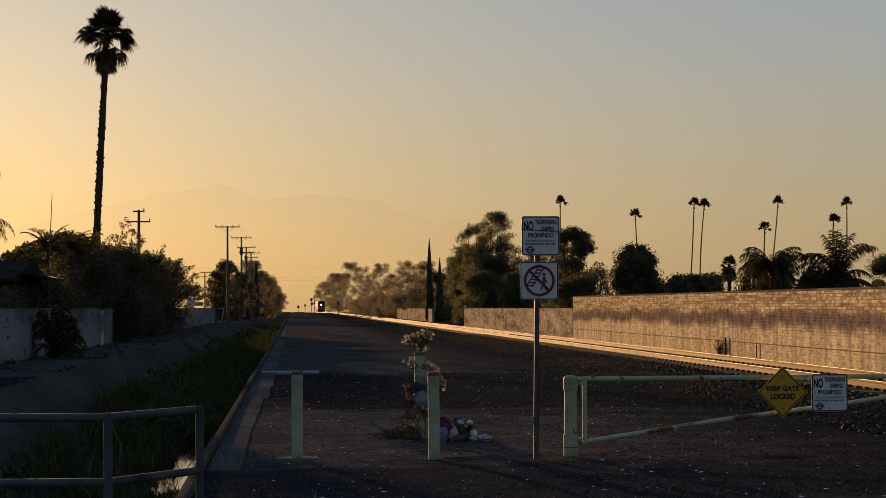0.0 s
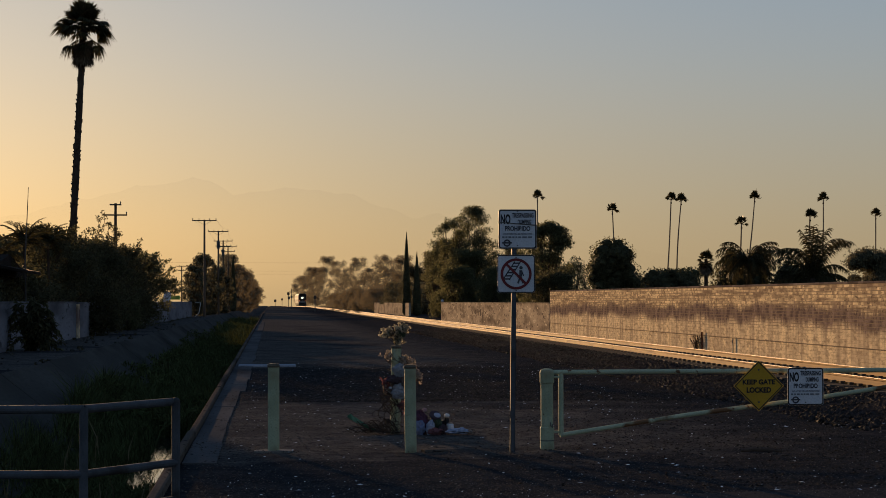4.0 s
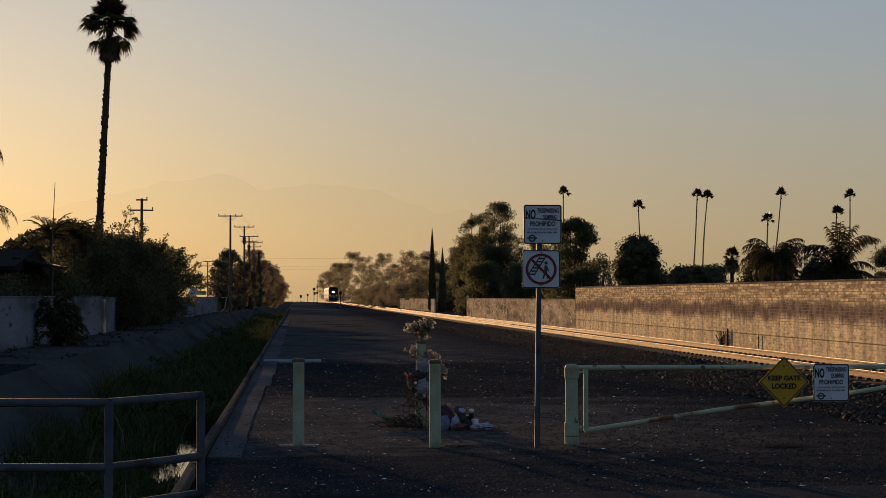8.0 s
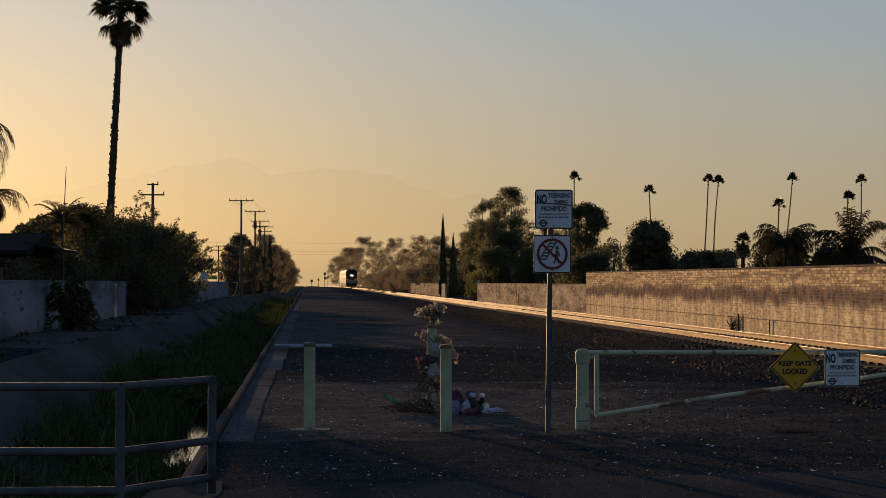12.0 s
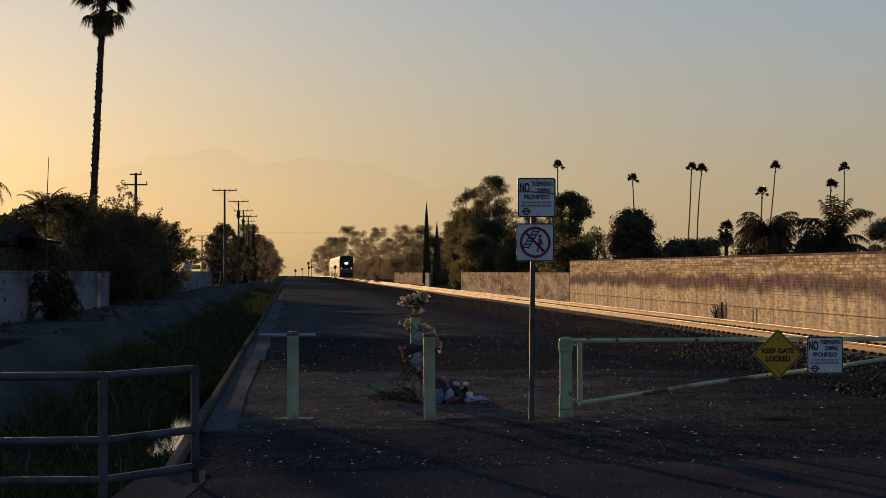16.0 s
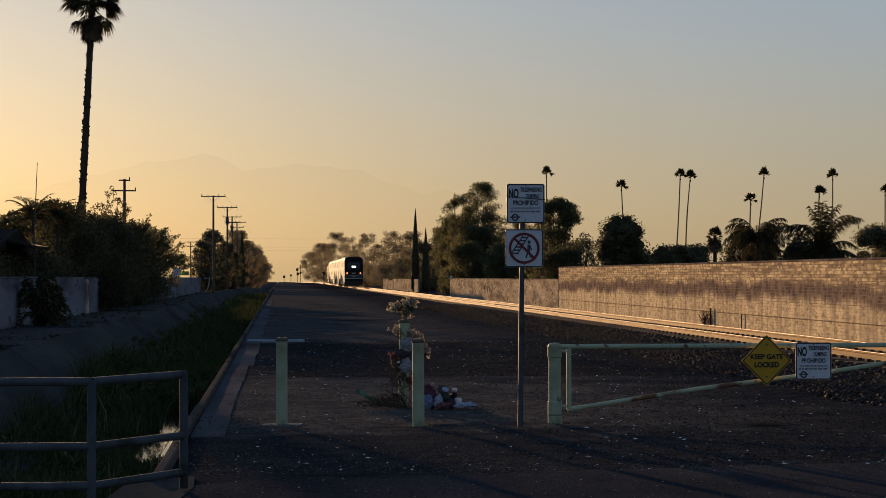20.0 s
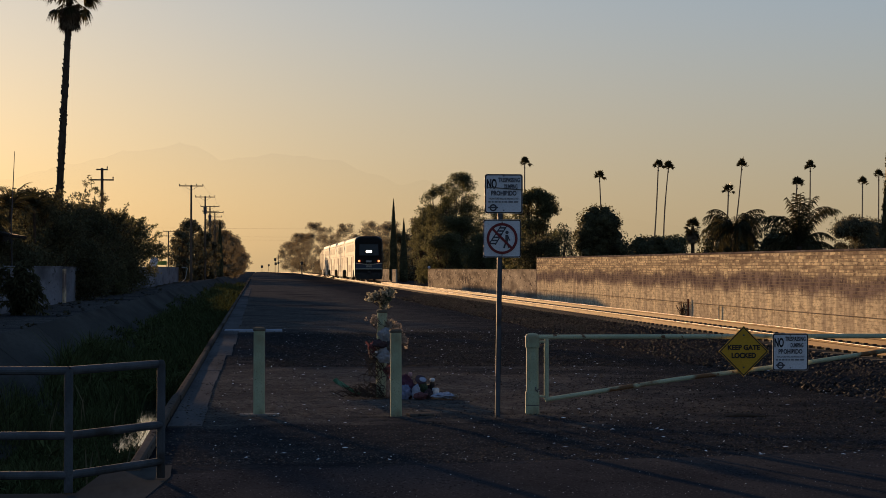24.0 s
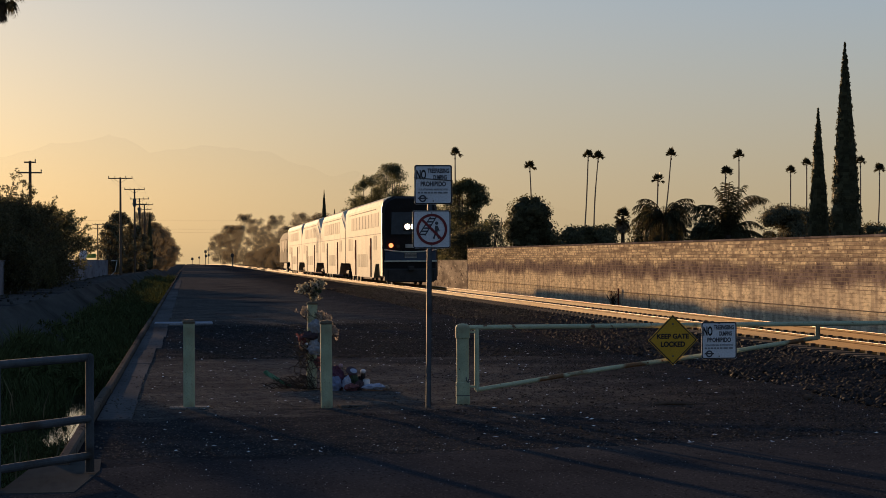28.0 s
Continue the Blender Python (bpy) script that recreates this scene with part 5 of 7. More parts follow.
tree("round_tree", 41.75, 245, 11.42, 7.5, "dense rounded dark tree behind the block wall", seed=80, trunk=0.3333, base=0.05, clumps=90, clump=0.36, per=130, size=0.19, ground=EAST_Z, ball=True, solid=0.6)
tree("dome_bush", 52.17, 263.3, 8.85, 9.6, "low dome-shaped dark bush above the block wall", seed=81, trunk=0.3333, base=0.0, clumps=80, clump=0.3, per=126, size=0.2, ground=EAST_Z, deep=11.67, ball=True, solid=0.6)
tree("dome_bush", 56.67, 275, 7.6, 8, "low dark bush above the block wall", leaf=LEAF_OLIVE, seed=82, trunk=0.3333, base=0.03, clumps=40, clump=0.36, per=105, size=0.2, ground=EAST_Z, solid=0.6)
fan_palm(61, 281.7, 9, 12, 0.2833, 1.75, "short stout fan palm above the bushes", fronds=34, skirt=2.3, group="", ground=EAST_Z, spread=2.0)
ARCHING = ((0.0, 1.25, 1.75, 4.7, 2.2), (0.35, 1.12, 1.5, 4.5, 2.0), (-0.5, 1.38, 1.9, 4.4, 2.6), (3.1, 1.25, 2.3, 4.0, 2.2), (2.75, 1.02, 1.55, 4.5, 1.8), (3.6, 0.85, 1.4, 4.2, 1.8), (3.3, 1.42, 2.6, 3.7, 2.6), (1.5, 1.52, 0.7, 4.2, 2.5),
           (4.6, 1.5, 0.6, 4.0, 2.5), (0.8, 1.45, 0.7, 3.8, 2.5), (2.3, 1.5, 0.8, 3.9, 2.5), (5.5, 1.45, 0.9, 4.1, 2.5), (0.1, 0.4, 1.2, 3.1, 1.5), (0.5, 0.15, 1.3, 2.9, 1.5), (3.0, 0.3, 1.3, 3.1, 1.5), (2.8, 0.0, 1.2, 2.7, 1.5), (5.0, 0.2, 1.2, 2.8, 1.5),
           (1.2, 0.2, 1.2, 2.8, 1.5), (-0.2, -0.1, 1.0, 2.6, 1.5), (3.4, -0.2, 0.9, 2.5, 1.5), (0.2, 0.75, 1.6, 3.2, 1.7))
feather_palm(39.7, 146.7, 4.65, 13, "feather palm with arching fronds behind the block wall", length=4.4, trunk=0.2667, ground=EAST_Z, n=50, leaflet=0.18, plan=ARCHING, broad=1.55)
feather_palm(35.8, 150.5, 5.9, 14, "bushy feather palm behind the block wall", fronds=30, length=2.9, trunk=0.22, rise=(-0.3, 1.2), ground=EAST_Z, sag=(1.6, 2.4), broad=1.5)
feather_palm(37.5, 158, 5.833, 15, "feather palm with drooping fronds behind the block wall", fronds=24, length=3, trunk=0.2667, rise=(0.0, 0.9), ground=EAST_Z)
tree("garden_tree", 37.33, 158, 6.5, 6.6, "dark garden tree behind the block wall", seed=83, trunk=0.3333, base=0.03, clumps=40, clump=0.36, per=176, size=0.17, ground=EAST_Z, solid=0.6)
tree("garden_tree", 41, 154.2, 6.0, 6.6, "dark garden tree behind the block wall", seed=84, trunk=0.3333, base=0.03, clumps=40, clump=0.36, per=176, size=0.17, ground=EAST_Z, solid=0.6)
tree("garden_tree", 51.67, 173, 7.7, 5.8, "hazy dark garden tree behind the block wall", leaf=LEAF_HAZE, seed=85, trunk=0.3333, base=0.03, clumps=34, clump=0.36, per=240, size=0.15, ground=EAST_Z, solid=0.6)
tree("garden_tree", 55.33, 178.7, 7.5, 6.4, "hazy dark garden tree behind the block wall", leaf=LEAF_HAZE, seed=86, trunk=0.3333, base=0.03, clumps=34, clump=0.36, per=240, size=0.15, ground=EAST_Z, solid=0.6)
tree("garden_tree", 60, 184.3, 7.4, 6.8, "hazy dark garden tree behind the block wall", leaf=LEAF_HAZE, seed=87, trunk=0.3333, base=0.03, clumps=34, clump=0.36, per=240, size=0.15, ground=EAST_Z, solid=0.6)
tree("garden_tree", 65, 188.2, 6.333, 7.5, "hazy dark garden tree behind the block wall", seed=88, trunk=0.3333, base=0.03, clumps=34, clump=0.36, per=109, size=0.2, ground=EAST_Z, solid=0.6)
tree("garden_tree", 50.83, 188.2, 6, 5, "hazy dark garden tree behind the block wall", seed=89, trunk=0.3333, base=0.03, clumps=34, clump=0.36, per=109, size=0.2, ground=EAST_Z, solid=0.6)
tree("garden_tree", 70.83, 188.2, 6, 8.333, "hazy dark garden tree behind the block wall", seed=90, trunk=0.3333, base=0.03, clumps=34, clump=0.36, per=109, size=0.2, ground=EAST_Z, solid=0.6)
tree("garden_tree", 55, 154.2, 5.167, 5, "hazy dark garden tree behind the block wall", seed=91, trunk=0.3333, base=0.03, clumps=34, clump=0.36, per=109, size=0.2, ground=EAST_Z, solid=0.6)
# tall thin palms far to the east
PALMS = ((56.6, 429, 24.6, 0.0, 0.0), (72.7, 429, 21.8, -0.4, 0.2), (85.4, 429, 24.2, 1.6, 0.2), (87.6, 429, 23.9, 0.9, -0.5), (87.3, 372, 16.8, 1.5, 0.3), (103.6, 429, 24.5, 3.4, 0.4), (100.3, 372, 18.2, 1.0, 0.0), (118.6, 429, 24.2, 1.0, 0.3),
         (130.1, 429, 20.8, 0.7, 0.2), (133.7, 429, 22.4, 0.6, 0.2), (145.8, 429, 22.9, 0.5, 0.2), (150.1, 429, 21.3, 1.6, 0.5))
for i, (x, y, h, lean_x, bow) in enumerate(PALMS):
    fan_palm(x, y, h - 0.6 - EAST_Z, 100 + i, 0.15, 2.3, "very tall thin fan palm against the dawn sky", bend=(lean_x, bow), fronds=14, skirt=0.5, blades=7, ground=EAST_Z, spread=0.95, bark=PALM_BARK)
# hazy belt of trees along the track, its haze put into the leaf material
tree("far_tree", 25.83, 1618, 24.17, 23.33, "hazy eucalyptus in the belt along the railway", leaf=LEAF_FAR_HAZE, seed=131, trunk=0.05, base=0.0, clumps=130, clump=0.2, per=35, size=0.34, ground=EAST_Z, deep=28, top_bias=0.1)
tree("far_tree", 27.5, 1333, 25.83, 21.67, "hazy eucalyptus in the belt along the railway", leaf=LEAF_FAR_HAZE, seed=132, trunk=0.05, base=0.0, clumps=130, clump=0.2, per=35, size=0.34, ground=EAST_Z, deep=26, top_bias=0.1)
tree("far_tree", 26.67, 1150, 22.5, 16.67, "hazy eucalyptus in the belt along the railway", leaf=LEAF_FAR_HAZE, seed=133, trunk=0.05, base=0.0, clumps=130, clump=0.2, per=35, size=0.34, ground=EAST_Z, deep=20, top_bias=0.1)
tree("far_tree", 28.33, 1000, 25.67, 16.67, "hazy eucalyptus in the belt along the railway", leaf=LEAF_FAR_HAZE, seed=134, trunk=0.05, base=0.0, clumps=130, clump=0.2, per=35, size=0.34, ground=EAST_Z, deep=20, top_bias=0.1)
tree("far_tree", 30.83, 908.3, 21.67, 13.33, "hazy eucalyptus in the belt along the railway", leaf=LEAF_FAR_HAZE, seed=135, trunk=0.05, base=0.0, clumps=130, clump=0.2, per=35, size=0.34, ground=EAST_Z, deep=16, top_bias=0.1)
tree("far_tree", 31.67, 833.3, 16.67, 11.67, "hazy eucalyptus in the belt along the railway", leaf=LEAF_FAR_HAZE, seed=136, trunk=0.05, base=0.0, clumps=130, clump=0.2, per=35, size=0.34, ground=EAST_Z, deep=14, top_bias=0.1)
tree("far_tree", 34.17, 783.3, 20.33, 12.5, "hazy eucalyptus in the belt along the railway", leaf=LEAF_FAR_HAZE, seed=137, trunk=0.05, base=0.0, clumps=130, clump=0.2, per=35, size=0.34, ground=EAST_Z, deep=15, top_bias=0.1)
tree("far_tree", 34.33, 716.7, 15, 10.83, "hazy eucalyptus in the belt along the railway", leaf=LEAF_FAR_HAZE, seed=138, trunk=0.05, base=0.0, clumps=130, clump=0.2, per=35, size=0.34, ground=EAST_Z, deep=13, top_bias=0.1)
tree("far_tree", 36.67, 666.7, 18.67, 10.83, "hazy eucalyptus in the belt along the railway", leaf=LEAF_FAR_HAZE, seed=139, trunk=0.05, base=0.0, clumps=130, clump=0.2, per=67, size=0.25, ground=EAST_Z, deep=13, top_bias=0.1)
tree("far_tree", 35.83, 616.7, 13.33, 10, "hazy eucalyptus in the belt along the railway", leaf=LEAF_FAR_HAZE, seed=140, trunk=0.05, base=0.0, clumps=130, clump=0.2, per=67, size=0.25, ground=EAST_Z, deep=12, top_bias=0.1)
tree("far_tree", 38, 575, 16.33, 10, "hazy eucalyptus in the belt along the railway", leaf=LEAF_FAR_HAZE, seed=141, trunk=0.05, base=0.0, clumps=130, clump=0.2, per=96, size=0.25, ground=EAST_Z, deep=12, top_bias=0.1)
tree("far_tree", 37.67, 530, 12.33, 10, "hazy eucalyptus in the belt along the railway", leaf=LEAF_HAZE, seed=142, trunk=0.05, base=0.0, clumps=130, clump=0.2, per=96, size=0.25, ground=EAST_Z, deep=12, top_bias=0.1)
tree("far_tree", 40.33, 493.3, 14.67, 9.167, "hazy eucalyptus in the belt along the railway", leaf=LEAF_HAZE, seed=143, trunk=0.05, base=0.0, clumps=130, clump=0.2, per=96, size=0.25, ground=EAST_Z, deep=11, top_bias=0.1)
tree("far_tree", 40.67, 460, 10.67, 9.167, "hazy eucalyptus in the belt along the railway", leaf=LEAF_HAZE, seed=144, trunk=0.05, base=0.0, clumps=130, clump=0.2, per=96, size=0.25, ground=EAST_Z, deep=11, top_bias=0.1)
tree("far_tree", 45, 558.3, 17, 13.33, "hazy eucalyptus in the belt along the railway", leaf=LEAF_FAR_HAZE, seed=145, trunk=0.05, base=0.0, clumps=130, clump=0.2, per=96, size=0.25, ground=EAST_Z, deep=16, top_bias=0.1)
tree("far_tree", 43.33, 733.3, 19.17, 15, "hazy eucalyptus in the belt along the railway", leaf=LEAF_FAR_HAZE, seed=146, trunk=0.05, base=0.0, clumps=130, clump=0.2, per=35, size=0.34, ground=EAST_Z, deep=18, top_bias=0.1)
tree("belt_bush", 30.83, 933.3, 7, 13.33, "low hazy brush under the tree belt", leaf=LEAF_FAR_HAZE, seed=161, trunk=0.3333, base=0.0, clumps=36, clump=0.3, per=71, size=0.34, ground=EAST_Z, deep=43.33, category="shrub")
tree("belt_bush", 31.67, 858.3, 7.833, 13.33, "low hazy brush under the tree belt", leaf=LEAF_FAR_HAZE, seed=162, trunk=0.3333, base=0.0, clumps=36, clump=0.3, per=71, size=0.34, ground=EAST_Z, deep=43.33, category="shrub")
tree("belt_bush", 32.5, 783.3, 8.667, 13.33, "low hazy brush under the tree belt", leaf=LEAF_FAR_HAZE, seed=163, trunk=0.3333, base=0.0, clumps=36, clump=0.3, per=71, size=0.34, ground=EAST_Z, deep=43.33, category="shrub")
tree("belt_bush", 33.33, 708.3, 7, 13.33, "low hazy brush under the tree belt", leaf=LEAF_FAR_HAZE, seed=164, trunk=0.3333, base=0.0, clumps=36, clump=0.3, per=71, size=0.34, ground=EAST_Z, deep=43.33, category="shrub")
tree("belt_bush", 34.17, 633.3, 7.833, 13.33, "low hazy brush under the tree belt", leaf=LEAF_FAR_HAZE, seed=165, trunk=0.3333, base=0.0, clumps=36, clump=0.3, per=71, size=0.34, ground=EAST_Z, deep=43.33, category="shrub")
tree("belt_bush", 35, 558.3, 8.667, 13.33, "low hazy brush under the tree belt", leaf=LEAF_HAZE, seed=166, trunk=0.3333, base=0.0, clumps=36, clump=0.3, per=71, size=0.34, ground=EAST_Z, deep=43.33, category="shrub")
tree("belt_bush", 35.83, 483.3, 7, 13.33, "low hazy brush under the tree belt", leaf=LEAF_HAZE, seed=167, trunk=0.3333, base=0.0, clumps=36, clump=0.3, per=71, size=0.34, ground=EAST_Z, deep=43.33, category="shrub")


def make_mountains():
    m = bpy.data.materials.new("hazy_mountains")
    m.use_nodes = True
    nt = m.node_tree
    nt.nodes.clear()
    out = nt.nodes.new("ShaderNodeOutputMaterial")
    mx = nt.nodes.new("ShaderNodeMixShader")
    tr = nt.nodes.new("ShaderNodeBsdfTransparent")
    df = nt.nodes.new("ShaderNodeBsdfDiffuse")
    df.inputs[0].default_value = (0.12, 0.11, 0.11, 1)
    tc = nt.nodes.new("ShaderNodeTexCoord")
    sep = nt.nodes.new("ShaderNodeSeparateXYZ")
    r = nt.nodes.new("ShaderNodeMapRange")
    # opacity grows with height; this fade stands in for haze over the range
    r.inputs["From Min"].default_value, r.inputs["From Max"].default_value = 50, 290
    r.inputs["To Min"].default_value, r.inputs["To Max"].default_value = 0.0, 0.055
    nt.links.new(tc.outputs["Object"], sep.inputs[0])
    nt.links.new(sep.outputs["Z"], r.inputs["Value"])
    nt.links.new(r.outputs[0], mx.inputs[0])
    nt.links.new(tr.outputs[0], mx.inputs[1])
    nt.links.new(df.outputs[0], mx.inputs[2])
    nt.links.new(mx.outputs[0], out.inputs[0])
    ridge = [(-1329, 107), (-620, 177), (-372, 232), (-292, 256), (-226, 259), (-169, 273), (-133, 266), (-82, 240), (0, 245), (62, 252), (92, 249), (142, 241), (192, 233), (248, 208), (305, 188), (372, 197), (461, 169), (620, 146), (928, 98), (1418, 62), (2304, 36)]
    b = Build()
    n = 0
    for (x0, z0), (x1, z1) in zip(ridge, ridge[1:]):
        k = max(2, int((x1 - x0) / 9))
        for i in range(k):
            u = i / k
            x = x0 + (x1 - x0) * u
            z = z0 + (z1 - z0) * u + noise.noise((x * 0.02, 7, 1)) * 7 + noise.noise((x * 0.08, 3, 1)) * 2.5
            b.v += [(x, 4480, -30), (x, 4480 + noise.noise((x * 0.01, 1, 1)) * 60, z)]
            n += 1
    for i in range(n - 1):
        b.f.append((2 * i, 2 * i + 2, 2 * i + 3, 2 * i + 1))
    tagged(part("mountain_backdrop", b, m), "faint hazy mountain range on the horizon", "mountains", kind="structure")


make_mountains()


# ---- poles, house, far signals ----
RUST = material("rusty_steel", (0.12, 0.035, 0.02), 0.9, scale=6, fine=40, bump=0.3)


def utility_pole(x, y, height, label, arms=1, wide=2.4, transformer=False, turn=0.0, small_top=False):
    t = thing("utility_pole", label, "utility pole", "utility poles", at=pose(x, y, 0, 0, 0, turn))
    part("shaft", Build().tube([(0, 0, -0.2), (0, 0, height)], [0.17, 0.11], 9), WOOD, t)
    for k in range(arms):
        z = height - 0.12 - k * 0.85
        w = wide * ((1 if k == 0 else 0.8) if not small_top else (0.5, 1.0)[k])
        arm = part("crossarm", Build().box(-w / 2, w / 2, -0.17, -0.06, z - 0.06, z + 0.06, 0.01), WOOD, t)
        for px in (-w / 2 + 0.06, -w * 0.22, w * 0.22, w / 2 - 0.06) if not small_top else (w / 2 - 0.06,):
            part("insulator", Build().tube([(px, -0.115, z + 0.06), (px, -0.115, z + 0.18), (px, -0.115, z + 0.27)], [0.03, 0.055, 0.03], 7), DARK_STEEL, arm)
        for s in (-1, 1) if not small_top else ():
            part("brace", Build().tube([(s * w * 0.28, -0.14, z - 0.05), (0, -0.13, z - 0.55)], 0.018, 5), DARK_STEEL, t)
    if transformer:
        part("transformer", Build().tube([(0.0, -0.38, height - 2.6), (0.0, -0.38, height - 2.5), (0, -0.38, height - 1.6), (0, -0.38, height - 1.5)], [0.2, 0.24, 0.24, 0.16], 12), GALV, t)


POLE = "weathered wooden utility pole with crossarms"
utility_pole(-7.9, 246, 11.7, POLE, 1, 2.9)
utility_pole(-7.5, 296, 12.1, POLE, 1, 2.9, True)
utility_pole(-7.8, 339, 12.0, POLE, 2, 3.1, True)
utility_pole(-7.8, 378, 12.1, POLE, 2, 3.2)
utility_pole(-12.7, 169, 9.95, "wooden utility pole rising behind the hedge", 2, 1.9, turn=4, small_top=True)
utility_pole(-17.5, 406, 9.0, "thin distant utility pole", 2, 2.0)
for dz, dx in ((-0.0, -1.35), (-0.0, 1.35)):
    b = Build()
    spans = [(-7.9, 246, 11.7), (-7.5, 296, 12.1), (-7.8, 339, 12.0), (-7.8, 378, 12.1), (-7.8, 474, 12.0)]
    for a, c in zip(spans, spans[1:]):
        pts = [(a[0] + (c[0] - a[0]) * u + dx, a[1] + (c[1] - a[1]) * u - 0.115, a[2] + (c[2] - a[2]) * u + dz + 0.14 - 0.35 * 4 * u * (1 - u)) for u in np.linspace(0, 1, 9)]
        b.tube(pts, 0.008, 4, caps=False)
    tagged(part("overhead_wire", b, BLACK), "thin sagging overhead wire between the poles", "wire", "overhead wires")
for z, yy in ((15.5, 722), (11.8, 745), (13.6, 790)):
    line = thing("pole_line", "far pole line with a thin wire strung across the railway", "pole line", "far pole lines")
    part("wire", Build().tube([(-64 + 16 * k, yy, z + 0.016 * (k - 5.5) ** 2) for k in range(12)], 0.022, 4, caps=False), BLACK, line)
    for px in (-64, 112):
        part("shaft", Build().tube([(px, yy, -0.2), (px, yy, z + 0.9)], [0.17, 0.12], 7), WOOD, line)
tagged(part("radio_mast", Build().tube([(-9.97, 84.6, 0), (-10.02, 84.6, 3.6), (-9.9, 84.6, 6.55)], [0.035, 0.03, 0.012], 6), DARK_STEEL), "thin bare metal radio mast by the house", "antenna")


def make_house():
    t = thing("house", "low dark house with a shallow gable roof behind the wall", "house")
    wall_m = material("house_wall", (0.022, 0.017, 0.014), 0.9, scale=1, fine=20, bump=0.3)
    roof_m = material("roof_shingle", (0.022, 0.018, 0.016), 0.95, spec=0.03, scale=2, fine=12, bump=0.8)
    part("shell", Build().box(-24, -11.2, 81, 92, -0.1, 3.0), wall_m, t)
    roof = Build()
    x0, x1, y0, y1, ym, zr, ze = -25, -10.9, 80.0, 93.0, 86.5, 3.84, 3.02
    roof.add([(x0, y0, ze), (x1, y0, ze), (x1, ym, zr), (x0, ym, zr), (x1, y1, ze), (x0, y1, ze), (x0, y0, ze - 0.15), (x1, y0, ze - 0.15), (x1, y1, ze - 0.15), (x0, y1, ze - 0.15)],
             [(0, 1, 2, 3), (3, 2, 4, 5), (0, 6, 7, 1), (4, 8, 9, 5), (1, 7, 8, 4, 2), (0, 3, 5, 9, 6), (6, 9, 8, 7)])
    part("roof", roof, roof_m, t)
    part("lean_to_roof", Build().box(-0.75, 0.75, 0, 6.5, -0.06, 0.06, 0.01, pose(-10.62, 82.6, 3.22, 0, 12, 0)), roof_m, t, "small sloping side roof")
    win = part("window", Build().box(-15.5, -14, 80.93, 80.99, 1.1, 2.2, 0.01), DARK_GLASS, t)
    part("window_frame", Build().box(-15.6, -13.9, 80.95, 81.0, 1.0, 1.1).box(-15.6, -13.9, 80.95, 81.0, 2.2, 2.3), STUCCO, win)
    patio = thing("patio_cover", "sagging dark patio cover beside the house", "patio cover")
    part("beam", Build().box(-12.6, -10.3, 70.2, 70.3, 2.30, 2.43, 0.01), roof_m, patio)
    part("sheet", Build().box(-12.6, -10.25, 70.1, 73.6, 2.434, 2.47, 0.01), roof_m, patio)
    for px in (-12.5, -10.4):
        part("post", Build().box(px - 0.05, px + 0.05, 70.2, 70.3, -0.1, 2.30, 0.01), WOOD, patio)


DARK_GLASS = material("dark_glass", (0.02, 0.022, 0.025), 0.08, scale=2, fine=10, bump=0.0)
make_house()


def make_far_yard():
    frame_m = Build().tube([(-9.4, 257, 1.75), (-8.7, 257, 1.75), (-8.95, 257, 0.4), (-9.4, 257, 0.0)], 0.04, 5)
    tagged(part("bent_frame", frame_m, SIGN_WHITE), "bent white metal frame at the wall end", "metal frame")
    board = Build().box(-0.45, 0.45, -0.02, 0.02, 0, 3.1, 0.008, pose(-12.9, 249.5, 0.0, -4, 9, 0))
    tagged(part("white_board", board, SIGN_WHITE), "white board leaning above the garden wall", "board")
    tarp = thing("green_canopy", "small bright green canopy over the wall", "canopy", at=pose(-11.6, 250.5, 0))
    part("cloth", Build().box(-0.6, 0.6, -0.4, 0.4, 2.1, 2.6, 0.05), GREEN_TARP, tarp)
    part("post", Build().tube([(-0.6, 0, 0), (-0.6, 0, 2.15)], 0.03, 6), GALV, tarp)
    part("post", Build().tube([(0.6, 0, 0), (0.6, 0, 2.15)], 0.03, 6), GALV, tarp)


GREEN_TARP = material("green_tarp", (0.22, 0.36, 0.12), 0.6, scale=2, fine=12, bump=0.2, translucent=0.5)
make_far_yard()


def trackside_signal(x, y, height, heads, label):
    t = thing("railway_signal", label, "railway signal", "trackside signals", at=pose(x, y, 0))
    part("mast", Build().tube([(0, 0, 0), (0, 0, height)], 0.07, 8), DARK_STEEL, t)
    for k, (dx, z, s) in enumerate(heads):
        head = part("signal_head", Build().box(dx - s / 2, dx + s / 2, -0.12, 0.06, z - s * 0.55, z + s * 0.55, 0.04), BLACK, t)
        part("hood", Build().tube([(dx, -0.12, z), (dx, -0.4, z)], [s * 0.28, s * 0.3], 9), DARK_STEEL, head)


trackside_signal(7.4, 339, 2.9, ((0, 2.5, 0.5),), "slim trackside post with a dark head")
trackside_signal(4.65, 530, 4.3, ((0.0, 3.9, 0.62), (0.15, 2.8, 0.62)), "railway signal mast with dark square heads")
trackside_signal(3.6, 632, 2.9, ((0, 2.5, 0.55),), "railway signal mast with a dark square head")
trackside_signal(1.6, 677, 2.6, ((0, 2.1, 0.75),), "railway signal mast with a dark square head")
trackside_signal(5.6, 542, 5.2, ((0, 3.0, 0.5),), "tall thin signal mast beside the far track")
fence_post = thing("stub_post", "short rusty metal stub post before the block wall", "post", "wall stub posts", at=pose(26.52, 123.8, EAST_Z))
part("shaft", Build().tube([(0, 0, -0.1), (0, 0, 1.10)], 0.06, 7), RUST, fence_post)
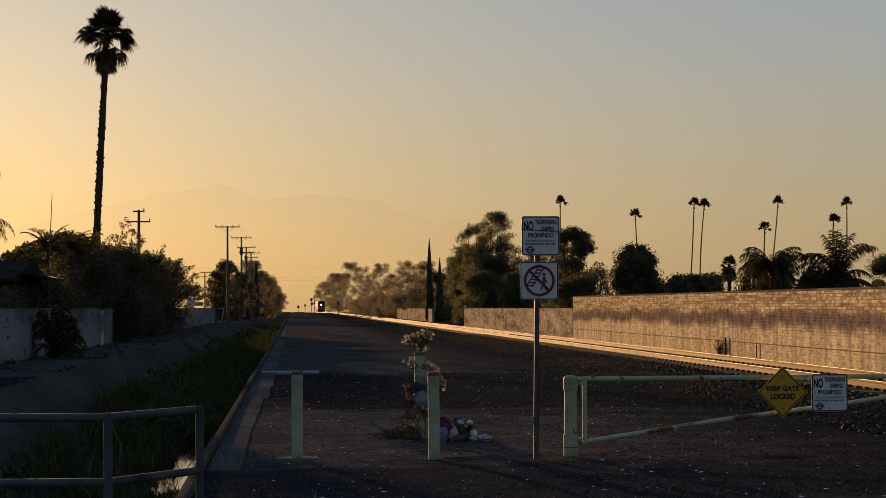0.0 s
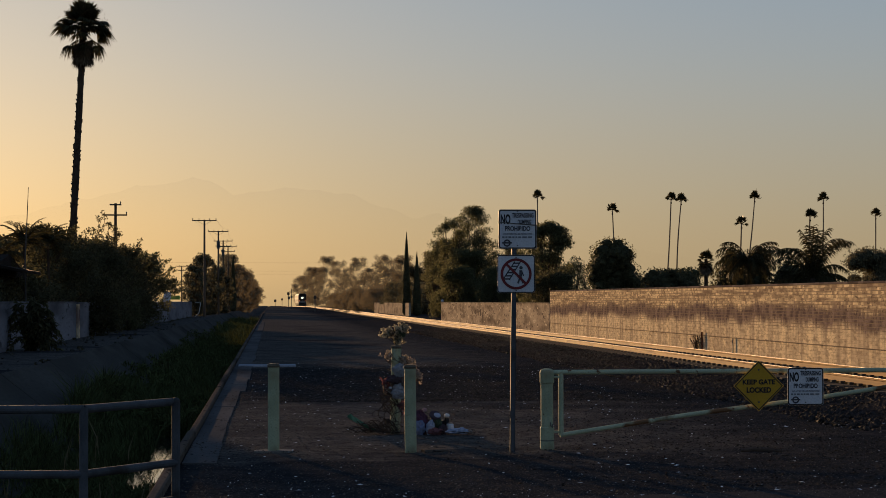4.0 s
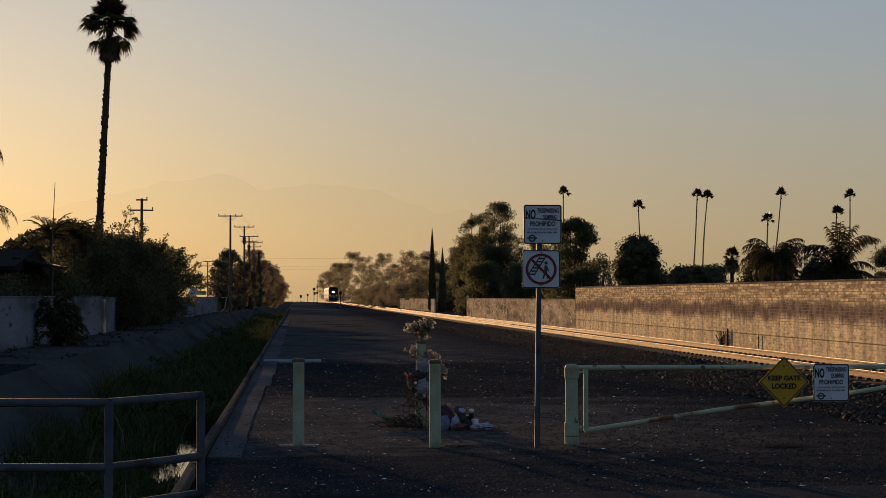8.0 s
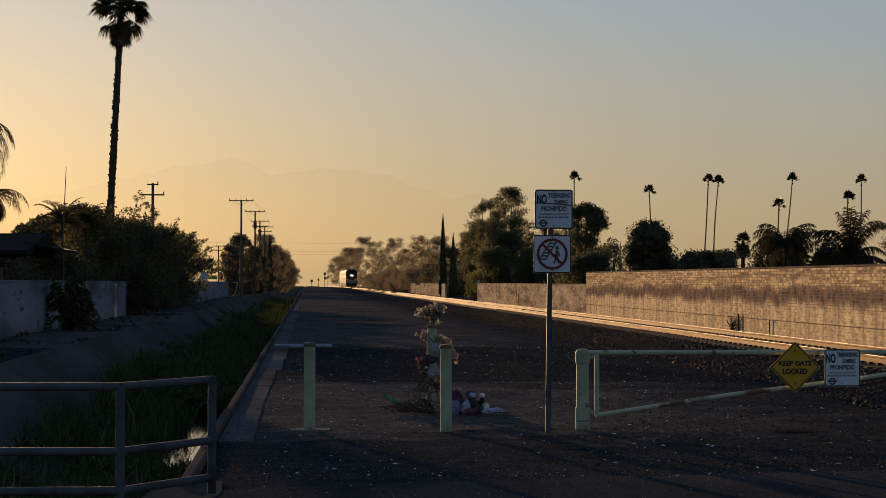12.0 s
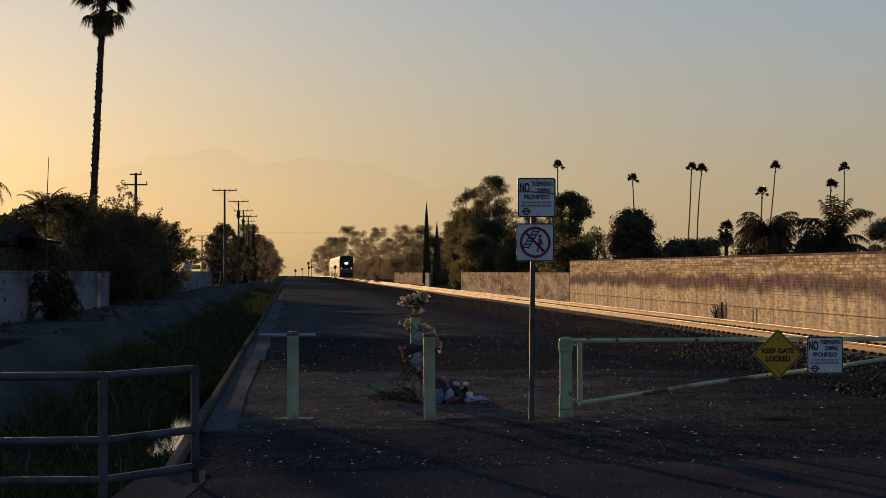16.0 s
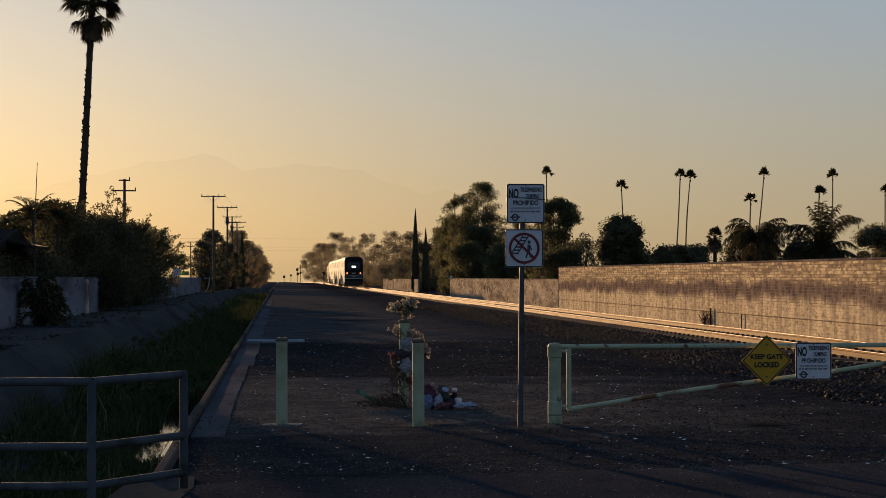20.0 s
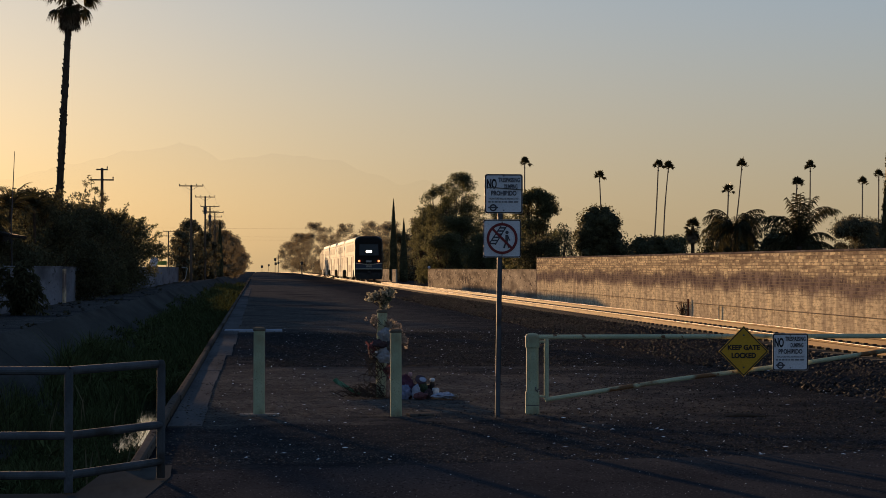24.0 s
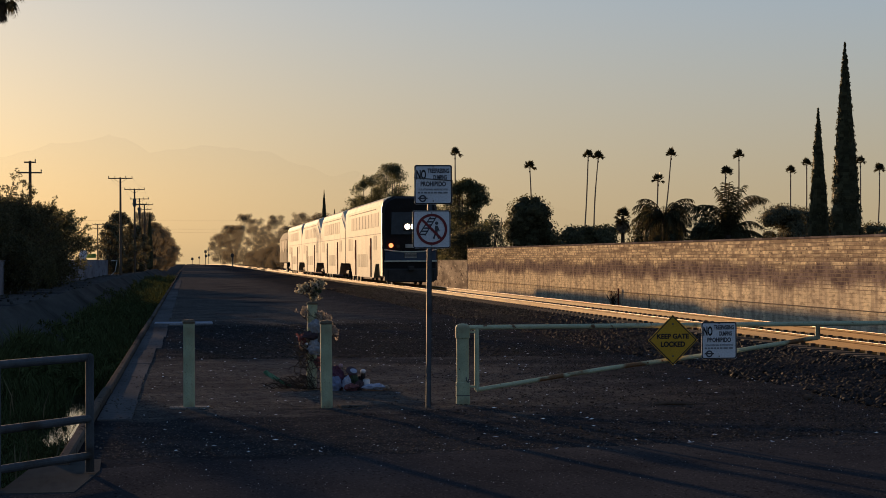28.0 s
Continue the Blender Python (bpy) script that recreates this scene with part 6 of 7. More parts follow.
short_post = thing("stub_post", "short dark metal stub post before the block wall", "post", "wall stub posts", at=pose(26.55, 115.5, EAST_Z))
part("shaft", Build().tube([(0, 0, -0.1), (0, 0, 0.85)], 0.04, 7), DARK_STEEL, short_post)
tagged(part("guide_cable", Build().tube([(26.61, 62 + 13.1 * k, -0.37 + 0.010 * k) for k in range(11)], 0.014, 5), MORTAR), "thin dark cable strung along the block wall", "cable")
weed = thing("dry_weed", "small dry weed at the foot of the block wall", "weed", at=pose(26.48, 125.4, EAST_Z))
wr = random.Random(12)
wb = Build()
for k in range(60):
    d = Vector((wr.uniform(-0.12, 0.12), wr.uniform(-2.0, 1.6), wr.uniform(0.3, 0.95)))
    wb.tube([(0, d.y * 0.3, 0), tuple(d * 0.6), tuple(d + Vector((0, wr.uniform(-0.15, 0.15), 0)))], [0.008, 0.007, 0.016], 4)
tagged(part("stalks", wb, BARK, weed), kind="stuff")


# ---- lettering ----
def lettering(name, text, size, mat, parent, x, y, z, align="CENTER", wide=None, bold=0.0):
    """Flat raised letters that face -y, as one mesh."""
    cu = bpy.data.curves.new(name, "FONT")
    cu.body, cu.size, cu.extrude, cu.offset = text, size, 0.0008, bold
    cu.align_x, cu.align_y = align, "CENTER"
    tmp = bpy.data.objects.new(name, cu)
    scene.collection.objects.link(tmp)
    me = bpy.data.meshes.new_from_object(tmp.evaluated_get(bpy.context.evaluated_depsgraph_get()))
    bpy.data.objects.remove(tmp)
    me.materials.clear()
    me.materials.append(mat)
    co = np.empty(len(me.vertices) * 3)
    me.vertices.foreach_get("co", co)
    co = co.reshape(-1, 3)
    stretch = 1.0
    if wide and len(co):
        span = co[:, 0].max() - co[:, 0].min()
        stretch = wide / span
    out = np.stack([co[:, 0] * stretch, -co[:, 2], co[:, 1]], 1)
    me.vertices.foreach_set("co", out.astype(np.float32).reshape(-1))
    me.update()
    return part(name, me, mat, parent, at=pose(x, y, z))


def rounded(w, h, r, n=5):
    pts = []
    for cx, cz, a0 in ((w / 2 - r, -h / 2 + r, -90), (w / 2 - r, h / 2 - r, 0), (-w / 2 + r, h / 2 - r, 90), (-w / 2 + r, -h / 2 + r, 180)):
        for k in range(n + 1):
            a = radians(a0 + 90 * k / n)
            pts.append((cx + r * math.cos(a), cz + r * math.sin(a)))
    return pts


def ring_plate(outer, inner, y0, y1):
    b = Build()
    n = len(outer)
    vs = [(x, y, z) for y in (y0, y1) for o in (outer, inner) for x, z in o]
    fs = []
    for i in range(n):
        j = (i + 1) % n
        fs += [(i, j, n + j, n + i), (2 * n + i, 3 * n + i, 3 * n + j, 2 * n + j), (i, 2 * n + i, 2 * n + j, j), (n + i, n + j, 3 * n + j, 3 * n + i)]
    return b.add(vs, fs)


def circle(r, n=40, cx=0.0, cz=0.0):
    return [(cx + r * math.cos(2 * math.pi * k / n), cz + r * math.sin(2 * math.pi * k / n)) for k in range(n)]


def bar(b, x0, z0, x1, z1, w, y0=-0.0035, y1=-0.0015):
    d = Vector((x1 - x0, 0, z1 - z0))
    s = Vector((-d.z, 0, d.x)).normalized() * w / 2
    p = [Vector((x0, 0, z0)) - s, Vector((x1, 0, z1)) - s, Vector((x1, 0, z1)) + s, Vector((x0, 0, z0)) + s]
    return b.prism([(q.x, q.z) for q in p], y0, y1)


def warning_plate(parent_name, label, w, h, at):
    """White warning sign with a black rim, lettering and bars for the small print."""
    t = thing(parent_name, label, "sign", "no trespassing signs", at=at)
    part("plate", Build().prism(rounded(w, h, 0.03), 0.0, 0.003), SIGN_WHITE, t)
    part("border", ring_plate(rounded(w - 0.004, h - 0.004, 0.03), rounded(w - 0.034, h - 0.034, 0.02), -0.0015, -0.0005), BLACK, t)
    k = w / 0.465
    lettering("letters", "NO", 0.155 * k, BLACK, t, -0.148 * k, -0.003, 0.115 * k, wide=0.12 * k, bold=0.006)
    lettering("letters", "TRESPASSING", 0.075 * k, INK, t, 0.065 * k, -0.003, 0.165 * k, wide=0.265 * k, bold=0.0025)
    lettering("letters", "DUMPING", 0.075 * k, INK, t, 0.085 * k, -0.003, 0.085 * k, wide=0.165 * k, bold=0.0025)
    lettering("letters", "PROHIBIDO", 0.078 * k, INK, t, -0.0 * k, -0.003, 0.005 * k, wide=0.31 * k, bold=0.0028)
    rng = random.Random(4)
    lettering("letters", "VIOLATORS WILL BE PROSECUTED", 0.03 * k, FADED, t, 0.0, -0.003, -0.06 * k, wide=0.36 * k, bold=0.0006)
    for row, z in enumerate((-0.098,)):
        b = Build()
        x = -0.19 + 0.02 * row
        while x < 0.18 - 0.02 * row:
            ln = rng.uniform(0.02, 0.06)
            b.box(x * k, (x + ln) * k, -0.003, -0.0015, (z - 0.010) * k, (z + 0.010) * k)
            x += ln + 0.012
        part("small_print", b, FADED, t, "bars of illegible small print")
    b = ring_plate(circle(0.045 * k, 24, -0.13 * k, -0.17 * k), circle(0.026 * k, 24, -0.13 * k, -0.17 * k), -0.003, -0.0015)
    b.box(-0.19 * k, -0.07 * k, -0.0035, -0.0018, -0.176 * k, -0.158 * k)
    part("emblem", b, INK, t, "dark round emblem shape")
    for z in (0.216, -0.2):
        part("bolt", Build().tube([(0, -0.008, z * k), (0, 0.004, z * k)], 0.008, 8), DARK_STEEL, t)
    return t


INK = material("worn_ink", (0.03, 0.034, 0.048), 0.5, second=(0.065, 0.07, 0.085), scale=30, fine=80, bump=0.0)

sign_post = thing("sign_post", "thin galvanized steel sign post standing in gravel", "sign post", at=pose(2.93, 24.6, 0, 0, 0.7, 0))
b = Build()
b.prism([(-0.028, -0.15), (0.028, -0.15), (0.028, 2.93), (-0.028, 2.93)], 0.006, 0.010)
part("channel", b, GALV, sign_post)
part("flange", Build().box(-0.030, -0.024, 0.006, 0.034, -0.15, 2.93), GALV, sign_post)
part("flange", Build().box(0.024, 0.030, 0.006, 0.034, -0.15, 2.93), GALV, sign_post)
plate = warning_plate("no_trespassing_sign", "white sign forbidding trespassing and dumping, on a post", 0.465, 0.48, pose(3.0, 24.597, 2.70))
# thin dark bar that draws a shadow line across the plate
strap = Build().box(-0.24, 0.24, -0.006, 0.0, -0.006, 0.006, 0.0, pose(0, -0.002, 0.065, 0, 4.5, 0))
part("strap", strap, DARK_STEEL, plate, "thin dark bar standing in for a shadow line on the plate")
warning_plate("no_trespassing_sign", "white sign forbidding trespassing and dumping, on a gate", 0.455, 0.465, pose(6.63, 24.86, 0.755))

crossing = thing("no_crossing_sign", "square white sign with a red prohibition ring over track bars", "sign", at=pose(2.98, 24.597, 2.155))
part("plate", Build().prism(rounded(0.465, 0.465, 0.03), 0.0, 0.003), SIGN_WHITE, crossing)
part("border", ring_plate(rounded(0.461, 0.461, 0.03), rounded(0.435, 0.435, 0.02), -0.0015, -0.0005), BLACK, crossing)
b = Build()
bar(b, -0.165, -0.075, -0.015, 0.150, 0.014)
bar(b, -0.085, -0.075, 0.055, 0.150, 0.014)
for k in range(6):
    u = 0.06 + 0.17 * k
    bar(b, -0.170 + 0.15 * u, -0.075 + 0.225 * u, -0.080 + 0.14 * u, -0.075 + 0.225 * u, 0.018, -0.0039, -0.0016)
for k, (x0, z0, x1, z1, w) in enumerate(((0.058, 0.045, 0.056, -0.03, 0.036), (0.056, -0.025, 0.085, -0.115, 0.02), (0.053, -0.025, 0.022, -0.115, 0.02), (0.068, 0.035, 0.092, -0.025, 0.015))):
    bar(b, x0, z0, x1, z1, w, -0.0040 - 0.0003 * k, -0.0016)
b.prism(circle(0.021, 14, 0.060, 0.075), -0.0042, -0.0016)
part("pictogram", b, INK, crossing, "plain dark bars and shapes")
b = ring_plate(circle(0.19), circle(0.158), -0.0062, -0.0045)
part("ring", b, RED, crossing, "faded red ring")
b = Build()
bar(b, -0.118, 0.118, 0.118, -0.118, 0.03, -0.0075, -0.0062)
part("slash", b, RED, crossing, "faded red slash")
for z in (0.2, -0.2):
    part("bolt", Build().tube([(0, -0.008, z), (0, 0.004, z)], 0.008, 8), DARK_STEEL, crossing)

# ---- gate ----
gate_post = thing("gate_post", "pale green steel gate post with a domed cap", "gate post", at=pose(3.40, 24.94, 0))
part("shaft", Build().tube([(0, 0, -0.2), (0, 0, 0.86)], 0.076, 20), GREEN_PAINT, gate_post, smooth=False)
part("upper_sleeve", Build().tube([(0, 0, 0.81), (0, 0, 0.82), (0, 0, 0.945), (0, 0, 0.975), (0, 0, 0.99), (0, 0, 0.995)], [0.082, 0.088, 0.088, 0.075, 0.045, 0.01], 20), GREEN_PAINT, gate_post)
part("lower_sleeve", Build().tube([(0, 0, 0.0), (0, 0, 0.265), (0, 0, 0.275)], [0.087, 0.087, 0.08], 20), GREEN_PAINT, gate_post)
part("weld_seam", Build().tube([(0, 0, 0.10), (0, 0, 0.112)], 0.0885, 20), DARK_STEEL, gate_post, "rusty weld seam")
part("hasp", Build().tube([(0.03, -0.088, 0.33), (0.03, -0.105, 0.30), (0.05, -0.105, 0.27), (0.06, -0.088, 0.31)], 0.008, 6), DARK_STEEL, gate_post, "small rusty hook")
gate = thing("swing_gate", "long pale green pipe gate with a sloping brace, closed", "gate", at=pose(3.40, 24.94, 0))
part("top_rail", Build().tube([(0.08, 0, 0.945), (6.0, 0, 0.952)], 0.030, 12), GATE_PAINT, gate)
part("upright", Build().tube([(0.175, 0, 0.17), (0.175, 0, 0.945)], 0.030, 12), GATE_PAINT, gate)
part("hinge", Build().box(0.07, 0.16, -0.02, 0.02, 0.875, 0.90, 0.004), GATE_PAINT, gate)
part("hinge", Build().box(0.07, 0.16, -0.02, 0.02, 0.20, 0.225, 0.004), GATE_PAINT, gate)
part("brace", Build().tube([(0.16, 0, 0.17), (1.8, 0, 0.415), (3.4, 0, 0.61), (4.53, 0, 0.775)], 0.028, 12), GATE_PAINT, gate)
part("end_upright", Build().tube([(4.53, 0, 0.76), (4.53, 0, 0.95)], 0.030, 12), GATE_PAINT, gate)
diamond = thing("keep_locked_sign", "yellow diamond sign with black lettering on the gate", "sign", at=pose(6.04, 24.87, 0.765))
h = 0.318
part("plate", Build().prism([(0, -h), (h, 0), (0, h), (-h, 0)], 0.0, 0.003), SIGN_YELLOW, diamond)
part("border", ring_plate([(0, -h + 0.012), (h - 0.012, 0), (0, h - 0.012), (-h + 0.012, 0)], [(0, -h + 0.030), (h - 0.030, 0), (0, h - 0.030), (-h + 0.030, 0)], -0.0015, -0.0005), BLACK, diamond)
lettering("letters", "KEEP GATE", 0.082, BLACK, diamond, 0, -0.003, 0.045, wide=0.41, bold=0.0035)
lettering("letters", "LOCKED", 0.088, BLACK, diamond, 0, -0.003, -0.055, wide=0.31, bold=0.004)
for z in (0.2, -0.2):
    part("bolt", Build().tube([(0, -0.009, z), (0, 0.004, z)], 0.012, 8), DARK_STEEL, diamond)


# ---- bollards and the railing ----
def bollard(x, y, height, label, lean=0.0, pad=0.0):
    t = thing("bollard", label, "bollard", "pipe bollards", at=pose(x, y, 0, 0, lean, 0))
    part("pipe", Build().tube([(0, 0, -0.2), (0, 0, 0.02), (0, 0, height - 0.02)], [0.076, 0.072, 0.070], 20), GREEN_PAINT, t)
    part("cap", Build().tube([(0, 0, height - 0.03), (0, 0, height - 0.01), (0, 0, height + 0.015), (0, 0, height + 0.02)], [0.078, 0.080, 0.062, 0.01], 20), RUST_CAP, t, "dark rusty cap")
    if pad:
        tagged(part("concrete_footing", Build().add([(pad * math.cos(k * 0.5236) * (1.15 if k % 2 else 0.95), pad * 0.75 * math.sin(k * 0.5236), 0.006) for k in range(12)] + [(pad * 1.05 * math.cos(k * 0.5236), pad * 0.8 * math.sin(k * 0.5236), -0.1) for k in range(12)],
                                                  [tuple(range(12))] + [(i, 12 + i, 12 + (i + 1) % 12, (i + 1) % 12) for i in range(12)]), CONCRETE, t), "pale concrete footing")
    return t


RUST_CAP = material("rusty_cap", (0.10, 0.085, 0.06), 0.8, scale=8, fine=40, bump=0.4)
bollard(0.04, 25.05, 1.05, "pale green pipe bollard with a dark cap", pad=0.24)
bollard(1.715, 24.94, 1.03, "pale green pipe bollard with a rust-streaked cap", lean=-0.4)
tagged(part("flat_stone", Build().box(-0.16, 0.16, -0.1, 0.1, -0.02, 0.018, 0.01, pose(2.02, 24.95, -0.006, 0, 0, 10)), CURB), "flat pale concrete scrap in the dirt", "stone")
bollard(1.73, 28.27, 1.20, "pale green bollard covered with memorial flowers", lean=0.8)

railing = thing("guard_railing", "grey galvanized pipe railing around the canal mouth", "railing")
Z_TOP, Z_MID, Z_LOW = 0.985, 0.475, 0.165
corner, end, far_left = (-1.46, 16.19), (-0.79, 17.27), (-9.0, 16.19)
for z in (Z_TOP, Z_MID, Z_LOW):
    part("rail", Build().tube([(far_left[0], far_left[1], z), (corner[0], corner[1], z)], 0.034, 12), GALV, railing)
    part("rail", Build().tube([(corner[0], corner[1], z), (end[0] - (0.03 if z == Z_TOP else 0), end[1], z)], 0.034, 12), GALV, railing)
for x, y in (end, corner, (-3.9, 16.19), (-6.4, 16.19), (-9.0, 16.19)):
    part("post", Build().tube([(x, y, 0.03), (x, y, Z_TOP + (0.0 if (x, y) == end else 0.012))], 0.036, 14), GALV, railing)
part("elbow", Build().ball((end[0] - 0.002, end[1], Z_TOP), 0.037, 8, 12), GALV, railing)


# ---- roadside memorial ----
def make_memorial():
    rng = np.random.default_rng(33)
    petals_y = material("dried_bouquet", (0.52, 0.46, 0.33), 0.8, second=(0.06, 0.06, 0.03), scale=10, fine=40, bump=0.1, translucent=0.3, per_island=0.5)
    petals_w = material("faded_petals", (0.30, 0.255, 0.21), 0.7, scale=10, fine=40, bump=0.1, translucent=0.3, per_island=0.3)
    petals_p = material("pink_petals", (0.17, 0.075, 0.085), 0.7, scale=10, fine=40, bump=0.1, translucent=0.3, per_island=0.3)
    stems = material("dry_stems", (0.045, 0.035, 0.028), 0.9, scale=8, fine=30, bump=0.1, per_island=0.3)
    cloth_w = material("white_plastic", (0.29, 0.33, 0.44), 0.5, scale=4, fine=20, bump=0.2)
    cloth_g = material("grey_plush_cloth", (0.22, 0.235, 0.265), 0.9, scale=8, fine=40, bump=0.5)
    cloth_b = material("blue_cloth", (0.16, 0.20, 0.33), 0.8, scale=4, fine=20, bump=0.3)
    cloth_p = material("purple_cloth", (0.075, 0.03, 0.06), 0.8, scale=4, fine=20, bump=0.3)
    cloth_d = material("dark_cloth", (0.05, 0.035, 0.045), 0.8, scale=4, fine=20, bump=0.3)
    cloth_pink = material("pale_pink_cloth", (0.42, 0.28, 0.30), 0.8, scale=4, fine=20, bump=0.2)
    leafy = material("wilted_leaves", (0.035, 0.06, 0.035), 0.8, scale=6, fine=20, bump=0.3)
    lid_white = material("white_enamel", (0.62, 0.64, 0.68), 0.4, scale=4, fine=20, bump=0.0)
    x0, y0 = 1.73, 28.27

    def flowers(name, label, centers, radius, count, size, mat):
        t = thing(name, label, "flowers")
        c = np.array(centers)
        k = len(c)
        pts = c[rng.integers(0, k, count)] + rng.normal(size=(count, 3)) * radius
        q = []
        for p in pts:
            for j in range(5):
                a = rng.uniform(0, 6.28)
                d = np.array([math.cos(a), rng.uniform(-0.6, 0.6), math.sin(a)])
                s = np.array([-math.sin(a), 0.2, math.cos(a)]) * size * 0.32
                q.append([p, p + d * size * 0.6 + s, p + d * size, p + d * size * 0.6 - s])
        tagged(part("petals", quads("petals", np.array(q), mat), mat, t), kind="stuff")
        b = Build()
        for p in pts[::3]:
            r = c[rng.integers(0, k)] - np.array([0, 0, radius * 2.0])
            b.tube([tuple(r), tuple((r + p) / 2 + rng.normal(size=3) * 0.02), tuple(p)], 0.004, 4)
        tagged(part("stems", b, stems, t), kind="stuff")
        return t

    flowers("flower_bouquet", "pale dried bouquet tied on top of the bollard", [(x0 + 0.0, y0, 1.36), (x0 + 0.13, y0, 1.44), (x0 - 0.09, y0, 1.40), (x0 + 0.04, y0, 1.28), (x0 + 0.05, y0, 1.46), (x0 - 0.15, y0, 1.38)], 0.030, 150, 0.034, petals_y)
    flowers("flower_wreath", "white and faded flowers tied round the bollard", [(x0 + 0.12, y0 - 0.05, 1.02), (x0 + 0.19, y0 - 0.05, 0.98), (x0 + 0.29, y0 - 0.03, 0.86), (x0 + 0.31, y0 - 0.03, 0.78), (x0 - 0.12, y0 - 0.05, 1.06)], 0.035, 110, 0.034, petals_w)
    flowers("flower_wreath", "faded pink and white flowers on the lower bollard", [(x0 - 0.02, y0 - 0.1, 0.70), (x0 - 0.10, y0 - 0.06, 0.60)], 0.035, 40, 0.034, petals_w)
    flowers("flower_bunch", "faded pink flowers hanging on the bollard", [(x0 - 0.12, y0 - 0.05, 0.66), (x0 + 0.10, y0 - 0.1, 0.34)], 0.04, 40, 0.04, petals_p)
    t = thing("dry_branches", "heap of dry brown twigs at the foot of the bollard", "branches")
    b = Build()
    for k in range(46):
        s = Vector((x0 - 0.30 + rng.normal() * 0.17, y0 - 0.08 + rng.normal() * 0.10, 0.01))
        a, turn, up = rng.uniform(0, 6.28), rng.uniform(-1.1, 1.1), rng.uniform(0.01, 0.085)
        pts = [s]
        for q in range(7):
            a += turn * 0.6
            s = s + Vector((math.cos(a) * 0.065, math.sin(a) * 0.03, up * math.cos(q * 0.55)))
            pts.append(Vector((s.x, s.y, max(0.006, s.z))))
        b.tube(pts, [0.007, 0.007, 0.006, 0.006, 0.005, 0.004, 0.003, 0.002], 4)
    for k in range(64):
        s = Vector((x0 - 0.09 + rng.normal() * 0.07, y0 - 0.10 + rng.normal() * 0.04, rng.uniform(0.0, 0.62)))
        a, turn = rng.uniform(0, 6.28), rng.uniform(-1.4, 1.4)
        pts = [s]
        for q in range(7):
            a += turn * 0.6
            s = s + Vector((math.cos(a) * 0.045, math.sin(a) * 0.02, 0.045 * math.sin(a * 0.7 + 0.6)))
            pts.append(Vector((s.x, s.y, max(0.006, s.z))))
        b.tube(pts, [0.007, 0.007, 0.006, 0.006, 0.005, 0.004, 0.003, 0.002], 4)
    tagged(part("twig_tangle", b, stems, t), kind="stuff")
    green = thing("green_wrapping", "shiny green flower wrapping lying on the dirt", "wrapping")
    b = Build()
    for k in range(5):
        # long folded leaves of foil, from the raised tip down to the twigs
        p, w = Vector((x0 - 0.66 + 0.07 * k, y0 - 0.14 + 0.02 * k, 0.225 - 0.042 * k)), 0.055 - 0.006 * k
        e = p + Vector((0.13, 0.01 * k, -0.085 + 0.012 * k))
        b.add([p + Vector((-0.02, 0, 0.02)), p + Vector((0.03, -0.03, w)), e + Vector((0.03, 0.02, w * 0.5)), e, p + Vector((0.02, 0.02, -w * 0.5)), (p + e) / 2 + Vector((0, -0.03, 0.01 * k))],
              [(0, 1, 5), (1, 2, 5), (2, 3, 5), (3, 4, 5), (4, 0, 5)])
    part("foil", b, GREEN_FOIL, green)

    def heap(name, label, x, y, sx, sy, sz, mat, seed, category="bag", z=0.0):
        """A crumpled soft lump."""
        b = Build().ball((0, 0, 0), 1.0, 18, 28)
        vs = []
        for p in b.v:
            v = Vector(p)
            k = 1 + 0.35 * noise.noise(v * 1.7 + Vector((seed, 0, 0))) + 0.20 * noise.noise(v * 3.6 + Vector((0, seed, 0))) - 0.30 * abs(noise.noise(v * 5.2 + Vector((seed, seed, 0)))) + 0.06
            vs.append((v.x * sx * k, v.y * sy * k, max(-0.02, v.z * sz * k + sz * 0.6)))
        b.v = vs
        tagged(part(name, b, mat, at=pose(x, y, z)), label, category)

    heap("white_bag", "crumpled pale blue-white cloth bag on the dirt", x0 + 0.47, y0 - 0.22, 0.068, 0.06, 0.11, cloth_w, 3)
    heap("dark_bag", "dark purple crumpled cloth bundle at the memorial", x0 + 0.31, y0 - 0.05, 0.15, 0.10, 0.20, cloth_p, 5, "cloth")
    heap("soft_toy_heap", "dark heap of soft cloth at the memorial", x0 + 0.56, y0 + 0.02, 0.15, 0.09, 0.125, cloth_d, 8, "cloth")
    heap("white_cloth", "flat blue-white plastic sheet crumpled on the ground", x0 + 0.86, y0 - 0.22, 0.155, 0.10, 0.045, cloth_w, 11, "plastic sheet")
    heap("pale_wrapper", "crumpled beige wrapper beside the plastic sheet", x0 + 1.01, y0 - 0.24, 0.05, 0.04, 0.03, petals_w, 12, "wrapper")
    heap("blue_cloth", "folded blue-grey cloth at the bollard foot", x0 + 0.325, y0 - 0.22, 0.075, 0.07, 0.115, cloth_b, 14, "cloth")
    heap("pale_flower", "small pale pink flower head on the heap", x0 + 0.40, y0 - 0.1, 0.03, 0.03, 0.03, cloth_pink, 17, "flower", 0.30)
    heap("brown_cloth", "reddish brown cloth lump on the ground", x0 + 0.53, y0 - 0.27, 0.10, 0.06, 0.05, petals_p, 19, "cloth")
    heap("green_leaves", "dark green wilted leaves on the heap", x0 + 0.58, y0 - 0.12, 0.055, 0.05, 0.07, leafy, 21, "leaves", 0.09)
    heap("dark_cloth", "black cloth lump beside the candles", x0 + 0.65, y0 - 0.2, 0.06, 0.05, 0.07, cloth_d, 22, "cloth")
    plate = thing("dark_plate", "black plate with a white face leaning on the heap", "plate", at=pose(x0 + 0.545, y0 - 0.10, 0.245, 38, 14, 0))
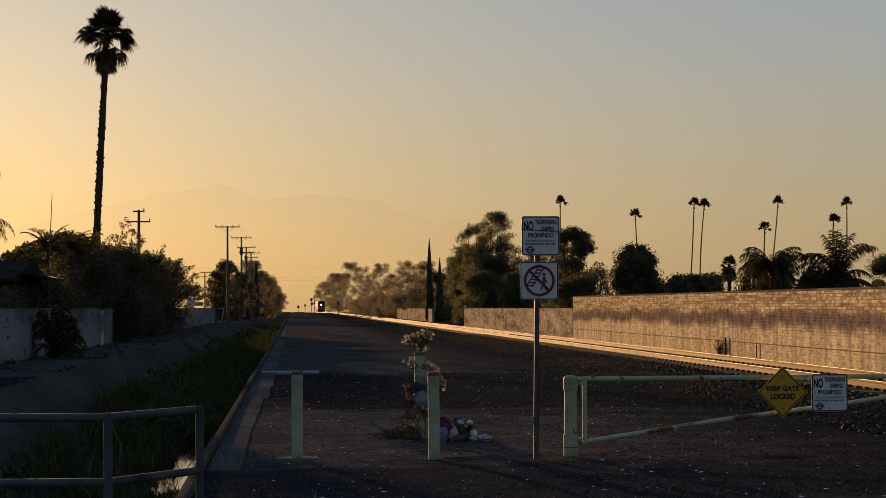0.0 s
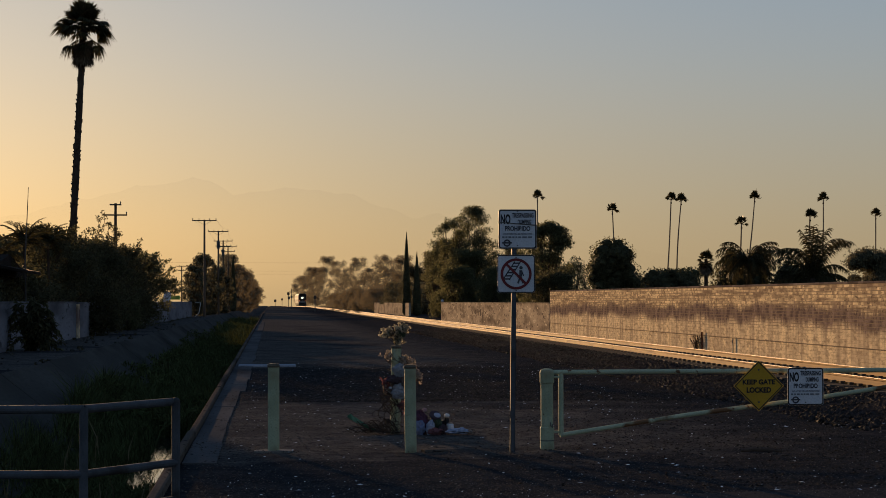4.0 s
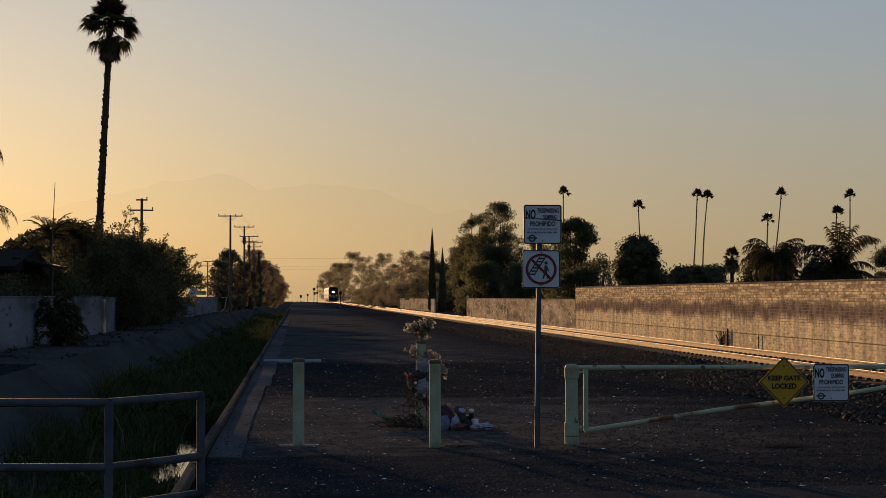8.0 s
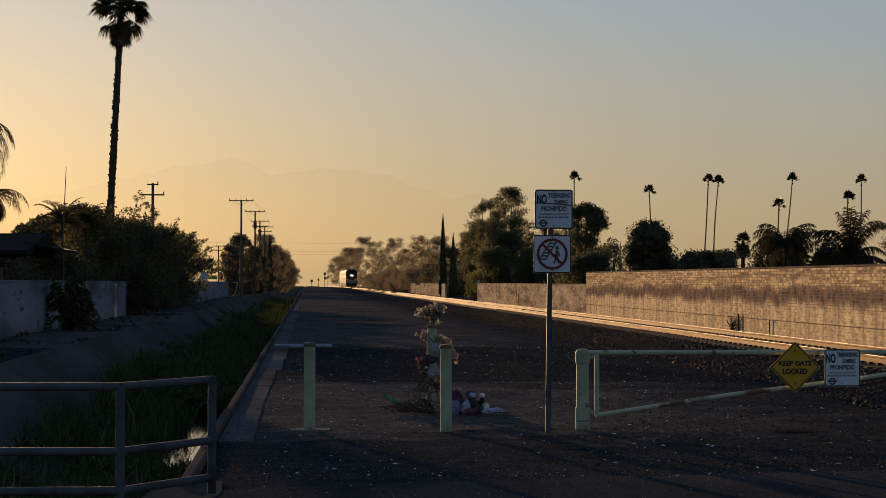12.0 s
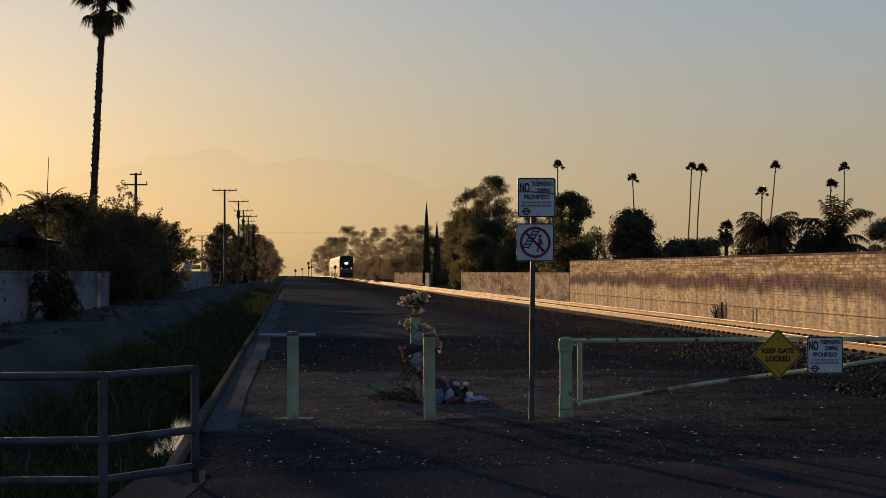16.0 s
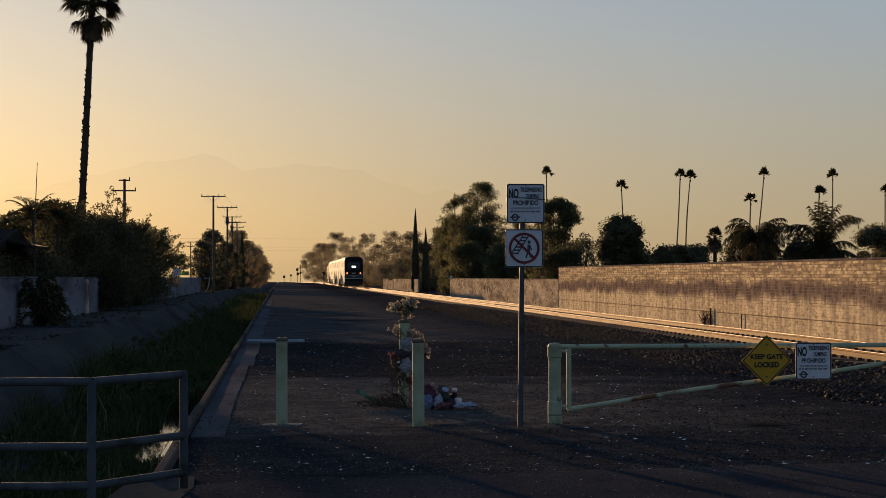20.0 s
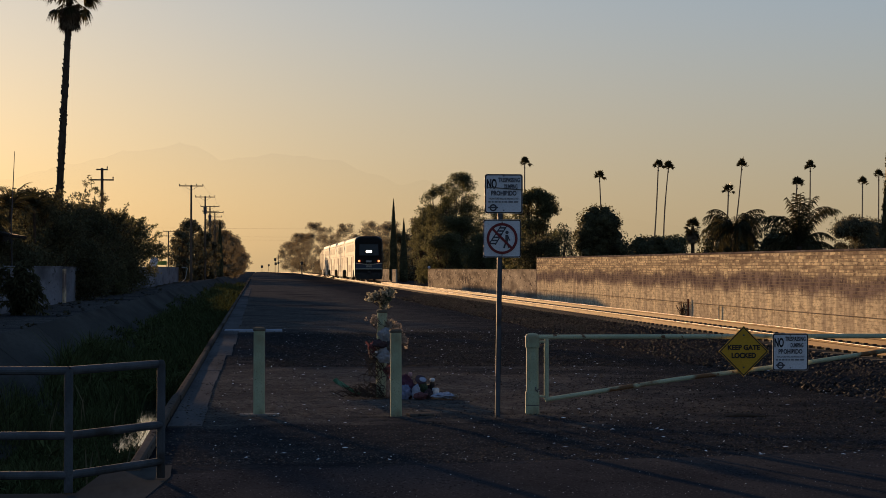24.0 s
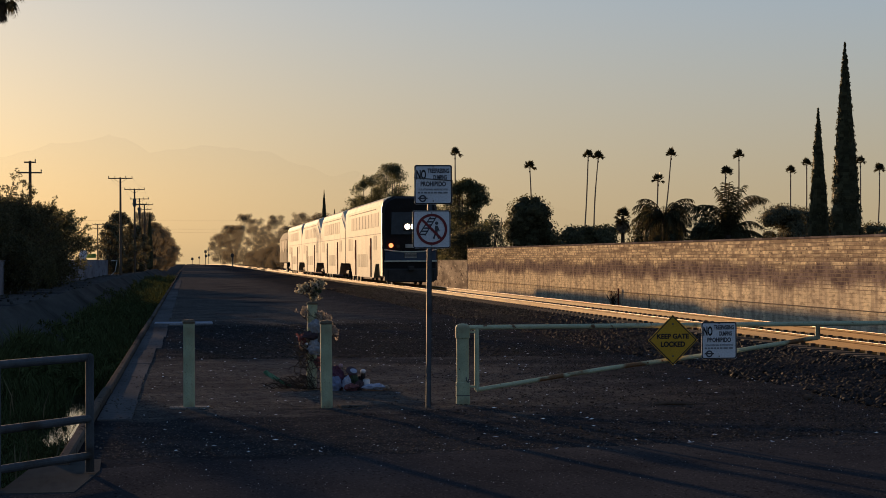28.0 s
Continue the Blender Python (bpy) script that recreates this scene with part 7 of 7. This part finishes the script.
    part("rim", Build().tube([(0, 0, -0.012), (0, 0, 0.0), (0, 0, 0.012)], [0.07, 0.088, 0.082], 22), cloth_d, plate, "black rim")
    part("face", Build().tube([(0.03, 0.0, 0.013), (0.03, 0.0, 0.017)], [0.050, 0.046], 20), cloth_w, plate, "blue-white face")
    heap("grey_plush", "grey crumpled soft toy tied to the bollard", x0 + 0.05, y0 - 0.13, 0.085, 0.06, 0.10, cloth_g, 31, "soft toy", 0.80)
    heap("grey_plush", "pale grey crumpled soft toy tied to the bollard", x0 + 0.04, y0 - 0.14, 0.10, 0.06, 0.11, cloth_g, 37, "soft toy", 0.50)
    heap("dark_ribbon", "dark wilted ribbon bunch tied to the bollard", x0 - 0.02, y0 - 0.13, 0.10, 0.06, 0.07, cloth_d, 41, "ribbon", 0.70)
    jar = thing("candle_jar", "short white candle in a pale jar", "candle", at=pose(x0 + 0.755, y0 - 0.10, 0))
    part("jar", Build().tube([(0, 0, 0), (0, 0, 0.085), (0, 0, 0.12), (0, 0, 0.125)], [0.046, 0.050, 0.050, 0.04], 14), lid_white, jar)
    part("wax", Build().tube([(0, 0, 0.125), (0, 0, 0.14)], [0.036, 0.03], 12), petals_w, jar)
    tall = thing("tall_candle", "tall dark glass candle with a round white lid", "candle", at=pose(x0 + 0.715, y0 - 0.02, 0))
    part("glass", Build().tube([(0, 0, 0), (0, 0, 0.19), (0, 0, 0.21)], [0.034, 0.034, 0.028], 12), DARK_GLASS, tall)
    part("lid", Build().ball((0, 0, 0.235), 0.040, 6, 14, 0.75), lid_white, tall, "round white lid")
    tall = thing("tall_candle", "tall dark glass candle", "candle", at=pose(x0 + 0.64, y0 - 0.02, 0))
    part("glass", Build().tube([(0, 0, 0), (0, 0, 0.17)], 0.032, 12), DARK_GLASS, tall)
    # the dark leafy heart of the bouquet and the yellow tie below it
    core = [(x0 + 0.05, y0, 1.30), (x0 + 0.09, y0, 1.36), (x0 + 0.10, y0 + 0.01, 1.43), (x0 + 0.02, y0, 1.40)]
    tagged(part("bouquet_leaves", quads("bouquet_leaves", leaves(rng, core, [0.05, 0.06, 0.055, 0.05], 26000, 0.022, 1.9), leafy), leafy), "dark dry leaves in the heart of the bouquet", "leaves")
    tagged(part("bouquet_tie", Build().tube([(x0 + 0.03, y0, 1.20), (x0 + 0.03, y0, 1.25), (x0 + 0.035, y0, 1.29)], [0.022, 0.03, 0.04], 10), petals_y), "pale yellow tie round the bouquet stems", "ribbon")
    tagged(part("white_bow", Build().ball((x0 - 0.075, y0 - 0.14, 0.63), 0.022, 5, 8, 0.8), lid_white), "small white bow on the soft toy", "ribbon")


GREEN_FOIL = material("green_foil", (0.07, 0.19, 0.12), 0.3, scale=6, fine=30, bump=0.2)
make_memorial()
stick = Build().tube([(5.63, 24.10, 0.02), (5.78, 24.06, 0.035), (5.95, 24.03, 0.03), (6.10, 23.98, 0.02)], [0.012, 0.022, 0.018, 0.008], 7)
tagged(part("dark_stick", stick, BARK), "short dark charred stick lying on the gravel", "stick")
tagged(part("dark_clod", Build().ball((7.75, 24.8, 0.03), 0.07, 5, 8, 0.6), BARK), "small dark clod on the gravel", "clod")


# ---- train ----
TRAIN_WHITE = material("train_silver_white", (0.56, 0.535, 0.42), 0.6, 0.0, second=(0.51, 0.485, 0.38), scale=0.5, fine=8, bump=0.02, relief=0.004, spec=0.0022, stain=(0.42, 0.405, 0.33), stain_scale=0.4)
TRAIN_LOCO = material("locomotive_dusty_white", (0.17, 0.155, 0.125), 0.7, second=(0.12, 0.11, 0.09), scale=0.8, fine=8, bump=0.0, spec=0.001, stain=(0.12, 0.10, 0.08), stain_scale=0.6)
TRAIN_BLACK = material("train_black_mask", (0.012, 0.011, 0.011), 0.55, scale=1, fine=10, bump=0.0, spec=0.08)
TRAIN_BLUE = material("train_blue", (0.032, 0.05, 0.08), 0.4, scale=1, fine=10, bump=0.0)
TRAIN_DOOR = material("train_door_edge", (0.13, 0.045, 0.03), 0.9, scale=1, fine=10, bump=0.0, spec=0.0)
TRAIN_GREY = material("train_underframe", (0.05, 0.048, 0.045), 0.8, scale=2, fine=12, bump=0.1, spec=0.02)
# pale cream base colour stands in for the sky that the panes reflect
TRAIN_GLASS = material("train_window_sky_tone", (0.43, 0.415, 0.335), 0.6, second=(0.34, 0.33, 0.265), scale=1, fine=10, bump=0.0, spec=0.0016, per_object=0.18)
HEADLIGHT = glow("headlight", (1.0, 0.80, 0.58), 8.0)
DITCH = glow("ditch_light", (1.0, 0.22, 0.06), 1.4)
W2 = 1.49   # half width


def side_profile(length, sloped, nose=False):
    """A car's side outline in (y, z): low floor between the trucks, raised ends."""
    top = 4.82
    if sloped:
        return [(0.12, 1.15), (4.0, 1.15), (5.6, 0.36), (length - 5.6, 0.36), (length - 4.0, 1.15), (length - 0.12, 1.15), (length - 0.12, 3.62), (length - 3.4, top), (3.4, top), (0.12, 3.62)]
    low = 0.5 if nose else 1.15
    return [(0.0, low), (1.5, low), (2.0, 1.15), (4.0, 1.15), (5.4, 0.36), (length - 5.6, 0.36), (length - 4.0, 1.15), (length - 0.12, 1.15), (length - 0.12, 4.4), (length - 0.5, top), (0.5, top), (0.0, 4.3)]


def car_shell(length, sloped, nose):
    """Body with rounded roof edges, from the side outline."""
    out = side_profile(length, sloped, nose)
    n = len(out)
    b = Build()
    # sections across, with the drop of the roof edge at each
    cut = ((-W2, 0.45), (-W2 + 0.13, 0.17), (-W2 + 0.46, 0.0), (W2 - 0.46, 0.0), (W2 - 0.13, 0.17), (W2, 0.45))
    for x, drop in cut:
        for y, z in out:
            b.v.append((x, y, z - drop if z > 4.0 else (z - drop * 0.5 if z > 3.0 else z)))
    for s in range(len(cut) - 1):
        for i in range(n):
            j = (i + 1) % n
            b.f.append((s * n + i, (s + 1) * n + i, (s + 1) * n + j, s * n + j))
    b.f.append(tuple(range(n)))
    b.f.append(tuple(range(len(cut) * n - 1, (len(cut) - 1) * n - 1, -1)))
    return b


def bogie(parent, y):
    g = part("truck", Build().box(-1.15, -1.0, y - 1.55, y + 1.55, 0.42, 0.68, 0.05).box(1.0, 1.15, y - 1.55, y + 1.55, 0.42, 0.68, 0.05).box(-1.0, 1.0, y - 0.25, y + 0.25, 0.4, 0.75), TRAIN_GREY, parent)
    for wy in (-1.25, 1.25):
        for wx in (-1, 1):
            part("wheel", Build().tube([(wx * 0.70, y + wy, 0.46), (wx * 0.83, y + wy, 0.46)], 0.46, 18), TRAIN_GREY, g)


def pane_row(parent, side, y0, y1, z0, z1, count, name="window", gap=0.12):
    step = (y1 - y0) / count
    for k in range(count):
        x = side * W2
        b = Build().box(min(x, x + side * 0.012), max(x, x + side * 0.012), y0 + k * step + gap / 2, y0 + (k + 1) * step - gap / 2, z0, z1, 0.0)
        part(name, b, TRAIN_GLASS, parent)


def train_car(train, y, length, sloped, cab):
    c = part("cab_car" if cab else "coach", car_shell(length, sloped, cab), TRAIN_WHITE, train, "white double-deck cab car" if cab else "white double-deck coach", at=pose(0, y, 0))
    bogie(c, 2.9)
    bogie(c, length - 2.9)
    for s in (-1, 1):
        x = s * W2
        pane_row(c, s, 2.0 if cab else 4.6, length - 5.0, 3.22, 4.0, 9 if cab else 8, gap=0.2)
        pane_row(c, s, 9.3, length - 9.6, 0.95, 1.72, 5, gap=0.16)
        pane_row(c, s, 3.2, 5.6, 1.95, 2.72, 2)
        pane_row(c, s, length - 5.6, length - 2.4, 1.95, 2.72, 3)
        for dy in (7.0, length - 8.3):
            door = part("door", Build().box(min(x, x + s * 0.02), max(x, x + s * 0.02), dy, dy + 1.3, 0.42, 2.5, 0.0), TRAIN_WHITE, c, "pale sliding door")
            part("door_edge", Build().box(min(x, x + s * 0.045), max(x, x + s * 0.045), dy - 0.34, dy - 0.002, 0.40, 2.62, 0.0), TRAIN_DOOR, door, "dark red-brown door edge")
            part("door_window", Build().box(min(x, x + s * 0.028), max(x, x + s * 0.028), dy + 0.3, dy + 1.0, 1.4, 2.2, 0.0), TRAIN_GLASS, door)
        part("stripe", Build().box(min(x, x + s * 0.01), max(x, x + s * 0.01), 0.4, length - 0.4, 2.80, 2.84), TRAIN_GREY_STRIPE, c, "thin grey stripe")
        part("roof_seam", Build().box(min(x, x + s * 0.03), max(x, x + s * 0.03), 3.6, length - 3.6, 4.20, 4.23), TRAIN_GREY_STRIPE, c, "raised seam under the roof edge")
    return c


TRAIN_GREY_STRIPE = material("train_stripe", (0.40, 0.38, 0.34), 0.7, spec=0.0018, scale=1, fine=10, bump=0.0)


def make_train():
    train = thing("passenger_train", "double-deck commuter train with a black-fronted cab car and lit headlights", "train")
    length = 25.9
    cab = train_car(train, 0.0, length, False, True)
    # the black mask, rounded at the top corners and bowed forward
    b = Build()
    w = W2 + 0.02
    ring = [(-w, 0.5), (w, 0.5), (w, 4.2), (w - 0.08, 4.48), (w - 0.30, 4.70), (w - 0.65, 4.83), (-w + 0.65, 4.83), (-w + 0.30, 4.70), (-w + 0.08, 4.48), (-w, 4.2)]
    n = len(ring)
    for yy, k in ((0.35, 1.0), (-0.10, 1.0), (-0.38, 0.90)):
        b.v += [(x * k, yy + (0.25 * max(0, z - 2.6) / 2 if yy < 0 else 0), 0.5 + (z - 0.5) * (1 - (1 - k) * 0.3)) for x, z in ring]
    for s in range(2):
        b.f += [(s * n + i, s * n + (i + 1) % n, (s + 1) * n + (i + 1) % n, (s + 1) * n + i) for i in range(n)]
    b.f.append(tuple(range(2 * n, 3 * n)))
    part("front_mask", b, TRAIN_BLACK, cab, "glossy black front mask")
    part("windshield", Build().add([(-1.05, -0.36, 2.75), (1.05, -0.36, 2.75), (1.0, -0.20, 3.95), (-1.0, -0.20, 3.95), (-1.05, -0.30, 2.75), (1.05, -0.30, 2.75), (1.0, -0.1, 3.95), (-1.0, -0.1, 3.95)],
                                   [(0, 1, 2, 3), (7, 6, 5, 4), (0, 4, 5, 1), (1, 5, 6, 2), (2, 6, 7, 3), (3, 7, 4, 0)]), DARK_GLASS, cab)
    part("blue_band", Build().box(-1.38, 1.38, -0.425, -0.3, 1.32, 1.82, 0.02), TRAIN_BLUE, cab, "dark blue front band")
    arc = Build()
    arc.tube([(-1.42 + 2.84 * k / 12, -0.43, 1.80 + 0.12 * abs(k / 6 - 1) ** 2) for k in range(13)], 0.035, 6)
    part("pale_line", arc, TRAIN_WHITE, cab, "pale curved line")
    part("pale_line", Build().box(-1.42, 1.42, -0.44, -0.35, 1.26, 1.34, 0.01), TRAIN_WHITE, cab, "pale straight line")
    part("coupler", Build().box(-0.16, 0.16, -0.8, -0.2, 0.78, 1.05, 0.04), TRAIN_GREY, cab)
    part("plow", Build().box(-1.3, 1.3, -0.5, -0.25, 0.16, 0.9, 0.06), TRAIN_GREY, cab, "dark steel plow")
    part("number_panel", Build().box(-0.28, 0.28, -0.436, -0.37, 2.02, 2.22, 0.01), TRAIN_GREY_STRIPE, cab, "plain grey number panel")
    grille = part("grille", Build().box(-0.36, 0.36, -0.436, -0.4, 1.46, 1.74, 0.01), TRAIN_GREY, cab, "grey grille")
    for k in range(4):
        part("slat", Build().box(-0.33, 0.33, -0.445, -0.437, 1.49 + 0.065 * k, 1.52 + 0.065 * k), TRAIN_GREY_STRIPE, grille)
    lamp = part("headlight_housing", Build().box(-0.40, 0.40, -0.46, -0.25, 2.96, 3.38, 0.05), TRAIN_GREY, cab)
    for x in (-0.17, 0.17):
        part("headlight", Build().tube([(x, -0.50, 3.17), (x, -0.44, 3.17)], [0.13, 0.15], 20), HEADLIGHT, lamp, "glowing headlight")
    for x in (-0.68, 0.68):
        part("marker_lamp", Build().tube([(x, -0.46, 2.10), (x, -0.36, 2.10)], 0.10, 14), DARK_GLASS, cab, "unlit round marker lamp")
    for x in (-1.06, 1.06):
        part("ditch_light", Build().tube([(x, -0.47, 2.15), (x, -0.36, 2.15)], 0.12, 14), DITCH, cab, "orange glowing ditch light")
    for s in (-1, 1):
        part("step", Build().box(s * 1.3 - 0.12, s * 1.3 + 0.12, -0.5, -0.2, 0.25, 0.9, 0.02), TRAIN_GREY, cab)
    for k in range(1, 4):
        train_car(train, k * (length + 0.25), length, k != 3, False)
        part("gangway", Build().box(-0.8, 0.8, k * (length + 0.25) - 0.5, k * (length + 0.25) + 0.2, 1.2, 3.3, 0.03), TRAIN_GREY, train)
    # locomotive at the tail
    y = 4 * (length + 0.25)
    loco = part("locomotive", Build().prism([(-1.45, 1.1), (1.45, 1.1), (1.5, 3.6), (1.1, 4.35), (0.5, 4.6), (-0.5, 4.6), (-1.1, 4.35), (-1.5, 3.6)], 0.1, 19.0), TRAIN_LOCO, train, "white diesel locomotive with dark vents", at=pose(0, y, 0))
    bogie(loco, 3.2)
    bogie(loco, 15.6)
    part("fuel_tank", Build().box(-1.3, 1.3, 6.0, 12.8, 0.35, 1.15, 0.1), TRAIN_GREY, loco)
    for s in (-1, 1):
        for k in range(5):
            x = s * 1.48
            part("vent", Build().box(min(x, x + s * 0.03), max(x, x + s * 0.03), 1.0 + k * 3.3, 3.6 + k * 3.3, 2.6 if k % 2 else 2.2, 3.5), TRAIN_GREY, loco, "dark vent grille")
    part("cab_end", Build().prism([(-1.45, 1.1), (1.45, 1.1), (1.4, 3.8), (-1.4, 3.8)], 19.0, 20.0), TRAIN_GREY, loco)
    return train


TRAIN = make_train()


def motions():
    """The train rolls towards the crossing at a steady speed."""
    start, speed = 109.8 + 27.4 * 28.0, 27.4
    walk(TRAIN, [(t, pose(TRACK_X, start - speed * t, RAIL_Z + far_dip(start - speed * t))) for t in (0, 5, 10, 12, 16, 21, 28)])


motions()
